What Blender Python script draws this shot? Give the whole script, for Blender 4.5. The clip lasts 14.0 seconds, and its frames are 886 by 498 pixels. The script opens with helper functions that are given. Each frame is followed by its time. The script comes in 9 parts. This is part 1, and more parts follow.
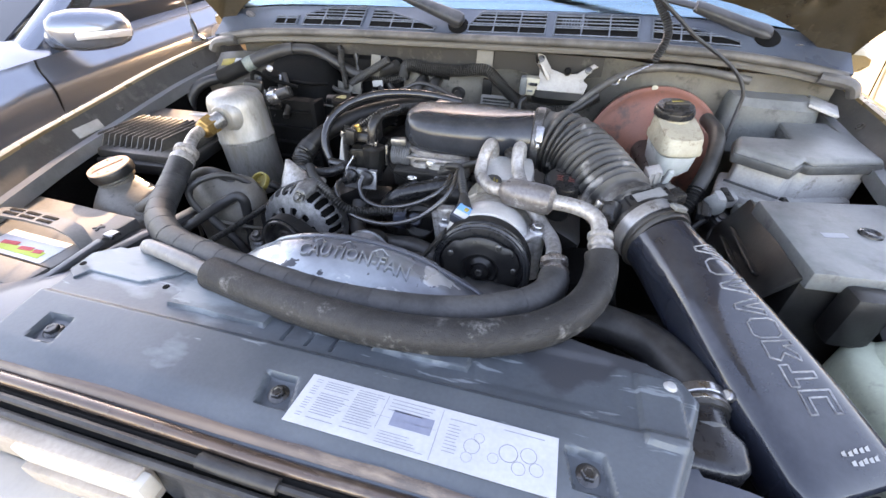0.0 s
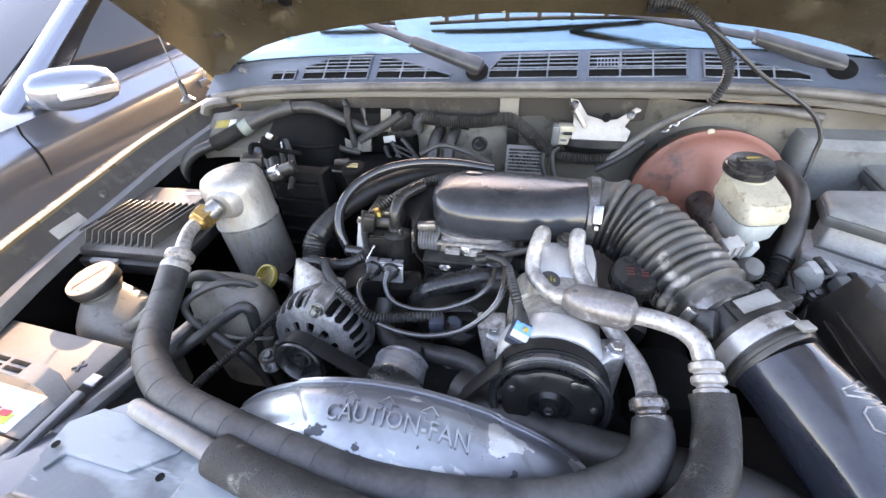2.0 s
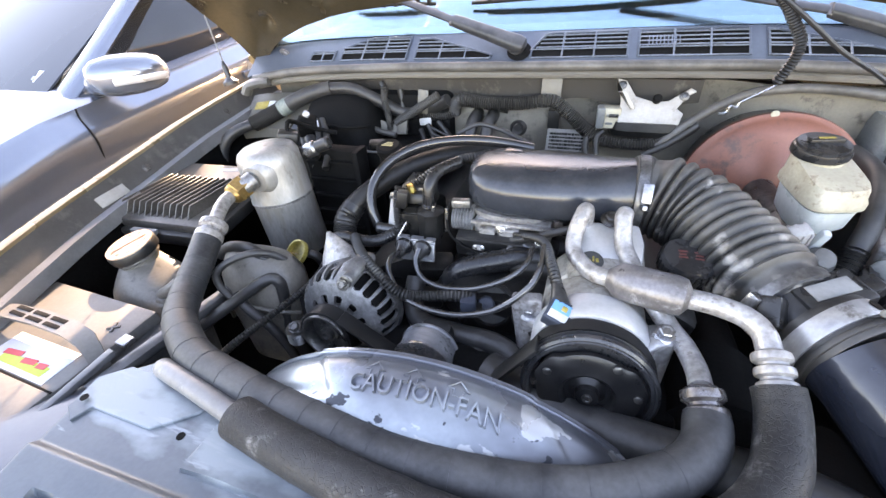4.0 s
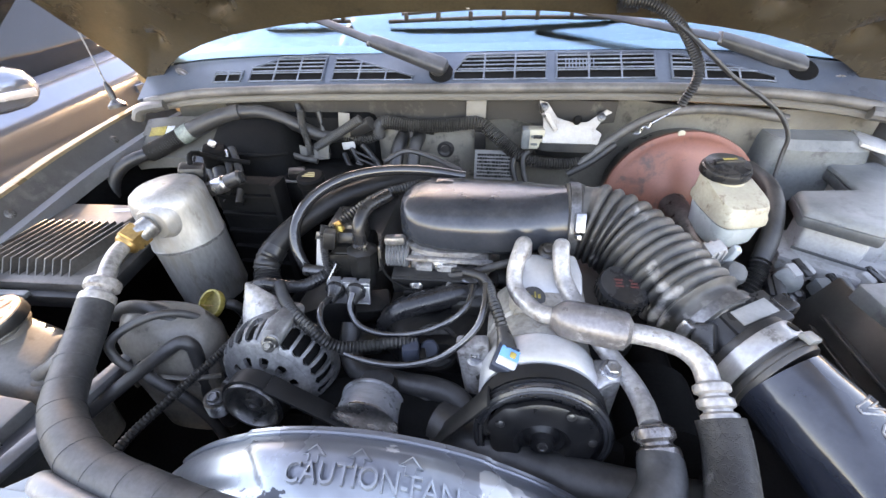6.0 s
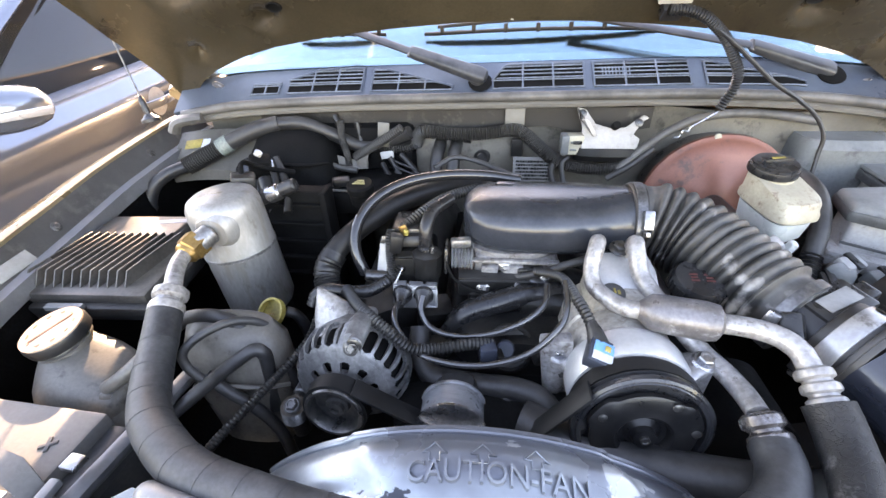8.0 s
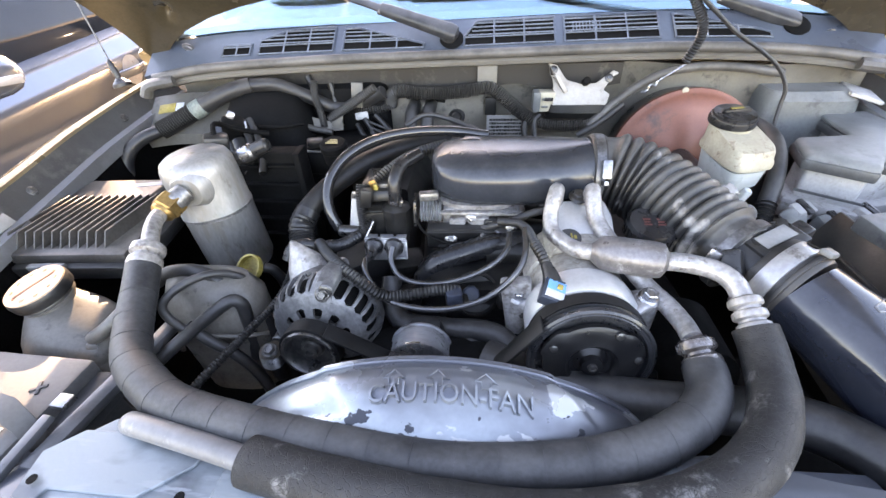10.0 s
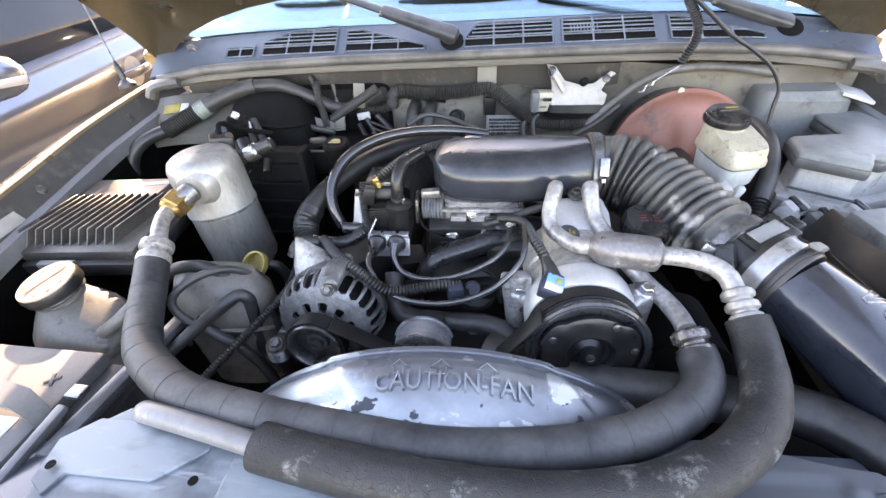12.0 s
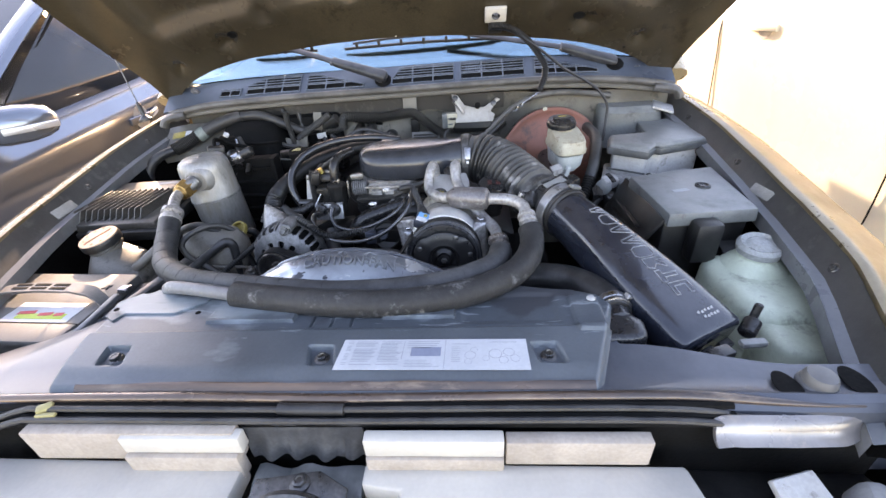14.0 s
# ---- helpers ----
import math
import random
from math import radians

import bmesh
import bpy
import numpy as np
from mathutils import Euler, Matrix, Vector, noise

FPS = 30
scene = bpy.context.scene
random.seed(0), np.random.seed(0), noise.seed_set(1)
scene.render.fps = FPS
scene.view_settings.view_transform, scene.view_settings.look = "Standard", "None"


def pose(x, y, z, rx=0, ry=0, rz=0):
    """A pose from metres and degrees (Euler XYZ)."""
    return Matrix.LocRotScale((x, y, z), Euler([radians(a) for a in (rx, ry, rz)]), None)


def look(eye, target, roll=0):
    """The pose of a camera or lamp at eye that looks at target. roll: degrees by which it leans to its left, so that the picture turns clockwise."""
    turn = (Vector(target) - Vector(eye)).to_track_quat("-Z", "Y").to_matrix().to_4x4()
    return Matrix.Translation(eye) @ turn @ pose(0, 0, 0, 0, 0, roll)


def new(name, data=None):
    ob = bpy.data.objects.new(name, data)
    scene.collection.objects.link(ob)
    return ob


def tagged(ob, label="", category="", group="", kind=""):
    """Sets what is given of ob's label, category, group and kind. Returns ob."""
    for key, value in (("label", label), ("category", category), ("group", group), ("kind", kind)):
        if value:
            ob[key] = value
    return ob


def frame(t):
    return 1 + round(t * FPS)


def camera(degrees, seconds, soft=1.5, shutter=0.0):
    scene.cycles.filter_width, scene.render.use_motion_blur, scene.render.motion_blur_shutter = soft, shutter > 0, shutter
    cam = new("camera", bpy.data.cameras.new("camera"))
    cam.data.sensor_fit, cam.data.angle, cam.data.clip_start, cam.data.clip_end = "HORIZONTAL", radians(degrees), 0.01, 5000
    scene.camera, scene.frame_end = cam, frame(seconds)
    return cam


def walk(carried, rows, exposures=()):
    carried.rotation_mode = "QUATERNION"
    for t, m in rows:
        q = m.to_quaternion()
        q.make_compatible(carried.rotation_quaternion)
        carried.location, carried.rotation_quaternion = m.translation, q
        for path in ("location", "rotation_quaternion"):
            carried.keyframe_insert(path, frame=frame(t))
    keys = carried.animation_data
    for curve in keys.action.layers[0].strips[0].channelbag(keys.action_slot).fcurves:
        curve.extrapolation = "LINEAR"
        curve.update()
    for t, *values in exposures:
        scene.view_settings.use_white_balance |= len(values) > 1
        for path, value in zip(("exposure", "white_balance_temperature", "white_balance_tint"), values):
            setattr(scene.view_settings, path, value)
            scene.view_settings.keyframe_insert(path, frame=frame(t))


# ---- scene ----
EXPOSURE, KELVIN, TINT = 3.72, 8650, 26
cam = camera(93.7, 14.0)
PATH = [
    (0, (0.16, -0.017, 1.229), (-0.239, 1.529, 0.025), 1.0),
    (0.5, (0.101, 0.062, 1.251), (-0.256, 1.644, 0.08), -0.1),
    (1, (0.062, 0.099, 1.249), (-0.26, 1.689, 0.08), -0.9),
    (1.5, (0.051, 0.128, 1.261), (-0.294, 1.705, 0.08), -1.9),
    (2, (0.071, 0.13, 1.276), (-0.35, 1.686, 0.09), -3.2),
    (2.5, (0.074, 0.119, 1.261), (-0.444, 1.649, 0.081), -4.4),
    (3, (0.066, 0.111, 1.251), (-0.51, 1.63, 0.086), -4.9),
    (3.2, (0.072, 0.119, 1.25), (-0.513, 1.638, 0.088), -4.7),
    (5.3, (0.053, 0.14, 1.212), (-0.363, 1.681, 0.008), 0.1),
    (5.5, (0.054, 0.164, 1.224), (-0.292, 1.724, 0.022), -0.2),
    (6, (0.049, 0.177, 1.254), (-0.198, 1.782, 0.087), -1.5),
    (6.5, (0.059, 0.137, 1.272), (-0.262, 1.756, 0.143), -2.0),
    (7, (0.056, 0.102, 1.268), (-0.3, 1.726, 0.156), -2.2),
    (7.5, (-0.002, 0.135, 1.266), (-0.26, 1.791, 0.174), -2.0),
    (8, (-0.048, 0.153, 1.242), (-0.245, 1.81, 0.14), -1.7),
    (8.5, (-0.037, 0.127, 1.234), (-0.214, 1.769, 0.107), -1.7),
    (11, (-0.011, 0.12, 1.233), (-0.176, 1.682, -0.006), -2.8),
    (11.5, (-0.012, 0.112, 1.234), (-0.182, 1.679, 0.003), -2.8),
    (12, (-0.015, 0.109, 1.236), (-0.174, 1.694, 0.026), -2.5),
    (12.5, (0.002, 0.081, 1.243), (-0.136, 1.699, 0.075), -2.2),
    (13, (0.018, 0.026, 1.252), (-0.112, 1.687, 0.147), -2.2),
    (13.5, (0.073, -0.073, 1.272), (-0.099, 1.619, 0.221), -3.3),
    (14, (0.145, -0.185, 1.263), (0.019, 1.512, 0.212), -3.8),
]
walk(cam, [(t, look(eye, target, roll)) for t, eye, target, roll in PATH],
     [(t, EXPOSURE + e, KELVIN + k, TINT) for t, e, k in ((0.0, -0.33, 150), (0.5, -0.05, 0), (1.2, 0.0, 0), (12.8, 0.0, 0), (13.5, -0.3, -150), (14.0, -0.68, -350))])

# ---- light ----
SUN_DIR = Vector((-0.415, 1.0, 0.4625)).normalized()
world = bpy.data.worlds.new("sky")
scene.world = world
world.use_nodes = True
wn = world.node_tree.nodes
wn.clear()
w_out = wn.new("ShaderNodeOutputWorld")
w_bg = wn.new("ShaderNodeBackground")
w_sky = wn.new("ShaderNodeTexSky")
w_sky.sky_type = "NISHITA"
w_sky.sun_disc = False
w_sky.sun_elevation = math.asin(SUN_DIR.z)
w_sky.sun_rotation = math.atan2(SUN_DIR.x, SUN_DIR.y)
w_sky.dust_density = 0.8
w_bg.inputs["Strength"].default_value = 0.15
world.node_tree.links.new(w_sky.outputs[0], w_bg.inputs["Color"])
world.node_tree.links.new(w_bg.outputs[0], w_out.inputs[0])
sun_data = bpy.data.lights.new("sun", "SUN")
sun_data.energy = 2.2
sun_data.angle = radians(0.5)
sun_data.color = (1.0, 0.86, 0.68)
sun = new("sun", sun_data)
sun.matrix_world = look(SUN_DIR * 20, (0, 0, 0))


# ---- materials ----
def mat(name, c1, c2=None, rough=0.5, metal=0.0, scale=30.0, fine=250.0, bump=0.15, c3=None, amount=0.35,
        rough_var=0.12, dust=0.0, dust_col=(0.42, 0.40, 0.37), coat=0.0, sharp=0.12, transmission=0.0, ior=1.45, stretch=None):
    """A surface with stains at one scale, grain at a finer one, fine relief, and dust on upward faces."""
    m = bpy.data.materials.new(name)
    m.use_nodes = True
    nt = m.node_tree
    n, link = nt.nodes, nt.links.new
    bsdf = n["Principled BSDF"]
    c2 = c2 or tuple(v * 0.75 for v in c1)
    tc = n.new("ShaderNodeTexCoord")
    src = tc.outputs["Object"]
    if stretch:
        mp = n.new("ShaderNodeMapping")
        mp.inputs["Scale"].default_value = stretch
        link(src, mp.inputs["Vector"])
        src = mp.outputs[0]
    big = n.new("ShaderNodeTexNoise")
    big.inputs["Scale"].default_value = scale
    big.inputs["Detail"].default_value = 6
    big.inputs["Roughness"].default_value = 0.62
    small = n.new("ShaderNodeTexNoise")
    small.inputs["Scale"].default_value = fine
    small.inputs["Detail"].default_value = 3
    link(src, big.inputs["Vector"])
    link(src, small.inputs["Vector"])
    ramp = n.new("ShaderNodeValToRGB")
    ramp.color_ramp.elements[0].position = max(0.0, 0.5 - sharp)
    ramp.color_ramp.elements[1].position = min(1.0, 0.5 + sharp)
    ramp.color_ramp.elements[0].color = (*c1, 1)
    ramp.color_ramp.elements[1].color = (*c2, 1)
    link(big.outputs["Fac"], ramp.inputs["Fac"])
    col = ramp.outputs["Color"]
    grain = n.new("ShaderNodeMix")
    grain.data_type = "RGBA"
    grain.blend_type = "MULTIPLY"
    g_ramp = n.new("ShaderNodeValToRGB")
    lo = 1.0 - amount
    g_ramp.color_ramp.elements[0].color = (lo, lo, lo, 1)
    g_ramp.color_ramp.elements[0].position = 0.35
    g_ramp.color_ramp.elements[1].position = 0.65
    link(small.outputs["Fac"], g_ramp.inputs["Fac"])
    grain.inputs["Factor"].default_value = 1.0
    link(col, grain.inputs["A"])
    link(g_ramp.outputs["Color"], grain.inputs["B"])
    col = grain.outputs["Result"]
    if c3:
        spot = n.new("ShaderNodeTexNoise")
        spot.inputs["Scale"].default_value = scale * 2.3
        spot.inputs["Detail"].default_value = 8
        spot.inputs["Roughness"].default_value = 0.7
        link(src, spot.inputs["Vector"])
        s_ramp = n.new("ShaderNodeValToRGB")
        s_ramp.color_ramp.elements[0].position = 0.56
        s_ramp.color_ramp.elements[1].position = 0.66
        link(spot.outputs["Fac"], s_ramp.inputs["Fac"])
        mx = n.new("ShaderNodeMix")
        mx.data_type = "RGBA"
        link(s_ramp.outputs["Color"], mx.inputs["Factor"])
        link(col, mx.inputs["A"])
        mx.inputs["B"].default_value = (*c3, 1)
        col = mx.outputs["Result"]
    rough_out = None
    rr = n.new("ShaderNodeMapRange")
    rr.inputs["To Min"].default_value = max(0.02, rough - rough_var)
    rr.inputs["To Max"].default_value = min(1.0, rough + rough_var)
    rr.inputs["From Min"].default_value = 0.3
    rr.inputs["From Max"].default_value = 0.7
    link(big.outputs["Fac"], rr.inputs["Value"])
    rough_out = rr.outputs["Result"]
    if dust:
        geo = n.new("ShaderNodeNewGeometry")
        sep = n.new("ShaderNodeSeparateXYZ")
        link(geo.outputs["Normal"], sep.inputs[0])
        up = n.new("ShaderNodeMapRange")
        up.inputs["From Min"].default_value = 0.1
        up.inputs["From Max"].default_value = 0.9
        up.inputs["To Max"].default_value = dust
        link(sep.outputs["Z"], up.inputs["Value"])
        mul = n.new("ShaderNodeMath")
        mul.operation = "MULTIPLY"
        link(up.outputs["Result"], mul.inputs[0])
        d_ramp = n.new("ShaderNodeMapRange")
        d_ramp.inputs["From Min"].default_value = 0.3
        d_ramp.inputs["From Max"].default_value = 0.65
        link(big.outputs["Fac"], d_ramp.inputs["Value"])
        link(d_ramp.outputs["Result"], mul.inputs[1])
        dm = n.new("ShaderNodeMix")
        dm.data_type = "RGBA"
        link(mul.outputs[0], dm.inputs["Factor"])
        link(col, dm.inputs["A"])
        dm.inputs["B"].default_value = (*dust_col, 1)
        col = dm.outputs["Result"]
    link(col, bsdf.inputs["Base Color"])
    link(rough_out, bsdf.inputs["Roughness"])
    bsdf.inputs["Metallic"].default_value = metal
    bsdf.inputs["Coat Weight"].default_value = coat
    bsdf.inputs["Transmission Weight"].default_value = transmission
    bsdf.inputs["IOR"].default_value = ior
    if bump:
        bp = n.new("ShaderNodeBump")
        bp.inputs["Strength"].default_value = bump
        bp.inputs["Distance"].default_value = 0.001
        link(small.outputs["Fac"], bp.inputs["Height"])
        link(bp.outputs["Normal"], bsdf.inputs["Normal"])
    return m


M_PLASTIC = mat("black_plastic", (0.014, 0.0145, 0.016), (0.022, 0.022, 0.023), 0.3, dust=0.05, bump=0.12, amount=0.2)
M_PLASTIC_DULL = mat("dull_black_plastic", (0.009, 0.009, 0.0095), (0.016, 0.016, 0.016), 0.42, dust=0.06, bump=0.2)
# near black: shade of openings and deep parts is in the colour
M_DARK = mat("grimy_shade_black", (0.004, 0.004, 0.004), (0.008, 0.008, 0.008), 0.75, bump=0.4, ior=1.2)
M_RUBBER = mat("black_rubber", (0.018, 0.018, 0.019), (0.028, 0.027, 0.027), 0.42, dust=0.08, bump=0.15, amount=0.2)
M_SLEEVE = mat("wrapped_rubber_sleeve", (0.024, 0.0255, 0.0285), (0.038, 0.0395, 0.043), 0.54, scale=18, dust=0.12, bump=0.3)
M_COVER = mat("faded_radiator_cover", (0.060, 0.073, 0.086), (0.102, 0.121, 0.137), 0.40, metal=0.25, scale=6, dust=0.08, dust_col=(0.32, 0.33, 0.35), amount=0.08, sharp=0.3, rough_var=0.12)
M_COVER_DARK = mat("painted_support_steel", (0.058, 0.067, 0.085), (0.085, 0.095, 0.114), 0.42, metal=0.25, scale=8, dust=0.08, amount=0.06, dust_col=(0.28, 0.29, 0.31), coat=0.2, bump=0.03)
M_ALU = mat("dull_aluminium", (0.34, 0.335, 0.33), (0.20, 0.195, 0.19), 0.42, metal=0.5, scale=30, fine=170, dust=0.05, amount=0.42, c3=(0.10, 0.09, 0.085))
M_ALU_WHITE = mat("oxidised_aluminium", (0.47, 0.455, 0.45), (0.30, 0.285, 0.27), 0.38, metal=0.4, scale=26, c3=(0.12, 0.10, 0.09), amount=0.36, fine=170, sharp=0.16, bump=0.25)
M_CAN = mat("chalky_aluminium", (0.36, 0.352, 0.338), (0.21, 0.203, 0.193), 0.42, metal=0.4, scale=18, c3=(0.17, 0.15, 0.13), amount=0.14, sharp=0.2, bump=0.08, stretch=(1, 1, 0.35))
M_CAST = mat("cast_aluminium", (0.36, 0.355, 0.35), (0.2, 0.195, 0.19), 0.42, metal=0.8, scale=45, amount=0.3, bump=0.4)
M_ALT = mat("alternator_casting", (0.21, 0.21, 0.212), (0.10, 0.10, 0.10), 0.42, metal=0.4, scale=38, amount=0.25, bump=0.3)
M_STEEL = mat("zinc_steel", (0.42, 0.42, 0.43), (0.28, 0.28, 0.29), 0.3, metal=0.95, scale=50, amount=0.25)
M_STEEL_DARK = mat("dark_steel", (0.09, 0.09, 0.09), (0.15, 0.145, 0.14), 0.34, metal=0.8, scale=60, amount=0.25)
M_PULLEY = mat("black_painted_pulley", (0.020, 0.0205, 0.023), (0.034, 0.035, 0.038), 0.3, metal=0.2, scale=40, amount=0.2, coat=0.25)
M_BRASS = mat("brass", (0.52, 0.32, 0.12), (0.36, 0.22, 0.085), 0.35, metal=0.85, scale=60, amount=0.2)
M_YELLOW = mat("yellow_plastic", (0.42, 0.33, 0.085), (0.27, 0.205, 0.05), 0.45, scale=60, amount=0.3)
M_GREY_PAINT = mat("dusty_primer", (0.165, 0.153, 0.128), (0.085, 0.078, 0.066), 0.48, scale=8, amount=0.1, dust=0.12, c3=(0.04, 0.037, 0.032), sharp=0.2)
M_FLANGE_TAN = mat("dusty_tan_flange", (0.155, 0.144, 0.124), (0.092, 0.085, 0.074), 0.45, scale=9, amount=0.1, dust=0.1, c3=(0.07, 0.063, 0.053), sharp=0.2, stretch=(0.3, 1, 1))
M_GOLD = mat("gold_metallic_paint", (0.42, 0.33, 0.20), (0.37, 0.29, 0.175), 0.3, metal=0.5, scale=6, amount=0.1, coat=0.6, bump=0.03)
# bonnet underside: the body gold darkened, its shade put into the colour
M_HOOD_IN = mat("shaded_gold_underside", (0.100, 0.078, 0.048), (0.048, 0.038, 0.025), 0.23, metal=0.45, scale=5, amount=0.12, c3=(0.038, 0.028, 0.019), sharp=0.2, coat=0.25)
M_SILVER = mat("silver_blue_paint", (0.20, 0.222, 0.258), (0.18, 0.20, 0.236), 0.17, metal=0.7, scale=5, amount=0.03, coat=0.1, bump=0.0, rough_var=0.03)
M_RUST = mat("rust_brown_booster", (0.27, 0.105, 0.07), (0.18, 0.072, 0.052), 0.42, scale=9, c3=(0.09, 0.05, 0.042), amount=0.08, sharp=0.25, bump=0.05, metal=0.15)
M_CREAM = mat("aged_cream_plastic", (0.46, 0.43, 0.335), (0.29, 0.255, 0.185), 0.4, scale=22, amount=0.12, dust=0.35, dust_col=(0.40, 0.36, 0.30), c3=(0.17, 0.125, 0.085), sharp=0.25)
M_BOTTLE = mat("dirty_white_plastic", (0.155, 0.142, 0.122), (0.07, 0.062, 0.053), 0.36, scale=20, c3=(0.045, 0.039, 0.032), amount=0.2, dust=0.1, sharp=0.2)
M_WASH = mat("greenish_translucent_plastic", (0.60, 0.66, 0.52), (0.46, 0.51, 0.39), 0.35, scale=10, amount=0.06, dust=0.12, c3=(0.34, 0.36, 0.28))
M_CAP = mat("dusty_tan_cap", (0.50, 0.36, 0.25), (0.40, 0.27, 0.19), 0.5, scale=30, amount=0.12)
M_GREYLID = mat("grey_dusty_lid", (0.095, 0.103, 0.104), (0.16, 0.17, 0.168), 0.46, scale=14, dust=0.55, dust_col=(0.33, 0.33, 0.325), amount=0.14, sharp=0.25, c3=(0.06, 0.061, 0.064))
M_LIGHTBOX = mat("light_grey_box", (0.46, 0.455, 0.445), (0.32, 0.315, 0.305), 0.5, scale=18, amount=0.12, c3=(0.19, 0.18, 0.165), sharp=0.25)
M_WHITE = mat("white_plastic", (0.56, 0.515, 0.45), (0.48, 0.44, 0.385), 0.45, scale=9, amount=0.04, bump=0.04)
M_EARS = mat("chalky_white_metal", (0.40, 0.375, 0.345), (0.31, 0.29, 0.265), 0.42, scale=16, amount=0.12, c3=(0.2, 0.175, 0.15), bump=0.08)
M_BEIGE = mat("beige_foam", (0.44, 0.372, 0.312), (0.36, 0.302, 0.25), 0.8, scale=20, amount=0.12)
M_LABEL = mat("white_paper_label", (0.52, 0.53, 0.55), (0.46, 0.47, 0.49), 0.4, scale=20, amount=0.06, bump=0.02)
M_INK = mat("grey_ink", (0.33, 0.34, 0.37), (0.28, 0.29, 0.32), 0.5, amount=0.05, bump=0.0)
M_INK_BLUE = mat("blue_grey_ink", (0.24, 0.26, 0.33), (0.20, 0.22, 0.29), 0.5, amount=0.05, bump=0.0)
M_RED = mat("red_ink", (0.55, 0.05, 0.06), (0.5, 0.05, 0.06), 0.5, amount=0.05, bump=0.0)
M_LIME = mat("lime_ink", (0.42, 0.52, 0.06), (0.38, 0.48, 0.06), 0.5, amount=0.05, bump=0.0)
M_BATTERY = mat("grey_battery_case", (0.13, 0.128, 0.122), (0.09, 0.089, 0.085), 0.45, scale=16, amount=0.15, dust=0.25, dust_col=(0.25, 0.235, 0.21))
M_BATT_DARK = mat("dark_battery_case", (0.05, 0.05, 0.052), (0.075, 0.075, 0.075), 0.5, scale=16, amount=0.2)
M_COWL = mat("slate_cowl_plastic", (0.045, 0.058, 0.082), (0.07, 0.088, 0.115), 0.38, scale=9, amount=0.08, dust=0.05, dust_col=(0.25, 0.29, 0.35), bump=0.05)
# cowl slats: sky light on their edges is put into a paler blue
M_SLAT = mat("skylit_slat_edge", (0.16, 0.185, 0.225), (0.085, 0.10, 0.125), 0.25, scale=20, amount=0.1, coat=0.3, bump=0.0)
M_SEAL = mat("weathered_seal", (0.125, 0.117, 0.108), (0.062, 0.058, 0.054), 0.45, scale=14, amount=0.12)
M_ECM = mat("finned_control_unit", (0.055, 0.053, 0.05), (0.085, 0.08, 0.075), 0.4, metal=0.35, scale=20, amount=0.25, dust=0.2, dust_col=(0.34, 0.30, 0.25))
M_BLUE = mat("blue_connector_face", (0.12, 0.35, 0.62), (0.10, 0.3, 0.55), 0.4, amount=0.1)
M_CONN = mat("grey_connector", (0.040, 0.048, 0.066), (0.028, 0.034, 0.048), 0.4, amount=0.15)
M_TYRE = mat("tyre_rubber", (0.02, 0.02, 0.02), (0.03, 0.03, 0.03), 0.75, amount=0.2)
M_GROUND = mat("sunlit_concrete", (0.36, 0.34, 0.31), (0.28, 0.265, 0.24), 0.85, scale=0.8, fine=40, amount=0.25, bump=0.5)
M_BRKT = mat("grey_bracket_steel", (0.33, 0.335, 0.35), (0.22, 0.225, 0.235), 0.35, metal=0.6, scale=30, amount=0.15)
M_GLASS_DARK = mat("tinted_glass", (0.03, 0.036, 0.044), (0.03, 0.036, 0.044), 0.04, rough_var=0.01, amount=0.0, bump=0.0, ior=1.31)
M_SIDEGLASS = mat("tinted_side_glass", (0.03, 0.036, 0.044), (0.03, 0.036, 0.044), 0.05, rough_var=0.01, amount=0.0, bump=0.0, coat=0.4, ior=1.6)
M_INTERIOR = mat("dark_cabin", (0.004, 0.004, 0.005), (0.007, 0.007, 0.007), 0.6)


def layer(m, scale, lo, hi, tint, loc, lean, stretch=(1.0, 1.6, 1.6)):
    """Lay sharp-edged blotches of another tint over a material, thicker towards lean."""
    nt = m.node_tree
    n, link = nt.nodes, nt.links.new
    bsdf = n["Principled BSDF"]
    col = bsdf.inputs["Base Color"].links[0].from_socket
    tc = n.new("ShaderNodeTexCoord")
    mp = n.new("ShaderNodeMapping")
    mp.inputs["Location"].default_value = (loc, loc * 0.7, 0)
    mp.inputs["Scale"].default_value = stretch
    link(tc.outputs["Object"], mp.inputs["Vector"])
    ns = n.new("ShaderNodeTexNoise")
    ns.inputs["Scale"].default_value = scale
    ns.inputs["Detail"].default_value = 5
    link(mp.outputs[0], ns.inputs["Vector"])
    dot = n.new("ShaderNodeVectorMath")
    dot.operation = "DOT_PRODUCT"
    dot.inputs[1].default_value = (*lean, 0.0)
    link(tc.outputs["Object"], dot.inputs[0])
    both = n.new("ShaderNodeMath")
    link(ns.outputs["Fac"], both.inputs[0])
    link(dot.outputs["Value"], both.inputs[1])
    mr = n.new("ShaderNodeMapRange")
    mr.inputs["From Min"].default_value = lo
    mr.inputs["From Max"].default_value = hi
    link(both.outputs[0], mr.inputs["Value"])
    mx = n.new("ShaderNodeMix")
    mx.data_type = "RGBA"
    link(mr.outputs["Result"], mx.inputs["Factor"])
    link(col, mx.inputs["A"])
    mx.inputs["B"].default_value = (*tint, 1)
    link(mx.outputs["Result"], bsdf.inputs["Base Color"])
    return m


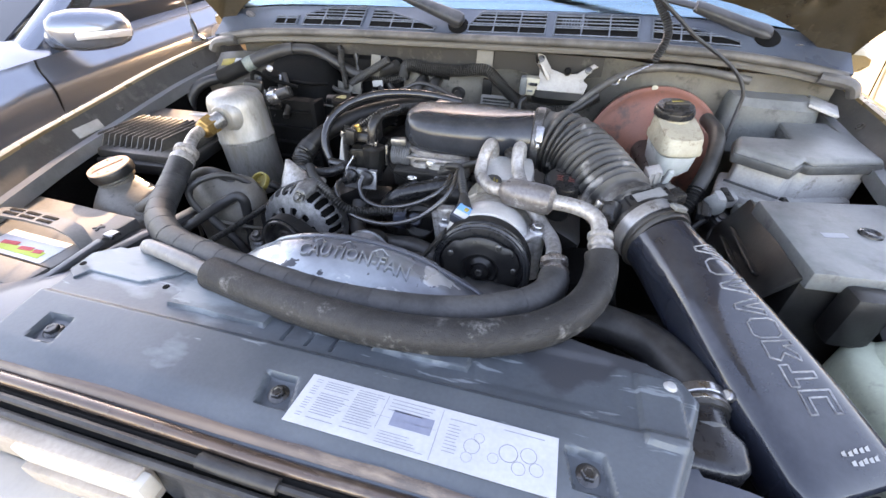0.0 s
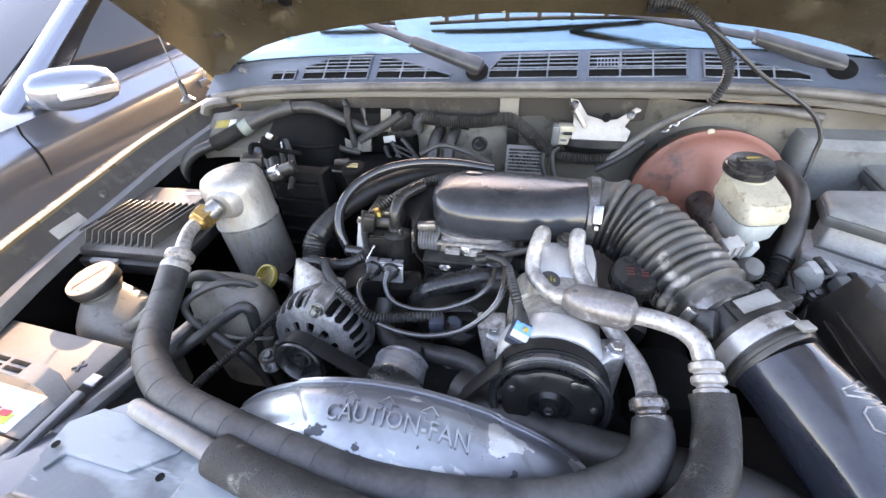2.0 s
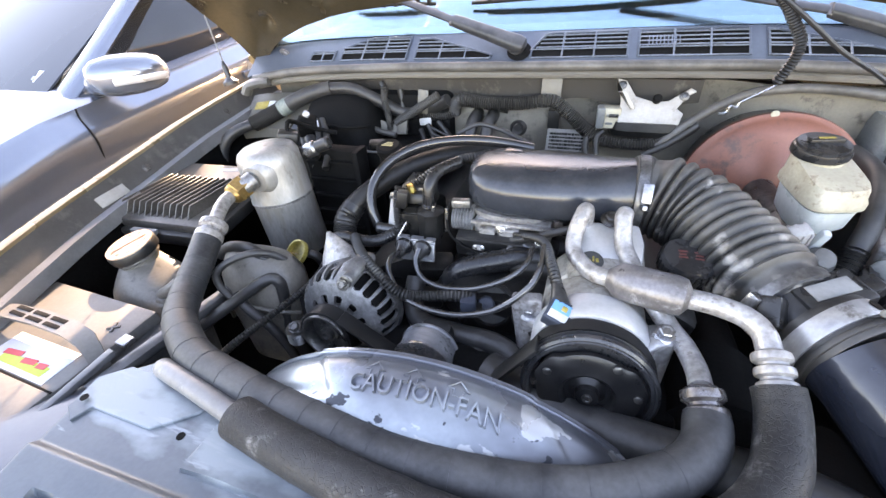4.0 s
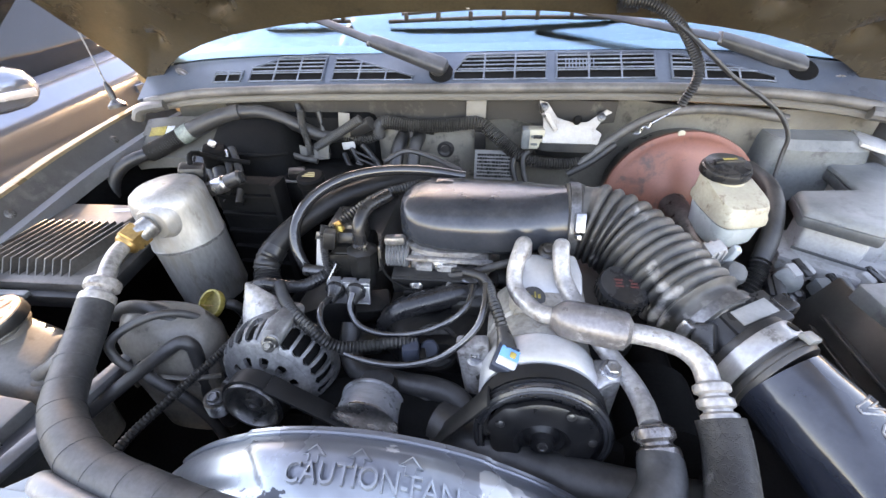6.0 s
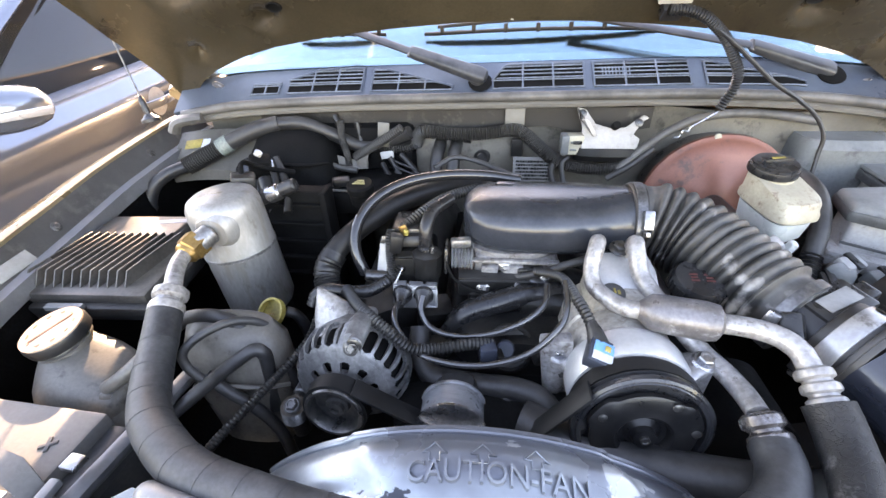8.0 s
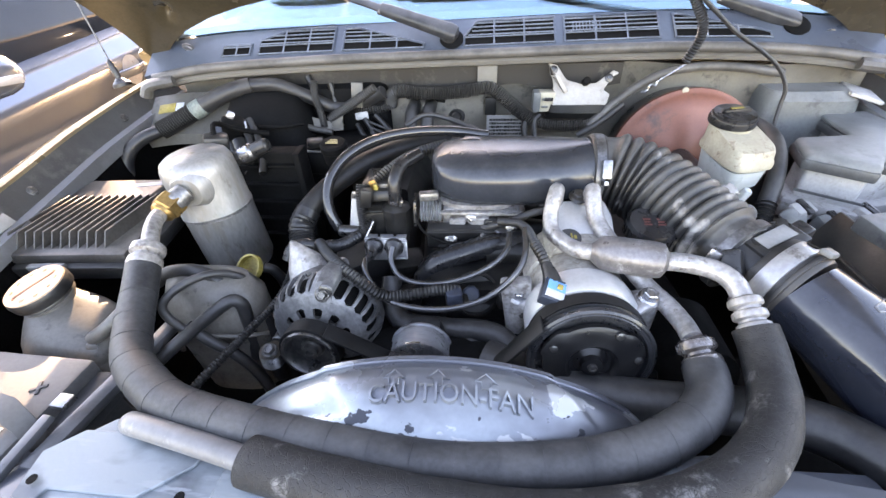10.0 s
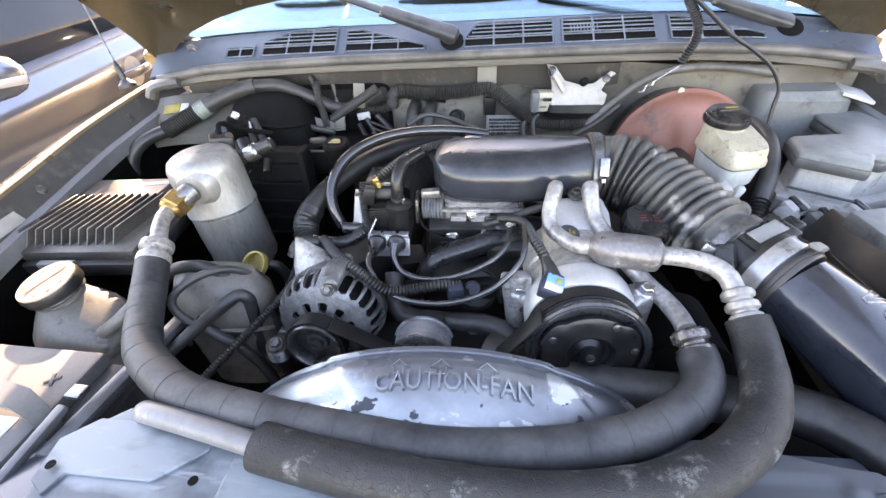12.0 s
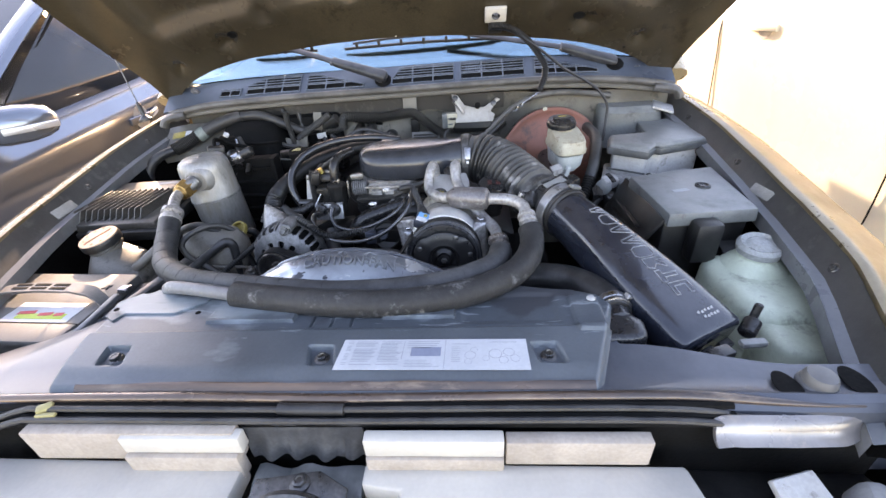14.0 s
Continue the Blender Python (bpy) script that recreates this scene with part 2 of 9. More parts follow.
def cracked(name):
    """Dusty black foam with a net of fine cracks and pale scuffs."""
    m = mat(name, (0.032, 0.0318, 0.033), (0.019, 0.0188, 0.0196), 0.56, scale=16, fine=160, c3=(0.14, 0.138, 0.136), amount=0.3, bump=0.0)
    nt = m.node_tree
    n, link = nt.nodes, nt.links.new
    bsdf = n["Principled BSDF"]
    col = bsdf.inputs["Base Color"].links[0].from_socket
    tc = n.new("ShaderNodeTexCoord")
    wob = n.new("ShaderNodeTexNoise")
    wob.inputs["Scale"].default_value = 70
    link(tc.outputs["Object"], wob.inputs["Vector"])
    add = n.new("ShaderNodeMix")
    add.data_type = "VECTOR"
    add.inputs["Factor"].default_value = 0.012
    link(tc.outputs["Object"], add.inputs["A"])
    link(wob.outputs["Color"], add.inputs["B"])
    vo = n.new("ShaderNodeTexVoronoi")
    vo.feature = "DISTANCE_TO_EDGE"
    vo.inputs["Scale"].default_value = 240
    link(add.outputs["Result"], vo.inputs["Vector"])
    mr = n.new("ShaderNodeMapRange")
    mr.inputs["From Min"].default_value = 0.008
    mr.inputs["From Max"].default_value = 0.065
    link(vo.outputs["Distance"], mr.inputs["Value"])
    mx = n.new("ShaderNodeMix")
    mx.data_type = "RGBA"
    link(mr.outputs["Result"], mx.inputs["Factor"])
    mx.inputs["A"].default_value = (0.016, 0.016, 0.016, 1)
    link(col, mx.inputs["B"])
    link(mx.outputs["Result"], bsdf.inputs["Base Color"])
    bp = n.new("ShaderNodeBump")
    bp.inputs["Strength"].default_value = 0.5
    bp.inputs["Distance"].default_value = 0.0012
    link(mr.outputs["Result"], bp.inputs["Height"])
    link(bp.outputs["Normal"], bsdf.inputs["Normal"])
    return m


M_SHROUD = mat("flaked_shroud_plastic", (0.37, 0.405, 0.43), (0.21, 0.236, 0.256), 0.33, metal=0.5, scale=7, amount=0.06, sharp=0.14, bump=0.06)
layer(M_SHROUD, 5.0, 0.50, 0.62, (0.15, 0.158, 0.176), 1.9, (0.9, 0.9))
layer(M_SHROUD, 13.0, 0.655, 0.662, (0.40, 0.405, 0.41), 3.1, (1.1, -0.5))
layer(M_SHROUD, 26.0, 0.655, 0.667, (0.04, 0.044, 0.052), 7.7, (0.0, -4.0))
layer(M_SHROUD, 60.0, 0.70, 0.71, (0.04, 0.044, 0.052), 1.3, (0.0, -2.4))
layer(M_COVER, 10.0, 0.60, 0.72, (0.200, 0.232, 0.252), 2.2, (-0.3, 2.6), (1.0, 2.0, 1.0))
layer(M_COVER, 42.0, 0.66, 0.70, (0.22, 0.25, 0.27), 8.2, (0.0, 1.2), (0.4, 2.2, 1.0))
layer(M_COVER, 9.0, 0.66, 0.72, (0.06, 0.064, 0.072), 5.3, (0.3, 2.0), (1.0, 1.4, 1.0))
layer(M_COVER_DARK, 14.0, 0.68, 0.72, (0.45, 0.46, 0.48), 4.1, (0.0, 0.0), (0.5, 1.6, 1.0))
layer(M_CAN, 16.0, 0.60, 0.66, (0.24, 0.22, 0.195), 6.0, (0.0, 0.0), (1.6, 1.6, 0.3))
M_FOAM = cracked("cracked_foam_sleeve")


def glass_material():
    m = bpy.data.materials.new("windscreen_glass")
    m.use_nodes = True
    b = m.node_tree.nodes["Principled BSDF"]
    b.inputs["Base Color"].default_value = (0.75, 0.93, 0.95, 1)
    b.inputs["Roughness"].default_value = 0.02
    b.inputs["Specular Tint"].default_value = (0.5, 0.82, 1.0, 1)
    b.inputs["Transmission Weight"].default_value = 1.0
    b.inputs["IOR"].default_value = 2.5
    return m


M_GLASS = glass_material()


# ---- building helpers ----
def finish(bm, angle=38):
    bm.normal_update()
    lim = radians(angle)
    for f in bm.faces:
        f.smooth = True
    for e in bm.edges:
        if len(e.link_faces) == 2 and e.calc_face_angle(0) > lim:
            e.smooth = False


def mesh_of(name, bm, material, angle=38):
    finish(bm, angle)
    me = bpy.data.meshes.new(name)
    bm.to_mesh(me)
    bm.free()
    me.materials.append(material)
    return me


ROOTS = {}


def thing(name, base, label, category, group="", kind=""):
    ob = new(name)
    ob.location = base
    ob.empty_display_size = 0.05
    ROOTS[ob] = Vector(base)
    return tagged(ob, label, category, group, kind)


def part(name, bm, material, parent, label="", angle=38):
    """Link a bmesh, given in world coordinates, as one mesh under a thing or a part."""
    base = ROOTS[parent]
    bmesh.ops.translate(bm, vec=-base, verts=bm.verts)
    ob = new(name, mesh_of(name, bm, material, angle))
    ob.parent = parent
    ROOTS[ob] = base
    if label:
        tagged(ob, label)
    return ob


def solo(name, bm, material, base, label, category, group="", kind="", angle=38):
    """A top-level thing of one mesh."""
    bmesh.ops.translate(bm, vec=-Vector(base), verts=bm.verts)
    ob = new(name, mesh_of(name, bm, material, angle))
    ob.location = base
    ROOTS[ob] = Vector(base)
    return tagged(ob, label, category, group, kind)


def spline(points, n=8):
    """Catmull-Rom through the points."""
    p = [Vector(q) for q in points]
    p = [p[0] * 2 - p[1]] + p + [p[-1] * 2 - p[-2]]
    out = []
    for i in range(1, len(p) - 2):
        a, b, c, d = p[i - 1], p[i], p[i + 1], p[i + 2]
        for k in range(n):
            t = k / n
            out.append(0.5 * ((2 * b) + (c - a) * t + (2 * a - 5 * b + 4 * c - d) * t * t + (3 * b - a - 3 * c + d) * t ** 3))
    out.append(p[-2])
    return out


def even(points, step):
    """Points at even steps along a polyline."""
    out, acc = [points[0]], 0.0
    for a, b in zip(points, points[1:]):
        d = (b - a).length
        while acc + d >= step:
            f = (step - acc) / d
            a = a + (b - a) * f
            out.append(a)
            d = (b - a).length
            acc = 0.0
            if d < 1e-9:
                break
        acc += d
    out.append(points[-1])
    return out


def skin(bm, rings, cap=True, closed=True):
    """Join rings of points by quads."""
    vs = [[bm.verts.new(q) for q in r] for r in rings]
    n = len(vs[0])
    for a, b in zip(vs, vs[1:]):
        for i in range(n if closed else n - 1):
            bm.faces.new((a[i], a[(i + 1) % n], b[(i + 1) % n], b[i]))
    if cap and closed:
        bm.faces.new(list(reversed(vs[0])))
        bm.faces.new(vs[-1])
    return vs


def tube(points, r, seg=12, n=8, radius=None, cap=True, bm=None, flat=1.0, step=None):
    """A swept round tube. radius(k, s): the radius at share k and length s."""
    bm = bm or bmesh.new()
    pts = spline(points, n) if n else [Vector(q) for q in points]
    if step:
        pts = even(pts, step)
    total = sum((b - a).length for a, b in zip(pts, pts[1:]))
    tan = (pts[1] - pts[0]).normalized()
    up = Vector((0, 0, 1)) if abs(tan.z) < 0.9 else Vector((1, 0, 0))
    nrm = tan.cross(up).normalized()
    rings, s = [], 0.0
    for i, q in enumerate(pts):
        a, b = pts[max(0, i - 1)], pts[min(len(pts) - 1, i + 1)]
        t2 = (b - a).normalized()
        nrm = (nrm - t2 * nrm.dot(t2)).normalized()
        bi = t2.cross(nrm)
        if i:
            s += (q - pts[i - 1]).length
        rr = radius(s / total, s) if radius else r
        rings.append([q + (nrm * math.cos(u) + bi * math.sin(u) * flat) * rr for u in (2 * math.pi * k / seg for k in range(seg))])
    skin(bm, rings, cap)
    bmesh.ops.recalc_face_normals(bm, faces=bm.faces)
    return bm


def corrugated(points, r, pitch=0.006, depth=0.14, seg=12, bm=None):
    """A ribbed hose or split loom."""
    return tube(points, r, seg, 8, lambda k, s: r * (1 + depth * math.sin(2 * math.pi * s / pitch)), step=pitch / 4, bm=bm)


def axes(origin, z, x=None):
    """A matrix whose z axis points along z."""
    z = Vector(z).normalized()
    x = Vector(x) if x else (Vector((1, 0, 0)) if abs(z.x) < 0.8 else Vector((0, 1, 0)))
    x = (x - z * x.dot(z)).normalized()
    y = z.cross(x)
    m = Matrix((x, y, z)).transposed().to_4x4()
    m.translation = origin
    return m


def lathe(profile, m=None, seg=24, bm=None):
    """Turn (radius, height) pairs round the z axis of m."""
    bm = bm or bmesh.new()
    m = m or Matrix()
    rings = []
    for r, h in profile:
        r = max(r, 0.00005)
        rings.append([m @ Vector((r * math.cos(u), r * math.sin(u), h)) for u in (2 * math.pi * k / seg for k in range(seg))])
    skin(bm, rings)
    bmesh.ops.recalc_face_normals(bm, faces=bm.faces)
    return bm


def rod(a, b, r, seg=12, bm=None, bevel=None):
    a, b = Vector(a), Vector(b)
    h = (b - a).length
    e = bevel if bevel is not None else min(r * 0.25, h * 0.2)
    return lathe([(r - e, 0), (r, e), (r, h - e), (r - e, h)], axes(a, b - a), seg, bm)


def box(size, m=None, bevel=0.003, bm=None, seg=2, taper=1.0):
    """A bevelled box centred on m; taper narrows its top."""
    own = bmesh.new()
    sx, sy, sz = (s / 2 for s in size)
    v = [own.verts.new((x * (taper if z > 0 else 1), y * (taper if z > 0 else 1), z)) for x in (-sx, sx) for y in (-sy, sy) for z in (-sz, sz)]
    for q in ((0, 1, 3, 2), (4, 6, 7, 5), (0, 4, 5, 1), (2, 3, 7, 6), (0, 2, 6, 4), (1, 5, 7, 3)):
        own.faces.new([v[i] for i in q])
    if bevel:
        bmesh.ops.bevel(own, geom=list(own.edges), offset=bevel, segments=seg, affect="EDGES", profile=0.5, clamp_overlap=True)
    bmesh.ops.recalc_face_normals(own, faces=own.faces)
    if m:
        bmesh.ops.transform(own, matrix=m, verts=own.verts)
    return merge(bm, own)


def merge(bm, own):
    """Add one bmesh to another."""
    if bm is None:
        return own
    tmp = bpy.data.meshes.new("tmp")
    own.to_mesh(tmp)
    own.free()
    bm.from_mesh(tmp)
    bpy.data.meshes.remove(tmp)
    return bm


def prism(poly, z0, z1, m=None, bevel=0.003, bm=None, seg=2, grow=0.0):
    """A flat outline raised from z0 to z1, with rounded edges; grow widens the top about its middle."""
    own = bmesh.new()
    cx, cy = sum(q[0] for q in poly) / len(poly), sum(q[1] for q in poly) / len(poly)
    lo = [own.verts.new((x, y, z0)) for x, y in poly]
    hi = [own.verts.new((cx + (x - cx) * (1 + grow), cy + (y - cy) * (1 + grow), z1)) for x, y in poly]
    own.faces.new(list(reversed(lo)))
    own.faces.new(hi)
    n = len(poly)
    for i in range(n):
        own.faces.new((lo[i], lo[(i + 1) % n], hi[(i + 1) % n], hi[i]))
    bmesh.ops.recalc_face_normals(own, faces=own.faces)
    if bevel:
        bmesh.ops.bevel(own, geom=list(own.edges), offset=bevel, segments=seg, affect="EDGES", profile=0.5, clamp_overlap=True)
    if m:
        bmesh.ops.transform(own, matrix=m, verts=own.verts)
    return merge(bm, own)


def loft(sections, bm=None, seg=32):
    """Sections (centre, across, up, power): superellipses joined along a way."""
    bm = bm or bmesh.new()
    rings = []
    for c, a, u, p in sections:
        c, a, u = Vector(c), Vector(a), Vector(u)
        ring = []
        for k in range(seg):
            t = 2 * math.pi * k / seg
            co, si = math.cos(t), math.sin(t)
            ring.append(c + a * math.copysign(abs(co) ** (2 / p), co) + u * math.copysign(abs(si) ** (2 / p), si))
        rings.append(ring)
    skin(bm, rings)
    bmesh.ops.recalc_face_normals(bm, faces=bm.faces)
    return bm


def sheet(xs, ys, point, thick=None, bm=None):
    """A grid of point(x, y); thick: a vector by which its back lies behind it, closed round the rim."""
    bm = bm or bmesh.new()
    g = [[bm.verts.new(point(x, y)) for x in xs] for y in ys]
    for j in range(len(ys) - 1):
        for i in range(len(xs) - 1):
            bm.faces.new((g[j][i], g[j][i + 1], g[j + 1][i + 1], g[j + 1][i]))
    if thick is not None:
        t = Vector(thick)
        rim = [g[0][i] for i in range(len(xs))] + [g[j][-1] for j in range(1, len(ys))]
        rim += [g[-1][i] for i in range(len(xs) - 2, -1, -1)] + [g[j][0] for j in range(len(ys) - 2, 0, -1)]
        low = [bm.verts.new(v.co + t) for v in rim]
        n = len(rim)
        for i in range(n):
            bm.faces.new((rim[i], low[i], low[(i + 1) % n], rim[(i + 1) % n]))
        bm.faces.new(low)
    bmesh.ops.recalc_face_normals(bm, faces=bm.faces)
    return bm


def span(a, b, n):
    return [a + (b - a) * i / n for i in range(n + 1)]


def step(a, b, x):
    t = min(1.0, max(0.0, (x - a) / (b - a)))
    return t * t * (3 - 2 * t)


def lerp_table(table, x):
    for (a, u), (b, v) in zip(table, table[1:]):
        if x <= b:
            return u + (v - u) * max(0.0, min(1.0, (x - a) / (b - a)))
    return table[-1][1]


def hexbolt(m, r=0.007, h=0.006, washer=True, bm=None):
    """A flanged hexagon bolt head along the z axis of m."""
    bm = bm or bmesh.new()
    if washer:
        lathe([(r * 1.45, 0), (r * 1.5, h * 0.15), (r * 1.2, h * 0.35)], m, 18, bm)
    lathe([(r, h * 0.3), (r, h * 0.9), (r * 0.85, h), (r * 0.6, h), (r * 0.5, h * 0.85)], m, 6, bm)
    return bm


def writing(text, size, depth, place):
    """Raised letters in the built-in font, each point put by place(u, v, w)."""
    cu = bpy.data.curves.new("writing", "FONT")
    cu.body, cu.size, cu.extrude, cu.resolution_u = text, size, depth, 3
    ob = bpy.data.objects.new("writing", cu)
    scene.collection.objects.link(ob)
    bpy.context.view_layer.update()
    me = bpy.data.meshes.new_from_object(ob.evaluated_get(bpy.context.evaluated_depsgraph_get()))
    bm = bmesh.new()
    bm.from_mesh(me)
    bpy.data.objects.remove(ob)
    bpy.data.curves.remove(cu)
    bpy.data.meshes.remove(me)
    for v in bm.verts:
        v.co = place(*v.co)
    return bm


# ---- ground ----
g_bm = sheet([-60, -20, -6, -2, 0, 2, 6, 20, 60], [-60, -20, -6, -2, 0, 2, 6, 20, 60], lambda x, y: Vector((x, y, 0)))
solo("ground", g_bm, M_GROUND, (0, 0, 0), "pale sunlit concrete ground of a parking lot", "ground", kind="structure")

# ---- the car with its open bonnet ----
car = thing("car", (0, 0.6, 0), "gold metallic pickup truck with its bonnet standing open", "car")


def rail_x(y):
    """Half the width between the wings at y."""
    return lerp_table([(0.0, 0.50), (0.12, 0.553), (0.3, 0.632), (0.459, 0.672), (0.56, 0.686), (0.75, 0.692), (1.0, 0.675)], y)


def rail_z(y):
    return 0.925 + 0.06 * step(0.0, 0.75, y) * 0.75 + 0.05 * step(0.5, 1.05, y)


def wing(side):
    """A front wing: skin, folded inner flange with ledge."""
    def edge_x(y):
        return rail_x(y) + (0.022 * max(0.0, min(1.0, (0.48 - y) / 0.22)) if side > 0 else 0.0)

    prof = [(-0.215, -0.62), (-0.205, -0.30), (-0.195, -0.18), (-0.178, -0.115), (-0.15, -0.078), (-0.11, -0.048), (-0.07, -0.026), (-0.04, -0.012), (-0.020, -0.004), (-0.008, 0.0), (0.0, -0.002), (0.002, -0.010)]
    rows = [[Vector((side * (edge_x(y) - u), y, rail_z(y) + h)) for u, h in prof] for y in span(0.02, 1.25, 24)]
    bm = bmesh.new()
    skin(bm, rows, cap=False, closed=False)
    bmesh.ops.solidify(bm, geom=bm.faces[:], thickness=0.0012)
    skin_part = part("wing", bm, M_GOLD, car, "gold metallic front wing")
    prof = [(0.003, -0.006), (0.008, -0.020), (0.018, -0.036), (0.022, -0.040)]
    rows = [[Vector((side * (edge_x(y) - u), y, rail_z(y) + h)) for u, h in prof] for y in span(0.06, 1.0, 20)]
    bm = bmesh.new()
    skin(bm, rows, cap=False, closed=False)
    bmesh.ops.solidify(bm, geom=bm.faces[:], thickness=0.0015)
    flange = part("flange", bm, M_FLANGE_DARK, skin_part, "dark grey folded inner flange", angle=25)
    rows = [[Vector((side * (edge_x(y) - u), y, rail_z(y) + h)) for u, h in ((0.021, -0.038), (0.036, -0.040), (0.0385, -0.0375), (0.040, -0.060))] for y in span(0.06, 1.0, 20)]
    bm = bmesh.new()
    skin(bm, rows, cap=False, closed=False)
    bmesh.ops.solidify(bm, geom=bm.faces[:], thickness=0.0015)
    part("flange_lip", bm, M_FLANGE, flange, "pale lip of the flange", angle=25)
    for y in (0.30, 0.62, 0.84):
        part("bolt", hexbolt(axes((side * (edge_x(y) - 0.012), y, rail_z(y) - 0.026), (-side * 0.83, 0, 0.55)), 0.005, 0.005), M_STEEL_DARK, flange)
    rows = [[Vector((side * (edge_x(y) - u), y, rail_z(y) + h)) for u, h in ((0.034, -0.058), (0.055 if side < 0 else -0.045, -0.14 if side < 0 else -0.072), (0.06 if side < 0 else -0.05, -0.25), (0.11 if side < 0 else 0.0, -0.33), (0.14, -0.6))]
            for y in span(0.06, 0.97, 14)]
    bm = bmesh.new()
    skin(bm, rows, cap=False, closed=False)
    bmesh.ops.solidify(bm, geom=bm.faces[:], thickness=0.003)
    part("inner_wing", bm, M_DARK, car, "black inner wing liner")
    y0 = 0.535 if side < 0 else 0.51
    bm = box((0.018, 0.062, 0.0012), axes((side * (edge_x(y0) - 0.0145), y0, rail_z(y0) - 0.0285), (-side * 0.85, 0, 0.53), (side * 0.53, 0, 0.85)) @ pose(0, 0, 0, 0, 0, 3), 0.0004)
    part("sticker", bm, M_STICKER, flange, "pale faded paper sticker")


M_FLANGE = mat("pale_flange_lip", (0.30, 0.31, 0.325), (0.20, 0.207, 0.215), 0.34, scale=8, amount=0.06, dust=0.3, dust_col=(0.42, 0.44, 0.47), bump=0.05)
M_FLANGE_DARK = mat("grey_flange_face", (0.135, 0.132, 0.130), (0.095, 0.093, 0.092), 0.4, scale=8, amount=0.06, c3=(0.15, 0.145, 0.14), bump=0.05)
M_STICKER = mat("faded_sticker", (0.30, 0.295, 0.285), (0.25, 0.245, 0.235), 0.5, amount=0.1)
wing(-1)
wing(1)

# firewall with pressed ribs
def firewall_point(x, z):
    y = 0.965 + 0.012 * math.sin(x * 9) * step(0.7, 0.9, z)
    y -= 0.02 * step(0.28, 0.34, x) * step(0.62, 0.7, z)
    y -= 0.012 * (step(-0.22, -0.19, x) - step(0.0, 0.03, x)) * (step(0.86, 0.88, z) - step(0.965, 0.985, z))
    return Vector((x, y, z))


bm = bmesh.new()
sheet(span(-0.625, 0.66, 52), span(0.35, 1.03, 28), firewall_point, (0, 0.01, 0), bm)
firewall = part("firewall", bm, M_GREY_PAINT, car, "dusty grey-beige steel firewall")

CS = [(-0.64, 1.024), (-0.56, 1.037), (-0.49, 1.042), (-0.3, 1.0485), (-0.1, 1.052), (0.03, 1.0545), (0.2, 1.058), (0.34, 1.0595), (0.49, 1.055), (0.57, 1.048), (0.66, 1.036)]


def seal_y(x):
    return 0.93 - 0.03 * (x / 0.65) ** 4


# overhanging cowl flange and its rubber seal
rows = []
for x in span(-0.625, 0.65, 40):
    z, y = lerp_table(CS, x), seal_y(x)
    rows.append([Vector((x, y, z - 0.003)), Vector((x, y - 0.006, z - 0.009)), Vector((x, y - 0.005, z - 0.015)), Vector((x, y + 0.003, z - 0.018)), Vector((x, y + 0.035, z - 0.020)),
                 Vector((x, y + 0.045, z + 0.0)), Vector((x, y + 0.02, z + 0.004))])
bm = bmesh.new()
skin(bm, rows)
part("cowl_flange", bm, M_FLANGE_TAN, car, "dusty beige cowl flange")
bm = tube([(x, seal_y(x) - 0.002, lerp_table(CS, x) + 0.004) for x in span(-0.63, 0.645, 16)], 0.0085, 10, 4)
part("seal", bm, M_SEAL, car, "weathered rubber bonnet seal")
for side, sx in ((-1, -0.635), (1, 0.65)):
    zz = lerp_table(CS, sx)
    bm = tube([(sx * 0.93, seal_y(sx), zz + 0.002), (sx, seal_y(sx) - 0.012, zz - 0.004), (sx * 1.02, 0.885, zz - 0.022)], 0.017, 10, 5, flat=0.6)
    part("seal_end", bm, M_SEAL, car, "grey weathered end of the seal")

# dark strip added to paint the shade under the overhanging flange
M_FLANGE_SHADE = mat("dark_flange_shade", (0.014, 0.0125, 0.011), (0.026, 0.023, 0.020), 0.55, scale=12, amount=0.12, c3=(0.06, 0.054, 0.046), sharp=0.2)
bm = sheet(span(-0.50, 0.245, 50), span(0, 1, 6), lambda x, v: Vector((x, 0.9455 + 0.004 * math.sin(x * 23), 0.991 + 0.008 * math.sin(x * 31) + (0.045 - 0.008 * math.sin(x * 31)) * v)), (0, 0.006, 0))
part("sealer_strip", bm, M_FLANGE_SHADE, car, "dark strip painting the shade on the firewall under the cowl")

# cowl panel rising steeply to the glass, with its air grille
CF = [(-0.66, 1.038), (-0.60, 1.05), (-0.51, 1.058), (-0.3, 1.062), (-0.03, 1.066), (0.135, 1.070), (0.3, 1.0735), (0.46, 1.0725), (0.58, 1.064), (0.66, 1.052)]
COWL_RISE = 0.67


def cowl_at(x, v, lift=0.0):
    """A place on the cowl: v metres behind the seal, lift off the surface."""
    return Vector((x, seal_y(x) + v - 0.55 * lift, lerp_table(CF, x) + COWL_RISE * (v - 0.014) + 0.83 * lift))


cowl = part("cowl_panel", sheet(span(-0.65, 0.655, 60), span(0.004, 0.068, 10), lambda x, v: cowl_at(x, v), (0, 0.008, -0.010)),
            M_COWL, car, "slate grey plastic cowl panel")


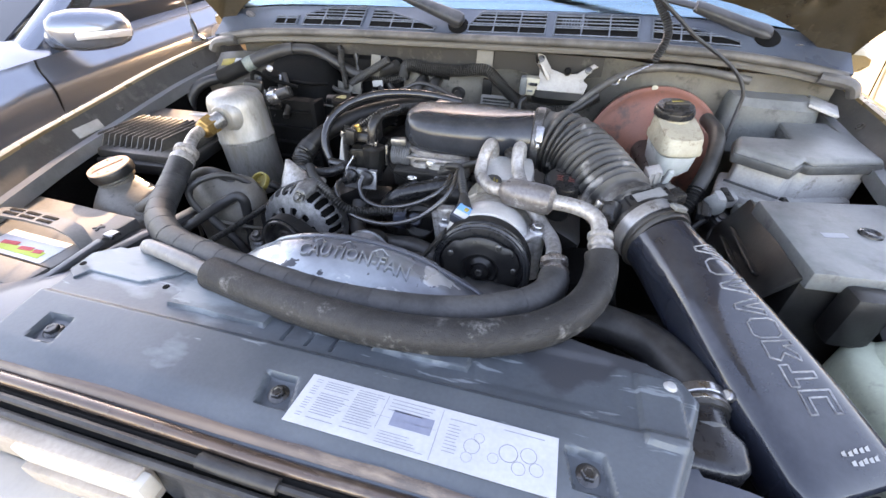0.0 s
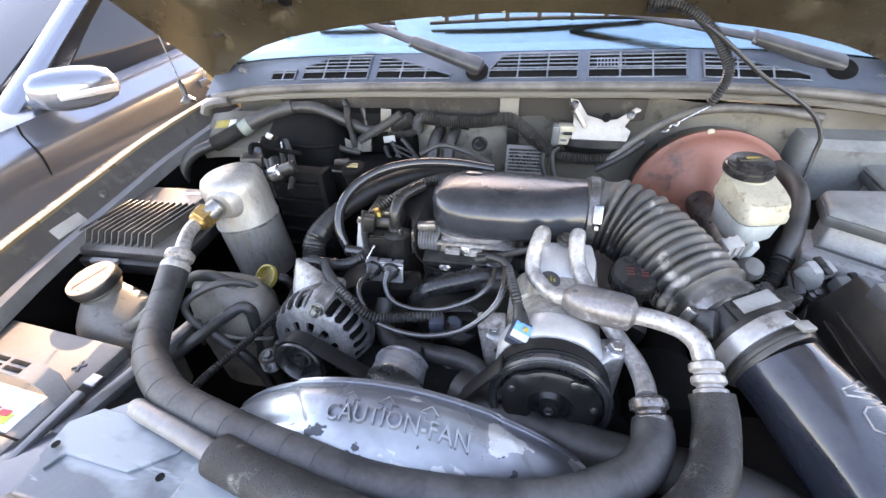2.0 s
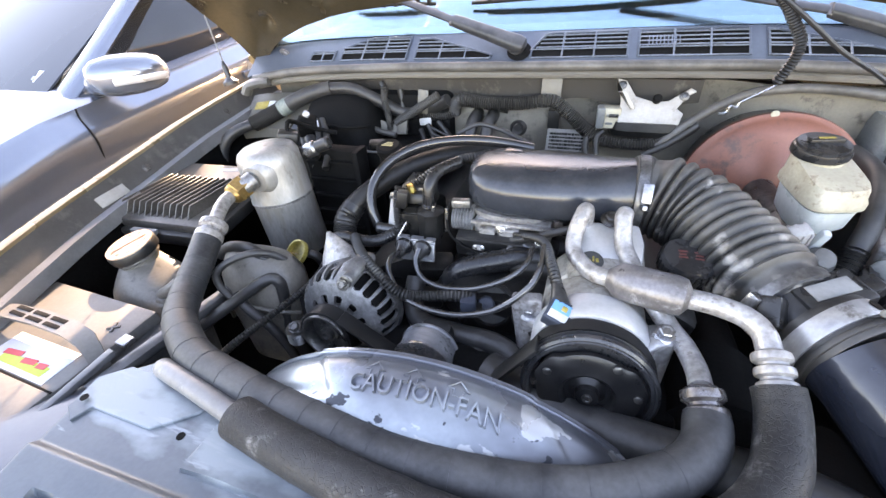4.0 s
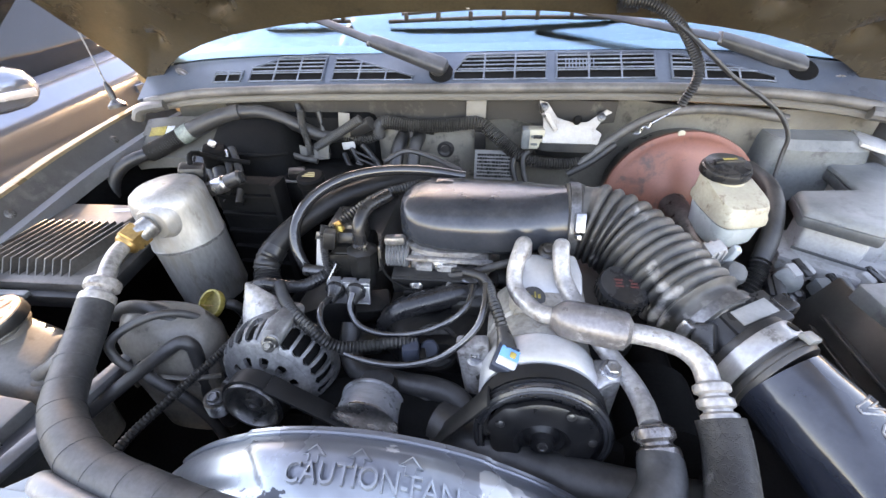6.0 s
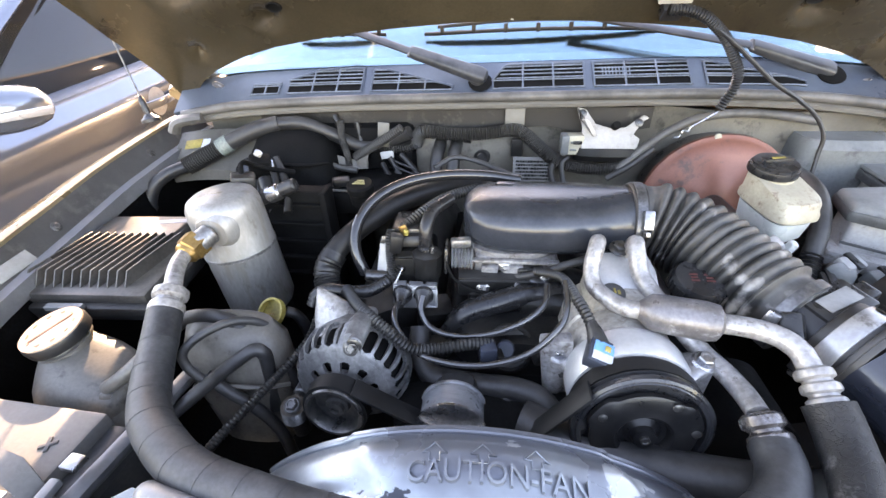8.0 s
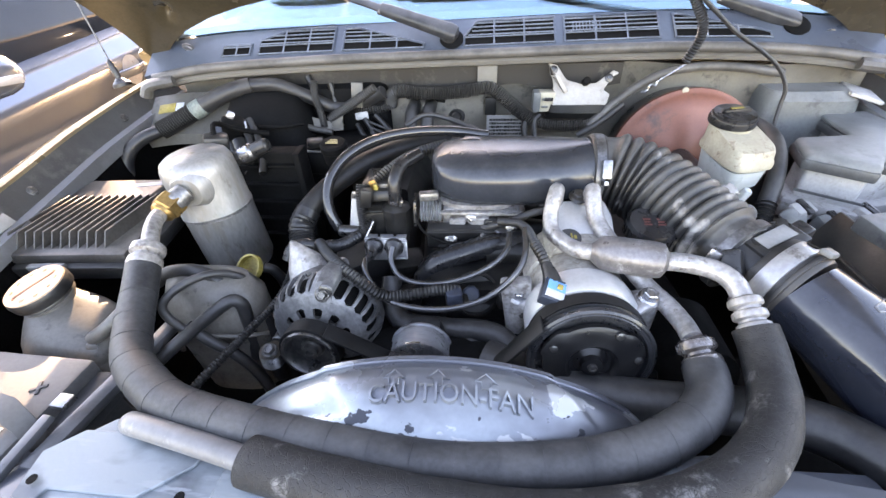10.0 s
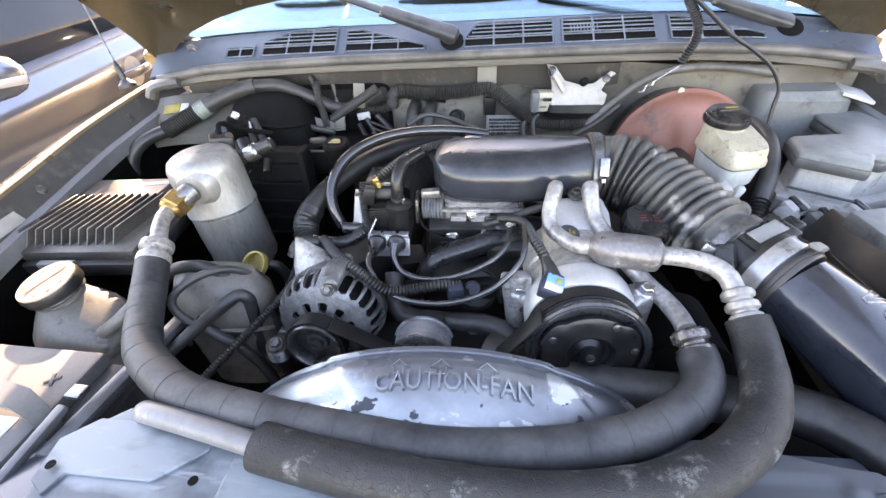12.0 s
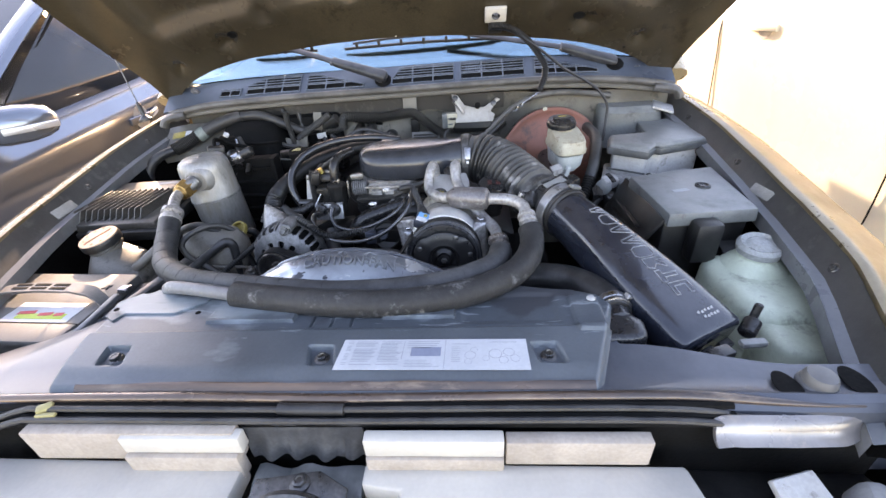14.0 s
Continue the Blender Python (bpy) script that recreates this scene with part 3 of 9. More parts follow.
def grille(x0, x1, cols, back):
    """A block of the air grille: a black sheet painting the openings' shade under a row of tall cells and thin slats;
    back(x): how deep it reaches.
    """
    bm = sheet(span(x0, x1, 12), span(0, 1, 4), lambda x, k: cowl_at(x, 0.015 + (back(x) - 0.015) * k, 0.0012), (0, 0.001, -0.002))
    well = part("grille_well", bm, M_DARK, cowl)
    for k in range(cols + 1):
        x = x0 + (x1 - x0) * k / cols
        part("grille_bar", tube([cowl_at(x, v, 0.0034) for v in span(0.013, max(0.018, back(x)), 3)], 0.0017, 6, 1), M_COWL if k in (0, cols) else M_SLAT, well)
    for v in (0.014, 0.0295, 0.0335, 0.041, 0.0485, 0.056):
        run = [x for x in span(x0, x1, 24) if back(x) >= v - 0.001]
        if len(run) > 2:
            part("grille_slat", tube([cowl_at(x, v, 0.0034) for x in run], 0.00135, 6, 1), M_SLAT, well)
    rim = [cowl_at(x, back(x) + 0.0015, 0.0022) for x in span(x0 - 0.002, x1 + 0.002, 24)]
    part("grille_rim", tube(rim, 0.0018, 6, 1), M_COWL, well)


grille(-0.500, -0.447, 2, lambda x: 0.034)
grille(-0.430, -0.287, 3, lambda x: min(0.060, 0.040 + (x + 0.43) * 0.35))
grille(-0.268, -0.117, 3, lambda x: min(0.056, 0.056 - (x + 0.24) * 0.29))
grille(-0.043, 0.118, 3, lambda x: min(0.060, 0.03 + (x + 0.043) * 1.4))
grille(0.135, 0.296, 3, lambda x: 0.060)
grille(0.322, 0.475, 3, lambda x: min(0.056, 0.056 - (x - 0.335) * 0.24))
bm = bmesh.new()
for k in range(9):
    for v in (0.036, 0.046):
        box((0.0018, 0.008, 0.0012), axes(cowl_at(0.150 + 0.0058 * k, v, 0.0042), (0, -0.55, 0.83)), 0, bm)
part("grille_mesh", bm, M_SLAT, cowl, "fine mesh behind the slats")
for px_, pv in ((-0.066, 0.028), (0.520, 0.040)):
    part("wiper_pocket", lathe([(0.021, 0.0), (0.022, 0.002), (0.017, 0.0024), (0.0001, 0.001)], axes(cowl_at(px_, pv, 0.0005), (0, -0.55, 0.83)), 24), M_DARK, cowl)

# windscreen and dashboard
def screen_point(x, v):
    bow = 0.02 * (x / 0.65) ** 2 + 0.03 * (x / 0.65) ** 4
    return Vector((x, 0.999 - bow + v * 0.86, lerp_table(CF, x) + 0.037 + v * 0.56))


bm = sheet(span(-0.64, 0.64, 24), span(0, 1.0, 10), screen_point, (0, 0.004, -0.004))
ws = part("windscreen", bm, M_GLASS, car, "clear curved windscreen reflecting the sky")
ws.visible_shadow = False
bm = sheet(span(-0.64, 0.64, 24), span(-0.012, 0.03, 2), lambda x, v: screen_point(x, v) + Vector((0, 0.012, -0.012)), (0, 0.003, -0.003))
part("screen_border", bm, M_COWL, car)
bm = sheet(span(-0.63, 0.63, 12), span(0.99, 1.75, 10), lambda x, y: Vector((x, y, 1.078 + 0.045 * step(1.05, 1.4, y) - 0.4 * step(1.55, 1.75, y))), (0, 0, -0.04))
part("dashboard", bm, M_INTERIOR, car, "dark dashboard top")
for side in (-1, 1):
    bm = tube([(side * 0.70, 1.02, 1.04), (side * 0.70, 1.25, 1.19), (side * 0.66, 1.75, 1.53)], 0.035, 10, 6, flat=0.7)
    part("windscreen_pillar", bm, M_GOLD, car)
# roof, slightly crowned
bm = sheet(span(-0.70, 0.70, 12), span(1.70, 3.6, 8), lambda x, y: Vector((x, y, 1.535 + 0.03 * (1 - (x / 0.7) ** 2))), (0, 0, -0.03))
part("roof", bm, M_GOLD, car, "gold roof")
# cabin: seats and rear wall
for sx in (-0.36, 0.36):
    bm = loft([((sx, 2.42 - 0.0 * h, 0.75 + h), (w, 0, 0), (0, 0.075, 0), 3.2) for h, w in ((0.0, 0.22), (0.2, 0.25), (0.45, 0.24), (0.53, 0.19), (0.55, 0.12), (0.57, 0.12), (0.70, 0.13), (0.74, 0.10))], seg=24)
    part("seat_back", bm, M_INTERIOR, car, "dark cloth seat back")
part("cabin_wall", box((1.40, 0.04, 0.95), pose(0, 2.80, 1.02), 0.01), M_INTERIOR, car)
part("tailgate", box((1.56, 0.06, 0.75), pose(0, 4.22, 0.68), 0.02), M_GOLD, car)
part("rear_glass", box((1.3, 0.012, 0.46), pose(0, 3.72, 1.27, 18, 0, 0), 0.003), M_GLASS_DARK, car)
part("load_floor", box((1.5, 1.5, 0.03), pose(0, 3.48, 1.02), 0.01), M_GOLD, car)
part("steering_wheel", lathe([(0.165, -0.012), (0.182, -0.012), (0.186, 0.0), (0.182, 0.012), (0.165, 0.012), (0.160, 0.0), (0.165, -0.012)], axes((0.36, 1.72, 1.10), (0, -0.85, -0.5)), 32), M_INTERIOR, car)
part("headliner", box((1.36, 0.15, 0.012), pose(0, 1.78, 1.508), 0.003), M_INTERIOR, car)
part("headliner", box((1.36, 0.50, 0.012), pose(0, 2.54, 1.508), 0.003), M_INTERIOR, car)
for side in (-1, 1):
    bm = box((0.012, 1.3, 0.46), pose(side * 0.73, 2.02, 1.27, 0, -side * 8, 0), 0.003)
    part("door_window", bm, M_GLASS_DARK, car, "dark side window of the cab")
    bm = box((0.06, 1.1, 0.72), pose(side * 0.8, 1.80, 0.67), 0.02)
    part("door", bm, M_GOLD, car)
    part("rear_quarter", box((0.06, 1.85, 0.72), pose(side * 0.8, 3.29, 0.67), 0.02), M_GOLD, car)
    part("quarter_window", box((0.012, 0.9, 0.44), pose(side * 0.73, 3.2, 1.27, 0, -side * 8, 0), 0.003), M_GLASS_DARK, car)
    bm = lathe([(0.20, -0.1), (0.34, -0.1), (0.36, -0.07), (0.36, 0.07), (0.34, 0.1), (0.20, 0.1)], axes((side * 0.73, 3.25, 0.36), (1, 0, 0)), 32)
    part("tyre", bm, M_TYRE, car)
    bm = lathe([(0.20, -0.1), (0.34, -0.1), (0.36, -0.07), (0.36, 0.07), (0.34, 0.1), (0.20, 0.1)], axes((side * 0.73, 0.45, 0.36), (1, 0, 0)), 32)
    wheel = part("tyre", bm, M_TYRE, car)
    part("rim", lathe([(0.02, -0.02), (0.19, -0.02), (0.205, 0.06)], axes((side * 0.76, 0.45, 0.36), (side, 0, 0)), 24), M_STEEL, wheel)


# wipers
M_WIPER = mat("weathered_black_arm", (0.030, 0.031, 0.034), (0.05, 0.051, 0.054), 0.4, scale=30, amount=0.15, dust=0.15, dust_col=(0.2, 0.21, 0.23), bump=0.1)


def wiper(piv, knee, tip, b0, b1, label):
    piv, knee, tip, b0, b1 = (Vector(q) for q in (piv, knee, tip, b0, b1))
    d = (knee - piv).normalized()
    side = d.cross(Vector((0, -0.55, 0.83))).normalized()
    up = side.cross(d)
    w = part("wiper", loft([(piv.lerp(knee, k), side * a, up * h, 3.4) for k, a, h in ((-0.13, 0.006, 0.004), (-0.10, 0.013, 0.009), (-0.02, 0.0155, 0.011), (0.12, 0.0145, 0.010), (0.5, 0.0125, 0.009), (0.9, 0.0115, 0.008), (1.0, 0.0105, 0.007))], seg=24), M_WIPER, car, label)
    part("arm", loft([(knee.lerp(tip, k), side * 0.008, up * 0.003, 3) for k in span(-0.06, 1, 4)], seg=12), M_WIPER, w, "flat sprung arm")
    part("pivot_cap", lathe([(0.0145, -0.012), (0.015, 0.004), (0.012, 0.009), (0.0001, 0.010)], axes(piv, up), 20), M_WIPER, w)
    part("hinge_pin", rod(knee - side * 0.013, knee + side * 0.013, 0.0035, 8), M_STEEL_DARK, w)
    bl = part("blade", tube([b0, b0.lerp(b1, 0.5) + Vector((0, 0, 0.004)), b1], 0.0035, 8, 6), M_PLASTIC_DULL, w, "rubber wiper blade")
    part("blade_frame", loft([(b0.lerp(b1, k) + Vector((0, 0, 0.010 + 0.010 * math.sin(math.pi * k))), Vector((0, 0.003, 0)), Vector((0, 0, 0.003)), 3) for k in span(0.06, 0.94, 8)], seg=10), M_PLASTIC_DULL, bl)
    for k in range(7):
        a = b0.lerp(b1, 0.08 + 0.84 * k / 6)
        part("blade_clip", box((0.008, 0.008, 0.016), pose(a.x, a.y, a.z + 0.007), 0.0015), M_PLASTIC_DULL, bl)


wiper((-0.070, 0.952, 1.090), (-0.193, 0.968, 1.127), (-0.33, 1.01, 1.165), (-0.43, 1.045, 1.142), (-0.255, 1.055, 1.146), "black wiper with a broad cranked arm")
wiper((0.512, 0.966, 1.094), (0.388, 0.974, 1.130), (0.10, 1.05, 1.176), (-0.178, 1.050, 1.146), (0.255, 1.052, 1.150), "black wiper with a broad cranked arm")

# ---- bonnet, standing open ----
HO, HD, HN = Vector((0, 1.005, 1.035)), Vector((0, -0.574, 0.819)), Vector((0, 0.819, 0.574))


def rear_s(x):
    return lerp_table([(0.0, 0.163), (0.1, 0.161), (0.2, 0.156), (0.3, 0.149), (0.37, 0.142), (0.44, 0.133), (0.51, 0.118), (0.575, 0.097), (0.62, 0.074), (0.65, 0.052), (0.675, 0.022), (0.70, 0.0)], abs(x))


def hood_at(x, s, drop=0.0):
    half = 0.69
    x *= lerp_table([(0.0, 0.945), (0.1, 0.962), (0.15, 0.982), (0.21, 1.012), (0.285, 1.055), (0.4, 1.10), (1.2, 1.14)], s)
    crown = 0.05 * (1 - (min(1.0, abs(x) / half)) ** 2)
    return HO + Vector((x, 0, 0)) + HD * s + HN * (crown - drop)


def inner_drop(x, s):
    """How far the pressed inner panel lies below the skin."""
    d = 0.012
    ax = abs(x)
    edge = s - rear_s(x)
    rim = (1 - step(0.10, 0.14, edge)) + step(0.53, 0.57, ax)
    d += 0.022 * min(1.0, rim)
    d += 0.028 * (step(0.20, 0.23, ax) - step(0.28, 0.31, ax)) * step(0.1, 0.2, edge)
    d += 0.024 * (step(0.36, 0.39, s) - step(0.45, 0.48, s))
    for hx, hs, r in ((0.56, 0.150, 0.014), (-0.58, 0.138, 0.014), (0.42, 0.19, 0.02), (-0.42, 0.19, 0.02), (0.1, 0.28, 0.02), (-0.1, 0.28, 0.02), (-0.3, 0.25, 0.014), (0.33, 0.24, 0.014)):
        q = math.hypot((x - hx) / 1.5, s - hs)
        d -= 0.016 * (1 - step(r * 0.5, r, q))
    return d


hx = span(-0.69, 0.69, 110)
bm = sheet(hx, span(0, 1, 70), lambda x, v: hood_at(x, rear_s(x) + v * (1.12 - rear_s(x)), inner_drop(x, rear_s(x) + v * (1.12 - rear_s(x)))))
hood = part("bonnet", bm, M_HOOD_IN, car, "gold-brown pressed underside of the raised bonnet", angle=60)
bm = sheet(span(-0.695, 0.695, 40), span(0, 1, 20), lambda x, v: hood_at(x, rear_s(x) - 0.004 + v * (1.13 - rear_s(x)), 0.0))
bmesh.ops.solidify(bm, geom=bm.faces[:], thickness=0.002)
part("bonnet_skin", bm, M_GOLD, hood, "gold metallic outer skin")
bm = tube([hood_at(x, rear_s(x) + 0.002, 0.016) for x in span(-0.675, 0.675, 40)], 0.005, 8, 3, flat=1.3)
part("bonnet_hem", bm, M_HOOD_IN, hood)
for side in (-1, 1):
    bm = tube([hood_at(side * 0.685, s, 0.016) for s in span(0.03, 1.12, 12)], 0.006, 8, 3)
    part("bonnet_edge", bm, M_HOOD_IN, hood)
    part("bolt", hexbolt(axes(hood_at(side * 0.60, 0.06, 0.036), -HN), 0.008, 0.006), M_STEEL, hood)
for hx_, hs_, hr_ in ((-0.58, 0.138, 0.011), (0.56, 0.150, 0.012), (-0.39, 0.209, 0.008), (0.40, 0.205, 0.008)):
    bm = lathe([(hr_ * 0.99, -0.004), (hr_ * 1.12, 0.0), (hr_, 0.0014), (hr_ * 0.9, 0.0), (0.0001, -0.001)], axes((0, 0, 0), -HN, (1, 0, 0)), 24)
    bmesh.ops.scale(bm, vec=(1.5, 1, 1), verts=bm.verts)
    bmesh.ops.translate(bm, vec=hood_at(hx_, hs_, inner_drop(hx_, hs_) + 0.0015), verts=bm.verts)
    part("pressed_hole", bm, M_DARK, hood, "dark drain hole of the inner panel")
bm = box((0.016, 0.006, 0.016), axes(hood_at(-0.02, rear_s(0) + 0.002, 0.026), HN), 0.002)
part("bump_stop", bm, M_WHITE, hood, "small pale rubber stop")

# ---- radiator support ----
M_CLIP = mat("yellowed_nylon", (0.42, 0.36, 0.16), (0.34, 0.29, 0.13), 0.45, amount=0.15)
prof = [(0.30, 0.800), (0.30, 0.880), (0.24, 0.893), (0.16, 0.899), (0.118, 0.902), (0.108, 0.906), (0.098, 0.905), (0.091, 0.899), (0.088, 0.888), (0.094, 0.876), (0.094, 0.80)]
bm = bmesh.new()
rows = []
for x in span(-0.60, 0.60, 120):
    bend = 0.045 * step(0.30, 0.58, abs(x)) - 0.03 * step(0.33, 0.6, abs(x))
    short = 0.118 * step(0.30, 0.315, x) + 0.028 * step(0.33, 0.50, x) if x > 0 else 0.12 * step(0.33, 0.55, -x)
    rows.append([Vector((x, y - short * step(0.10, 0.3, y) - bend * 0.4, z + (0.017 * step(0.2, 0.3, y) * step(0.30, 0.315, x) if z > 0.85 else 0.0))) for y, z in prof])
skin(bm, rows)
support = part("radiator_support", bm, M_COVER_DARK, car, "dark blue-grey painted radiator support panel", angle=30)
for sx, sy in ((0.464, 0.112), (0.534, 0.118), (-0.464, 0.112)):
    bm = lathe([(0.0165, 0), (0.0175, 0.0015), (0.0145, 0.002), (0.0001, 0.0015)], axes((sx, sy, 0.9025), (0, 0, 1)), 24)
    bmesh.ops.scale(bm, vec=(0.72, 1.2, 1), verts=bm.verts, space=Matrix.Translation((-sx, -sy, 0)))
    part("access_hole", bm, M_DARK, support)
bm = lathe([(0.0185, 0), (0.018, 0.002), (0.0155, 0.004), (0.015, 0.011), (0.013, 0.0145), (0.006, 0.016), (0.0001, 0.016)], axes((0.497, 0.118, 0.900), (0, 0, 1)), 20)
part("rubber_bumper", bm, M_FLANGE_DARK, support, "grey rubber bonnet bumper")
for yy, zz, r in ((0.0885, 0.9035, 0.0034), (0.0785, 0.8985, 0.0036)):
    bm = tube([(-0.46, yy - 0.012, zz - 0.03), (-0.39, yy - 0.010, zz - 0.012), (-0.345, yy - 0.001, zz - 0.001), (-0.30, yy, zz), (0.0, yy - 0.002, zz), (0.33, yy, zz - 0.002), (0.42, yy - 0.005, zz - 0.012)], r, 8, 6)
    part("release_cable", bm, M_RUBBER, support, "black bonnet release cable")
bm = tube([(-0.058, 0.0878, 0.9035), (-0.02, 0.0868, 0.9035), (0.012, 0.0866, 0.9035)], 0.0062, 10, 4)
part("cable_sleeve", bm, M_RUBBER, support)
bm = box((0.016, 0.010, 0.010), pose(-0.318, 0.089, 0.9035, 10, 0, 30), 0.003)
box((0.022, 0.005, 0.004), pose(-0.312, 0.0815, 0.9025, 0, 0, 4), 0.0015, bm)
part("cable_clip", bm, M_CLIP, support, "yellowed cable clip")
# brown that stands in for the gold bonnet mirrored in the edge
M_LIP = mat("brown_reflection_lip", (0.16, 0.105, 0.075), (0.07, 0.055, 0.05), 0.27, metal=0.45, scale=14, amount=0.12, c3=(0.19, 0.14, 0.105), stretch=(0.3, 1, 1), coat=0.4, bump=0.05)
bm = tube([(x, 0.0990 + 0.003 * math.sin(abs(x) * 6) - 0.010 * step(0.34, 0.50, x), 0.9042 - 0.001 * math.sin(9 * x) - 0.002 * step(0.36, 0.5, x)) for x in span(-0.55, 0.52, 28)], 0.0058, 14, 3, radius=lambda k, s: 0.0058 - 0.0045 * step(0.86, 1.0, k))
part("worn_lip", bm, M_LIP, support, "support panel edge in the brown of the reflected bonnet")
# black strips added to darken the shaded gap below the lip
for yy, zz, r in ((0.0930, 0.9005, 0.0050), (0.0855, 0.8950, 0.0045), (0.0815, 0.888, 0.0042)):
    part("weather_strip", tube([(x, yy, zz) for x in span(-0.52, 0.40, 12)], r, 8, 3), M_DARK, support)
bm = sheet(span(-0.56, 0.56, 20), span(0.092, 0.04, 6), lambda x, y: Vector((x, y, 0.80 + 0.01 * math.sin(40 * y))), (0, 0, -0.02))
part("grille_shelf", bm, M_PLASTIC_DULL, support)
# black sheet put over the support's front face as its shade
bm = sheet(span(-0.56, 0.56, 20), span(0.80, 0.884, 4), lambda x, z: Vector((x, 0.0865 - 0.004 * step(0.3, 0.55, abs(x)), z)), (0, 0.002, 0))
part("front_seal", bm, M_DARK, support, "black sheet painting the shade under the front edge")

# white panels of the grille header, with beige foam strips
def header_panel(poly, strips, label):
    h = thing("header_panel", (sum(p[0] for p in poly) / len(poly), 0.0, 0.835), label, "panel", group="white header panels")
    part("panel", prism(poly, 0.820, 0.848, None, 0.004), M_WHITE, h)
    for x0, x1, y, zb, zt, m in strips:
        part("foam_strip", box((x1 - x0, 0.014, zt - zb), pose((x0 + x1) / 2, y, (zb + zt) / 2 + 0.014), 0.002), m, h, "beige foam strip" if m is M_BEIGE else "white foam strip")


header_panel([(-0.40, -0.3), (-0.115, -0.3), (-0.10, 0.064), (-0.39, 0.068)],
             [(-0.332, -0.10, 0.0705, 0.838, 0.882, M_BEIGE), (-0.220, -0.092, 0.0655, 0.857, 0.880, M_WHITE), (-0.220, -0.098, 0.0605, 0.820, 0.8565, M_BEIGE)],
             "white plastic header panel with beige foam along it")
header_panel([(0.075, -0.3), (0.42, -0.3), (0.355, 0.062), (0.03, 0.064), (0.03, 0.04), (0.07, 0.035)],
             [(0.034, 0.174, 0.0655, 0.852, 0.877, M_WHITE), (0.034, 0.174, 0.0625, 0.832, 0.8515, M_BEIGE), (0.176, 0.318, 0.0675, 0.836, 0.872, M_BEIGE)],
             "white plastic header panel with foam strips on top")
# latch between them
M_FLAP = mat("dusty_rubber_flap", (0.045, 0.046, 0.05), (0.085, 0.086, 0.09), 0.5, scale=30, amount=0.25, dust=0.2, bump=0.3)
latch = thing("bonnet_latch", (-0.035, 0.03, 0.80), "rusty bonnet latch on a grey bracket", "latch")
part("bracket", sheet(span(-0.095, 0.025, 14), span(-0.05, 0.075, 12), lambda x, y: Vector((x, y, 0.822 + 0.012 * noise.noise(Vector((x * 40, y * 40, 0))))), (0, 0, -0.02)), M_GREYLID, latch)
part("claw", tube([(-0.07, 0.012, 0.835), (-0.04, 0.02, 0.85), (-0.01, 0.012, 0.842), (0.0, -0.005, 0.835)], 0.006, 8, 5), M_STEEL_DARK, latch, "rusty steel claw")
part("latch_plate", prism([(-0.055, -0.03), (0.045, -0.026), (0.05, 0.012), (0.02, 0.03), (-0.045, 0.026)], 0, 0.004, pose(-0.03, 0.02, 0.846, 14, 0, 4), 0.0015), M_STEEL_DARK, latch)
for lx, ly in ((-0.065, 0.01), (0.0, 0.005), (-0.03, 0.038)):
    part("bolt", hexbolt(pose(lx, ly, 0.850 + 0.25 * (ly - 0.02)), 0.007, 0.007), M_BRASS if lx == 0.0 else M_STEEL_DARK, latch)
bm = sheet(span(-0.098, 0.030, 60), span(0, 1, 8), lambda x, v: Vector((x, 0.078 - 0.004 * v + 0.004 * math.sin(x * 210 + 2 * v) * v, 0.889 - 0.05 * v + 0.002 * math.sin(x * 90))), (0, 0.003, 0))
part("rubber_flap", bm, M_FLAP, latch, "wrinkled grey rubber flap")
part("hook_plate", prism([(-0.022, -0.012), (0.016, -0.016), (0.024, 0.004), (0.006, 0.014), (-0.016, 0.012)], 0, 0.003, pose(-0.045, -0.004, 0.852, 30, 8, 12), 0.001), M_STEEL_DARK, latch)
part("guide", tube([(-0.09, -0.02, 0.84), (-0.07, 0.016, 0.852), (-0.035, 0.024, 0.858), (0.0, 0.016, 0.85), (0.02, -0.015, 0.84)], 0.005, 8, 6), M_STEEL_DARK, latch)
part("spring", corrugated([(-0.06, 0.0, 0.838), (-0.02, 0.004, 0.84), (0.015, 0.0, 0.838)], 0.006, 0.005, 0.3, 8), M_STEEL_DARK, latch)
# lamp housings at the corners, lit pale
M_LIPWHITE = mat("pale_painted_lip", (0.26, 0.243, 0.235), (0.19, 0.177, 0.172), 0.3, metal=0.3, scale=12, amount=0.06, c3=(0.30, 0.26, 0.23), bump=0.03, coat=0.3)
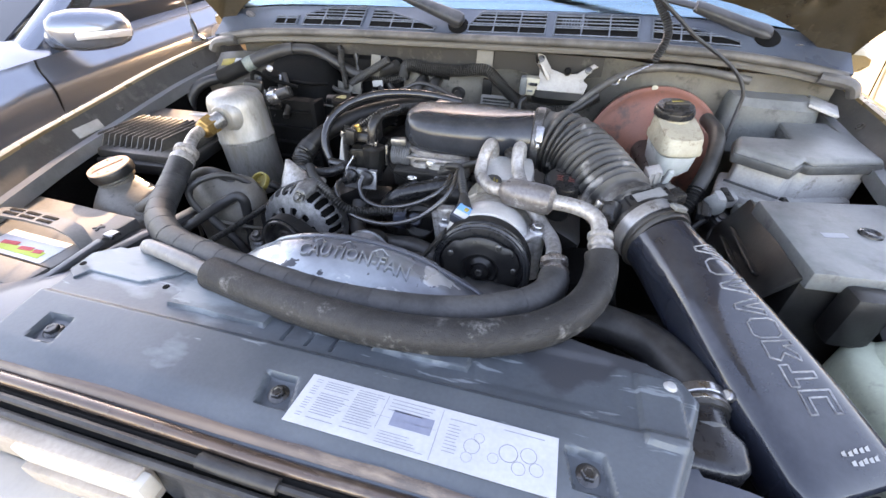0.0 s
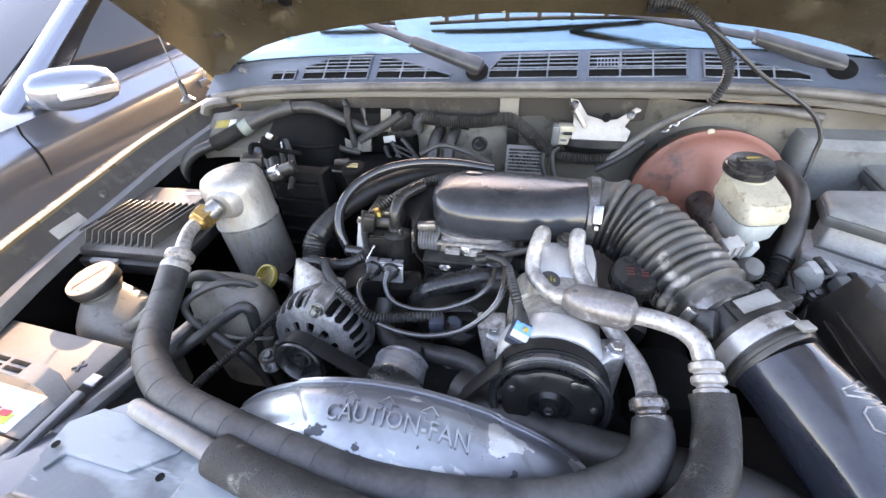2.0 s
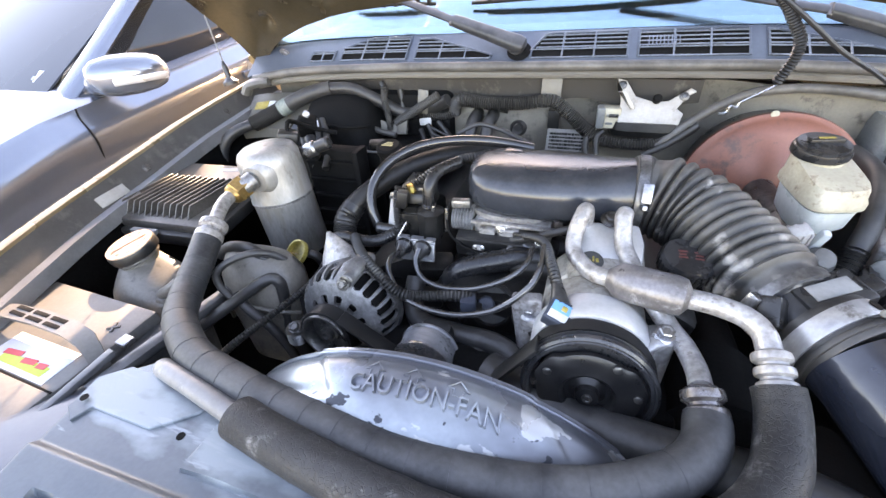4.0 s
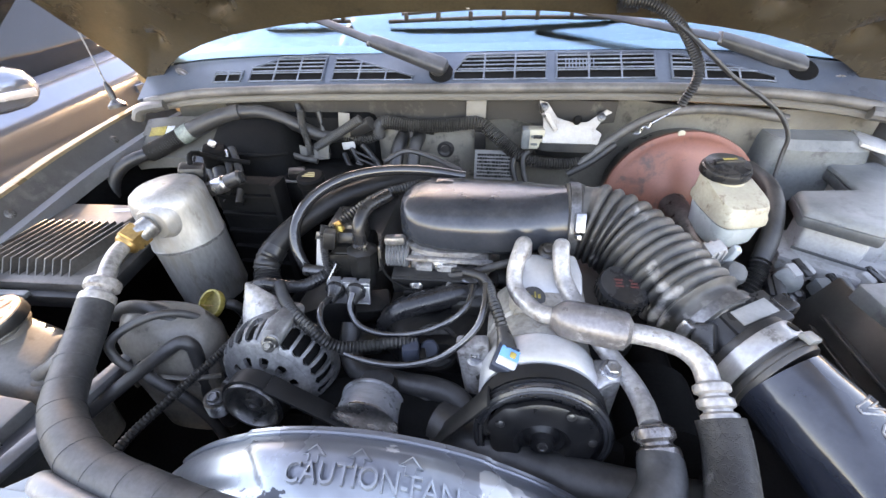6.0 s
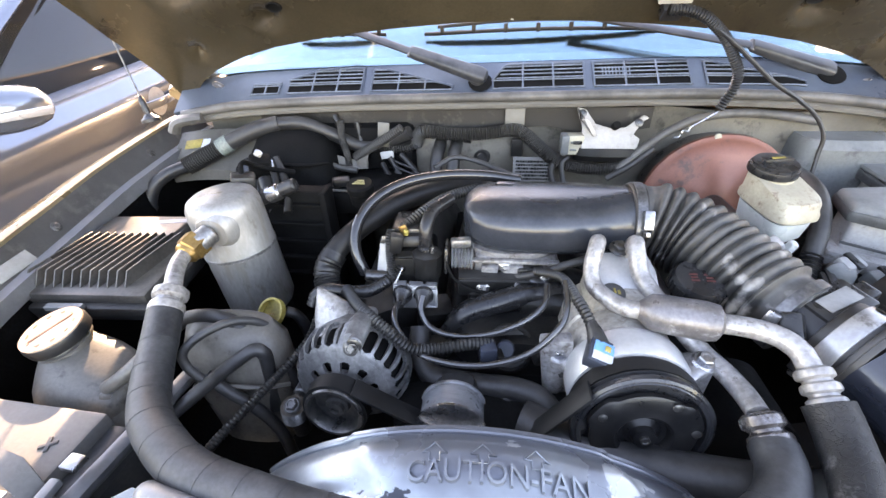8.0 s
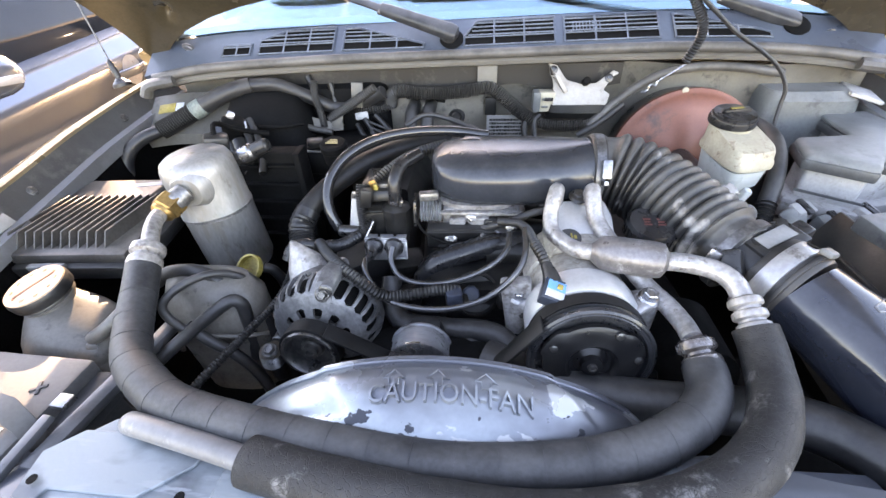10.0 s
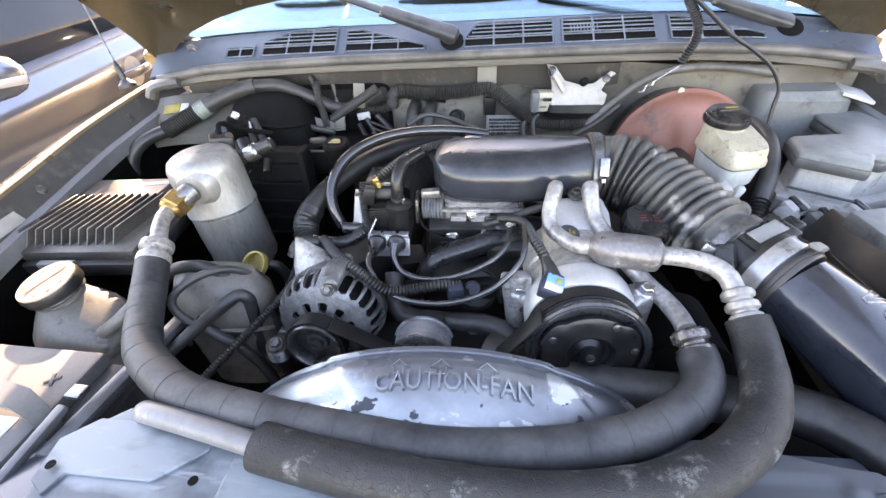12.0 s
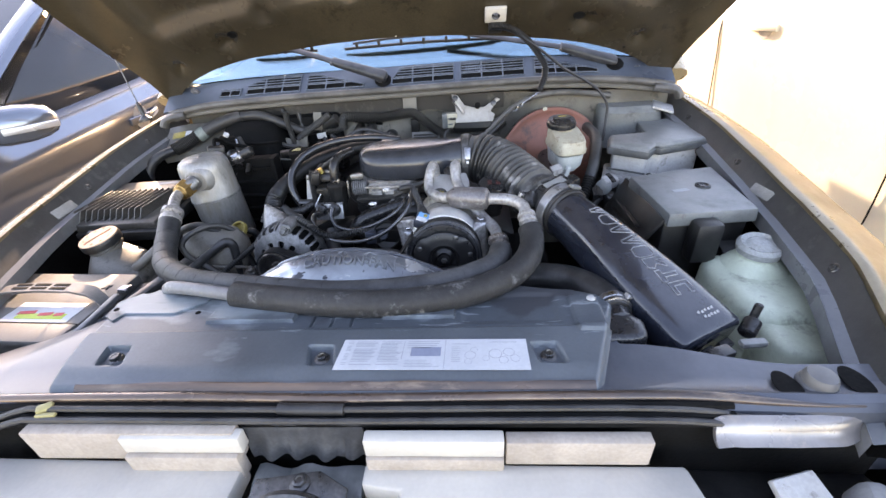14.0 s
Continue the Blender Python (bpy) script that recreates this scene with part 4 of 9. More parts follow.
for side in (-1, 1):
    hl = thing("headlamp_housing", (side * 0.47, 0.03, 0.8), "pale grey headlamp housing under the support panel", "headlamp", group="headlamp housings")
    lip = [(0.000, 0.9000), (-0.005, 0.8995), (-0.009, 0.896), (-0.011, 0.891), (-0.015, 0.885), (-0.022, 0.882)]
    bm = sheet(span(0.378, 0.545, 24), [0, 1, 2, 3, 4, 5], lambda x, k: Vector((side * x, lerp_table([(0.378, 0.083), (0.40, 0.0815), (0.45, 0.0825), (0.50, 0.086), (0.545, 0.094)], x) + lip[k][0] * (1 - 0.5 * step(0.49, 0.545, x)), lip[k][1] - 0.006 * step(0.40, 0.54, x) - 0.004 * (1 - step(0.378, 0.39, x)))), (0, 0.004, -0.003))
    part("shell", bm, M_LIPWHITE, hl, "pale glossy painted housing lip")
    part("bracket", prism([(-0.03, -0.05), (0.035, -0.05), (0.02, 0.05), (-0.025, 0.05)], -0.004, 0.004, pose(side * 0.455, 0.005, 0.835, 25, 0, side * 14), 0.002), M_LIGHTBOX, hl)
    part("lens_back", box((0.14, 0.10, 0.05), pose(side * 0.56, -0.01, 0.81, 0, side * 12, -side * 20), 0.015), M_LIGHTBOX, hl)
    part("adjuster", rod((side * 0.38, 0.045, 0.80), (side * 0.40, 0.0, 0.84), 0.010), M_PLASTIC_DULL, hl)
bm = box((1.5, 0.10, 0.34), pose(0, -0.30, 0.62), 0.04)
part("bumper", bm, M_PLASTIC_DULL, car)

# under-bonnet lamp with its cable
lamp = thing("underbonnet_lamp", hood_at(0.215, 0.215, 0.05), "small pale lamp bracket screwed under the bonnet", "lamp")
lm = axes(hood_at(0.215, 0.215, 0.036), -HN, (1, 0, 0))
part("bracket", box((0.048, 0.034, 0.010), lm @ pose(0, 0, 0.004), 0.002), M_WHITE, lamp)
part("screw", hexbolt(lm @ pose(0, 0, 0.009), 0.006, 0.005), M_STEEL, lamp)
part("clip", box((0.03, 0.02, 0.022), lm @ pose(0.0, -0.03, 0.006), 0.003), M_PLASTIC, lamp)
bm = corrugated([(0.205, 0.872, 1.192), (0.235, 0.872, 1.19), (0.263, 0.872, 1.179), (0.295, 0.876, 1.155), (0.316, 0.88, 1.13), (0.333, 0.882, 1.105), (0.336, 0.885, 1.08), (0.327, 0.89, 1.047)], 0.0072, 0.0045)
solo("cable_conduit", bm, M_PLASTIC_DULL, (0.327, 0.89, 1.047), "black ribbed conduit hanging from the bonnet", "conduit")
bm = tube([(0.215, 0.872, 1.194), (0.24, 0.872, 1.189), (0.275, 0.87, 1.168), (0.308, 0.87, 1.147), (0.345, 0.87, 1.12), (0.382, 0.87, 1.093), (0.43, 0.87, 1.066), (0.466, 0.87, 1.04), (0.486, 0.865, 1.01), (0.487, 0.86, 0.98), (0.481, 0.84, 0.929)], 0.0032, 8)
solo("bonnet_cable", bm, M_RUBBER, (0.48, 0.84, 0.929), "thin black cable from bonnet to bulkhead", "cable")
bm = tube([(0.329, 0.89, 1.044), (0.31, 0.885, 1.033), (0.287, 0.88, 1.02)], 0.0013, 6)
tube([(0.287, 0.88, 1.02), (0.284, 0.879, 1.012), (0.276, 0.878, 1.014), (0.272, 0.878, 1.004), (0.262, 0.876, 1.003)], 0.0022, 6, bm=bm)
solo("wire_hook", bm, M_STEEL, (0.262, 0.876, 1.003), "bright wire hook at the conduit's end", "hook")

# aerial on the wing
ant = thing("aerial", (-0.716, 0.925, 1.01), "black whip aerial on the gold wing", "aerial")
az = rail_z(0.925)
part("base", lathe([(0.017, 0), (0.017, 0.006), (0.010, 0.012), (0.006, 0.016), (0.006, 0.04), (0.004, 0.045), (0.003, 0.05)], axes((-0.72, 0.925, az - 0.003), (-0.18, 0.1, 1)), 16), M_PLASTIC, ant)
part("whip", tube([(-0.728, 0.93, az + 0.045), (-0.76, 0.95, az + 0.22), (-0.80, 0.975, az + 0.45), (-0.84, 1.0, az + 0.70)], 0.0016, 6, 3), M_STEEL_DARK, ant)


# ---- parked cars ----
def parked_car(x, face, paint, label, belt, seam, fall=0.0):
    """A parked saloon whose near side looks along face; belt: height of its window line; seam: y of its front door gap; fall: slope of its bonnet."""
    mid = x - face * 0.86
    c = thing("parked_car", (mid, seam + 1.0, 0), label, "car")

    def side(y, z):
        """Half the body's width at y and z."""
        shoulder = 0.07 * step(0.45, belt - 0.10, z) - 0.05 * step(belt - 0.08, belt, z) + 0.03 * step(0.25, 0.45, z)
        nose = 0.38 * (1 - step(seam - 1.9, seam - 0.5, y)) ** 2 + 0.2 * step(seam + 2.4, seam + 3.1, y)
        return 0.78 + shoulder - nose

    def near(y, z, out=0.0):
        return mid + face * (side(y, z) + out)

    def top(y):
        """Height of the bonnet or boot at y."""
        return belt + 0.03 - 0.16 * (1 - step(seam - 1.9, seam - 0.3, y)) - fall * max(0.0, seam - y) - 0.05 * step(seam + 2.2, seam + 3.1, y)

    zs = [0.22, 0.28, 0.36, 0.45, 0.55, 0.65, 0.72, belt - 0.16, belt - 0.11, belt - 0.08, belt - 0.05, belt - 0.02, belt]
    rows = []
    for y in span(seam - 1.9, seam + 3.1, 50):
        squash = min(1.0, (top(y) - 0.22) / (belt - 0.22))
        half = [(side(y, z), 0.22 + (z - 0.22) * squash) for z in zs]
        crown = [(side(y, belt) * k, top(y) + 0.03 * (1 - k * k)) for k in (0.9, 0.65, 0.35, 0.0)]
        rows.append([Vector((mid + face * u, y, z)) for u, z in half + crown] + [Vector((mid - face * u, y, z)) for u, z in reversed(half + crown[:-1])])
    bm = bmesh.new()
    skin(bm, rows)
    bmesh.ops.recalc_face_normals(bm, faces=bm.faces)
    body = part("body", bm, paint, c)
    roof_h = belt + 0.47
    bm = sheet(span(-1, 1, 12), span(seam + 0.95, seam + 2.15, 8), lambda u, y: Vector((mid + u * 0.55, y, roof_h + 0.03 * (1 - u * u) - 0.06 * ((y - seam - 1.5) / 0.65) ** 2)), (0, 0, -0.03))
    part("roof", bm, paint, body)
    for name, ya, yb in (("windscreen", seam - 0.02, seam + 0.98), ("rear_window", seam + 2.75, seam + 2.12)):
        bm = sheet(span(-1, 1, 12), span(0, 1, 6), lambda u, v: Vector((mid + u * (0.70 - 0.15 * v), ya + (yb - ya) * v + (ya - yb) * 0.06 * (1 - u * u), belt + 0.01 + 0.425 * v + 0.02 * (1 - u * u))), (0, 0, -0.006))
        part(name, bm, M_GLASS_DARK, body, "dark reflecting " + name.replace("_", " "))
    for hand in (face, -face):
        rows = [[Vector((mid + hand * (0.79 - 0.22 * v ** 1.35), y0 + (y1 - y0) * k, belt + 0.012 + 0.42 * v)) for k in span(0, 1, 10)]
                for v, y0, y1 in ((0.0, seam + 0.22, seam + 2.55), (0.06, seam + 0.24, seam + 2.52), (0.13, seam + 0.28, seam + 2.49), (0.24, seam + 0.37, seam + 2.43), (0.4, seam + 0.5, seam + 2.35), (0.7, seam + 0.78, seam + 2.2), (1.0, seam + 1.05, seam + 2.05))]
        bm = bmesh.new()
        skin(bm, rows, cap=False, closed=False)
        bmesh.ops.solidify(bm, geom=bm.faces[:], thickness=0.004)
        part("side_window", bm, M_SIDEGLASS, body, "dark tinted side window")
        bm = tube([(mid + hand * 0.745, seam + 0.0, belt - 0.015), (mid + hand * 0.725, seam + 0.20, belt + 0.085), (mid + hand * 0.645, seam + 0.72, belt + 0.335), (mid + hand * 0.565, seam + 1.1, belt + 0.45),
                   (mid + hand * 0.55, seam + 1.6, belt + 0.47), (mid + hand * 0.57, seam + 2.1, belt + 0.44), (mid + hand * 0.72, seam + 2.6, belt + 0.1), (mid + hand * 0.76, seam + 2.75, belt - 0.02)], 0.05, 12, 6, flat=0.45)
        part("pillar", bm, paint, body)
        bm = tube([(mid + hand * 0.79, seam + 0.20, belt + 0.012), (mid + hand * 0.745, seam + 0.40, belt + 0.12), (mid + hand * 0.64, seam + 0.86, belt + 0.33), (mid + hand * 0.575, seam + 1.06, belt + 0.435)], 0.006, 8, 5)
        part("window_surround", bm, M_DARK, body)
        bm = sheet(span(seam + 0.2, seam + 2.6, 12), span(0, 1, 2), lambda y, v: Vector((mid + hand * (0.803 - 0.02 * v), y, belt - 0.028 + 0.04 * v)), (hand * -0.004, 0, 0))
        part("belt_trim", bm, M_WHITE_TRIM, body, "bright belt moulding")
        for wy in (seam - 0.72, seam + 2.0):
            bm = lathe([(0.2, -0.11), (0.30, -0.11), (0.315, -0.08), (0.315, 0.08), (0.30, 0.11), (0.2, 0.11)], axes((mid + hand * 0.70, wy, 0.315), (1, 0, 0)), 32)
            wheel = part("tyre", bm, M_TYRE, c)
            part("rim", lathe([(0.03, 0.0), (0.18, 0.01), (0.20, 0.08)], axes((mid + hand * 0.72, wy, 0.315), (hand, 0, 0)), 24), M_STEEL, wheel)
            part("wheel_arch", lathe([(0.0001, 0.0), (0.36, 0.0), (0.36, 0.012), (0.0001, 0.012)], axes((mid + hand * (side(wy, 0.5) - 0.004), wy, 0.33), (hand, 0, 0)), 32), M_DARK, c)
    bm = tube([(near(seam, z, 0.001), seam + d, z) for z, d in ((belt, 0.02), (belt - 0.03, 0.008), (belt - 0.07, 0.0), (belt - 0.12, 0.0), (belt - 0.3, 0.0), (0.45, 0.03), (0.3, 0.1))], 0.003, 6, 4)
    part("door_gap", bm, M_DARK, body)
    bm = tube([(near(seam + 1.2, z, 0.001), seam + 1.2 + d, z) for z, d in ((belt - 0.005, 0.0), (belt - 0.12, 0.0), (belt - 0.3, 0.0), (0.45, 0.03), (0.3, 0.1))], 0.003, 6, 4)
    part("door_gap", bm, M_DARK, body)
    hz_ = belt - 0.115
    bm = loft([((near(seam + 0.8, hz_, 0.006 + 0.022 * math.sin(math.pi * k / 8)), seam + 0.73 + k * 0.026, hz_), (0.007, 0, 0), (0, 0, 0.015), 2.5) for k in range(9)], seg=12)
    hnd = part("door_handle", bm, paint, body, "body-coloured door handle")
    part("handle_cup", lathe([(0.0001, 0.0), (0.05, 0.0), (0.052, 0.0015), (0.0001, 0.002)], axes((near(seam + 0.8, hz_, -0.001), seam + 0.82, hz_), (face, 0, 0)), 20), M_LIGHTBOX, hnd)
    return c, body


M_WHITE_TRIM = mat("bright_belt_trim", (0.62, 0.63, 0.65), (0.55, 0.56, 0.58), 0.3, metal=0.6, scale=8, amount=0.05, bump=0.0)
left_car, left_body = parked_car(-1.47, 1, M_SILVER, "silver-blue car parked close beside the truck", 0.905, 1.02, 0.2)
# door mirror of the silver car
mc_, mu = Vector((-1.385, 1.18, 0.97)), Vector((0.6, 0.8, -0.06)).normalized()
mv = Vector((-0.8, 0.6, 0))
bm = loft([(mc_ + mu * d, mv * a, Vector((0, 0, h)), 2.4) for d, a, h in ((-0.118, 0.008, 0.012), (-0.11, 0.03, 0.034), (-0.085, 0.05, 0.052), (-0.04, 0.065, 0.061), (0.02, 0.068, 0.061), (0.07, 0.06, 0.054), (0.10, 0.045, 0.042), (0.116, 0.022, 0.022), (0.12, 0.006, 0.008))], seg=28)
mir = part("door_mirror", bm, M_SILVER, left_body, "silver door mirror with a clear repeater")
part("repeater", box((0.155, 0.006, 0.022), axes(mc_ + mu * 0.03 - mv * 0.066 + Vector((0, 0, -0.006)), mv.cross(mu), mu), 0.006), M_WHITE_TRIM, mir, "clear indicator repeater")
part("mirror_arm", tube([mc_ - mu * 0.06, mc_ - mu * 0.10 + mv * 0.03 + Vector((0, 0, -0.02)), Vector((-1.53, 1.16, 0.93))], 0.03, 10, 5), M_SILVER, mir)
sm = axes((-1.768, 1.118, 0.9765), (0.04, -0.40, 0.92), (1, 0, -0.02))
stk = part("screen_sticker", box((0.085, 0.055, 0.0015), sm, 0.0005), M_LABEL, left_body, "white and blue sticker in the windscreen")
part("blue_block", box((0.05, 0.018, 0.0008), sm @ pose(0.006, -0.010, 0.0012), 0), M_INK_BLUE, stk)
# the car's waist climbs towards its tail
for ob in left_body.children_recursive + [left_body]:
    if ob.type == "MESH":
        off = ROOTS[ob]
        for v in ob.data.vertices:
            v.co.z += 0.07 * (v.co.y + off.y - 1.3) * step(0.5, 0.85, v.co.z + off.z)

# pale gold car on the other side
M_PALEGOLD = mat("pale_gold_paint", (0.82, 0.75, 0.58), (0.76, 0.69, 0.53), 0.3, scale=4, amount=0.03, coat=0.5, bump=0.0)
right_car, right_body = parked_car(1.55, -1, M_PALEGOLD, "pale gold car parked on the far side of the truck", 1.16, 1.20)


# ---- radiator cover ----
def cover_xl(y):
    return lerp_table([(0.10, -0.335), (0.177, -0.353), (0.262, -0.368), (0.272, -0.362), (0.30, -0.33)], y)


def cover_xr(y):
    return lerp_table([(0.10, 0.278), (0.12, 0.284), (0.175, 0.306), (0.245, 0.333), (0.265, 0.322), (0.275, 0.296), (0.30, 0.27)], y)


SCREWS = [(-0.284, 0.155), (-0.029, 0.152), (0.231, 0.153)]


def rect(x, y, x0, x1, y0, y1, soft=0.003):
    return (step(x0, x0 + soft, x) - step(x1 - soft, x1, x)) * (step(y0, y0 + soft, y) - step(y1 - soft, y1, y))


def cover_z(x, y):
    z = 0.9155 - 0.006 * step(0.194, 0.202, y) - 0.05 * max(0.0, y - 0.2) + 0.004 * step(0.11, 0.14, y) - 0.004
    z += 0.005 * rect(x, y, -0.205, -0.085, 0.215, 0.262, 0.002) + 0.005 * rect(x, y, 0.03, 0.125, 0.218, 0.262, 0.002)
    z += 0.0045 * rect(x, y, 0.272, 0.312, 0.185, 0.262, 0.004)
    z -= 0.003 * rect(x, y, 0.13, 0.262, 0.205, 0.275, 0.012)
    for k in range(3):
        z -= 0.003 * rect(x, y, -0.062 + 0.026 * k, -0.058 + 0.026 * k, 0.205, 0.275, 0.0016)
    for sx, sy in SCREWS:
        z -= 0.007 * rect(x + 0.25 * (y - sy), y, sx - 0.0165, sx + 0.0165, sy - 0.0165, sy + 0.0165, 0.004)
    edge = min(x - cover_xl(y), cover_xr(y) - x)
    z -= 0.010 * (1 - step(0.0, 0.012, edge)) ** 2
    z -= 0.006 * (1 - step(0.105, 0.114, y))
    return z


def cover_rear(x):
    return 0.295 + 0.004 * math.sin(x * 70) * (1 if x < -0.25 else 0.3) - 0.02 * step(0.2, 0.3, x)


def cover_point(u, v):
    y = 0.105 + (cover_rear(-0.34 + 0.64 * u) - 0.105) * v
    x = cover_xl(y) + (cover_xr(y) - cover_xl(y)) * u
    return Vector((x, y, cover_z(x, y)))


cover = thing("radiator_cover", (0, 0.2, 0.90), "faded grey-black plastic cover over the radiator", "cover")
part("panel", sheet(span(0, 1, 330), span(0, 1, 110), cover_point, (0, 0, -0.014)), M_COVER, cover, angle=30)
for sx, sy in SCREWS:
    m0 = axes((sx, sy, cover_z(sx, sy) - 0.0005), (0, 0, 1))
    part("bolt", hexbolt(m0, 0.0062, 0.0065), M_STEEL_DARK, cover)
def pad(name, poly, z, h):
    """A raised field of the cover, following its slope."""
    bm = prism(poly, -0.006, h, pose(0, 0, 0), 0.0008, seg=1)
    for v in bm.verts:
        v.co.z += z - 0.05 * (v.co.y - 0.24)
    return part(name, bm, M_COVER, cover, angle=30)


pad("raised_field", [(-0.339, 0.222), (-0.333, 0.2385), (-0.261, 0.2365), (-0.229, 0.262), (-0.224, 0.286), (-0.34, 0.286), (-0.362, 0.266), (-0.356, 0.232)], 0.9058, 0.0046)
for sx, sy in ((-0.229, 0.24), (-0.347, 0.243)):
    part("drain_hole", lathe([(0.0038, 0), (0.0038, 0.0006), (0.0001, 0.0006)], axes((sx, sy, cover_z(sx, sy) + (0.0056 if sx < -0.3 else 0.0)), (0, 0, 1)), 16), M_DARK, cover)
part("pad_stud", lathe([(0.006, 0), (0.004, 0.003), (0.001, 0.0035)], axes((0.302, 0.25, cover_z(0.302, 0.25)), (0, 0, 1)), 14), M_LIGHTBOX, cover)


# bonnet reflection along the cover's front, laid on as a brown band
bm = sheet(span(-0.30, 0.272, 90), span(0, 1, 5), lambda x, v: (lambda y: Vector((x, y, cover_z(x, y) + 0.0008)))(0.1075 + (0.0075 + 0.003 * noise.noise(Vector((x * 9, 3.1, 0))) + 0.0015 * noise.noise(Vector((x * 31, 1.0, 0)))) * v), (0, 0, -0.0006))
part("worn_edge", bm, M_LIP, cover, "brown band painting the bonnet's reflection along the front edge")


# printed sheet on the cover
def lab(u, v, w):
    """Across 0..1, up 0..1 on the sheet."""
    x = -0.0095 + 0.217 * u + 0.004 * v * (1 - u)
    y = 0.1285 + 0.046 * v - 0.0025 * u
    return Vector((x, y, 0.9164 + w))


label_ob = part("label", sheet(span(0, 1, 14), span(0, 1, 4), lambda u, v: lab(u, v, 0.0), (0, 0, -0.0005)), M_LABEL, cover, "white printed emissions label with diagrams")


def bar(bm, u0, u1, v0, v1):
    sheet([u0, u1], [v0, v1], lambda u, v: lab(u, v, 0.0003), None, bm)


rnd = random.Random(7)
bm = bmesh.new()
for col in ((0.03, 0.055, 0.16), (0.075, 0.20, 0.0), (0.215, 0.33, 0.0)):
    u0, u1 = col[0], col[1]
    k = 0.92
    while k > 0.12:
        bar(bm, u0, u1 - rnd.random() * 0.03 * (u1 - u0 > 0.05), k - 0.018, k)
        k -= 0.05 if rnd.random() > 0.15 else 0.1
for k in range(4):
    bar(bm, 0.36, 0.54 - rnd.random() * 0.05, 0.9 - k * 0.07, 0.92 - k * 0.07)
for k in range(5):
    bar(bm, 0.36, 0.55 - rnd.random() * 0.09, 0.08 + k * 0.05, 0.095 + k * 0.05)
for u0, u1, v0, v1 in ((0.565, 0.568, 0.03, 0.97), (0.07, 0.56, 0.545, 0.552), (0.34, 0.343, 0.3, 0.95), (0.6, 0.7, 0.82, 0.84), (0.8, 0.95, 0.88, 0.9)):
    bar(bm, u0, u1, v0, v1)
for k in range(9):
    bar(bm, 0.60, 0.65 - 0.01 * rnd.random(), 0.72 - k * 0.06, 0.735 - k * 0.06)
for cu0, cv0, r in ((0.70, 0.45, 0.03), (0.72, 0.62, 0.02), (0.69, 0.25, 0.02), (0.83, 0.5, 0.035), (0.87, 0.3, 0.025), (0.9, 0.55, 0.03), (0.93, 0.35, 0.025), (0.78, 0.35, 0.02)):
    ring = [(cu0 + r * math.cos(t), cv0 + r * 4.5 * math.sin(t)) for t in span(0, 2 * math.pi, 14)]
    for (a, b), (c, d) in zip(ring, ring[1:]):
        f = [bm.verts.new(lab(*q, 0.0003)) for q in ((a, b), (c, d), (c + (cu0 - c) * 0.1, d + (cv0 - d) * 0.1), (a + (cu0 - a) * 0.1, b + (cv0 - b) * 0.1))]
        bm.faces.new(f)
part("print", bm, M_INK, label_ob)
bm = bmesh.new()
bar(bm, 0.385, 0.545, 0.42, 0.72)
part("print_block", bm, M_INK_BLUE, label_ob)

# side tank of the radiator with the upper hose
tank = thing("radiator_tank", (0.34, 0.23, 0.80), "grey plastic radiator end tank beside the cover", "radiator")
part("tank", prism([(0.312, 0.246), (0.346, 0.241), (0.363, 0.220), (0.360, 0.192), (0.345, 0.186), (0.30, 0.186), (0.30, 0.235)], 0.70, 0.9015, None, 0.010, seg=3, grow=-0.04), M_PULLEY, tank, "black plastic end tank")
part("neck", rod((0.336, 0.225, 0.884), (0.334, 0.275, 0.886), 0.0205), M_PULLEY, tank)
uh = thing("radiator_hose", (0.30, 0.33, 0.85), "thick black rubber radiator hose with a wire clamp", "hose")
HOSE_U = [(0.336, 0.246, 0.886), (0.334, 0.270, 0.887), (0.320, 0.304, 0.885), (0.294, 0.336, 0.879), (0.255, 0.355, 0.872), (0.205, 0.362, 0.866), (0.14, 0.375, 0.855), (0.06, 0.40, 0.845), (0.0, 0.43, 0.84)]
part("hose", tube(HOSE_U, 0.0225, 16), M_RUBBER, uh)
cl = part("clamp", lathe([(0.0235, -0.005), (0.0245, -0.004), (0.0245, 0.004), (0.0235, 0.005)], axes((0.335, 0.262, 0.8868), (0.1, -1, 0)), 24), M_STEEL, uh)
part("clamp", lathe([(0.0232, -0.002), (0.0245, -0.0015), (0.0245, 0.0015), (0.0232, 0.002)], axes((0.3355, 0.2515, 0.8864), (0.05, -1, 0)), 24), M_STEEL, uh)
part("clamp_screw", rod((0.350, 0.258, 0.908), (0.364, 0.262, 0.900), 0.0055, 10), M_STEEL, cl)

# ---- fan shroud ----
def shroud_top(x):
    """Height of the arch's crown at x."""
    r = 0.275
    return 0.9415 - r + math.sqrt(max(r * r - (x + 0.045) ** 2, 0.01))


def shroud_z(x, y):
    fall = lerp_table([(0.25, 0.065), (0.262, 0.043), (0.272, 0.031), (0.285, 0.0225), (0.30, 0.014), (0.318, 0.0045), (0.333, 0.001), (0.340, 0.0022), (0.352, 0.0095)], y)
    z = shroud_top(x) - fall
    z -= 0.0035 * (1 - step(-0.002, 0.002, (x + 0.142) + 0.9 * (y - 0.335))) * step(0.30, 0.31, y)
    z -= 0.003 * step(-0.002, 0.002, (x - 0.063) - 0.9 * (0.345 - y))
    return z


shroud = thing("fan_shroud", (-0.045, 0.31, 0.86), "silvery worn black plastic fan shroud with moulded letters", "fan shroud")
SX = span(-0.250, 0.165, 110)
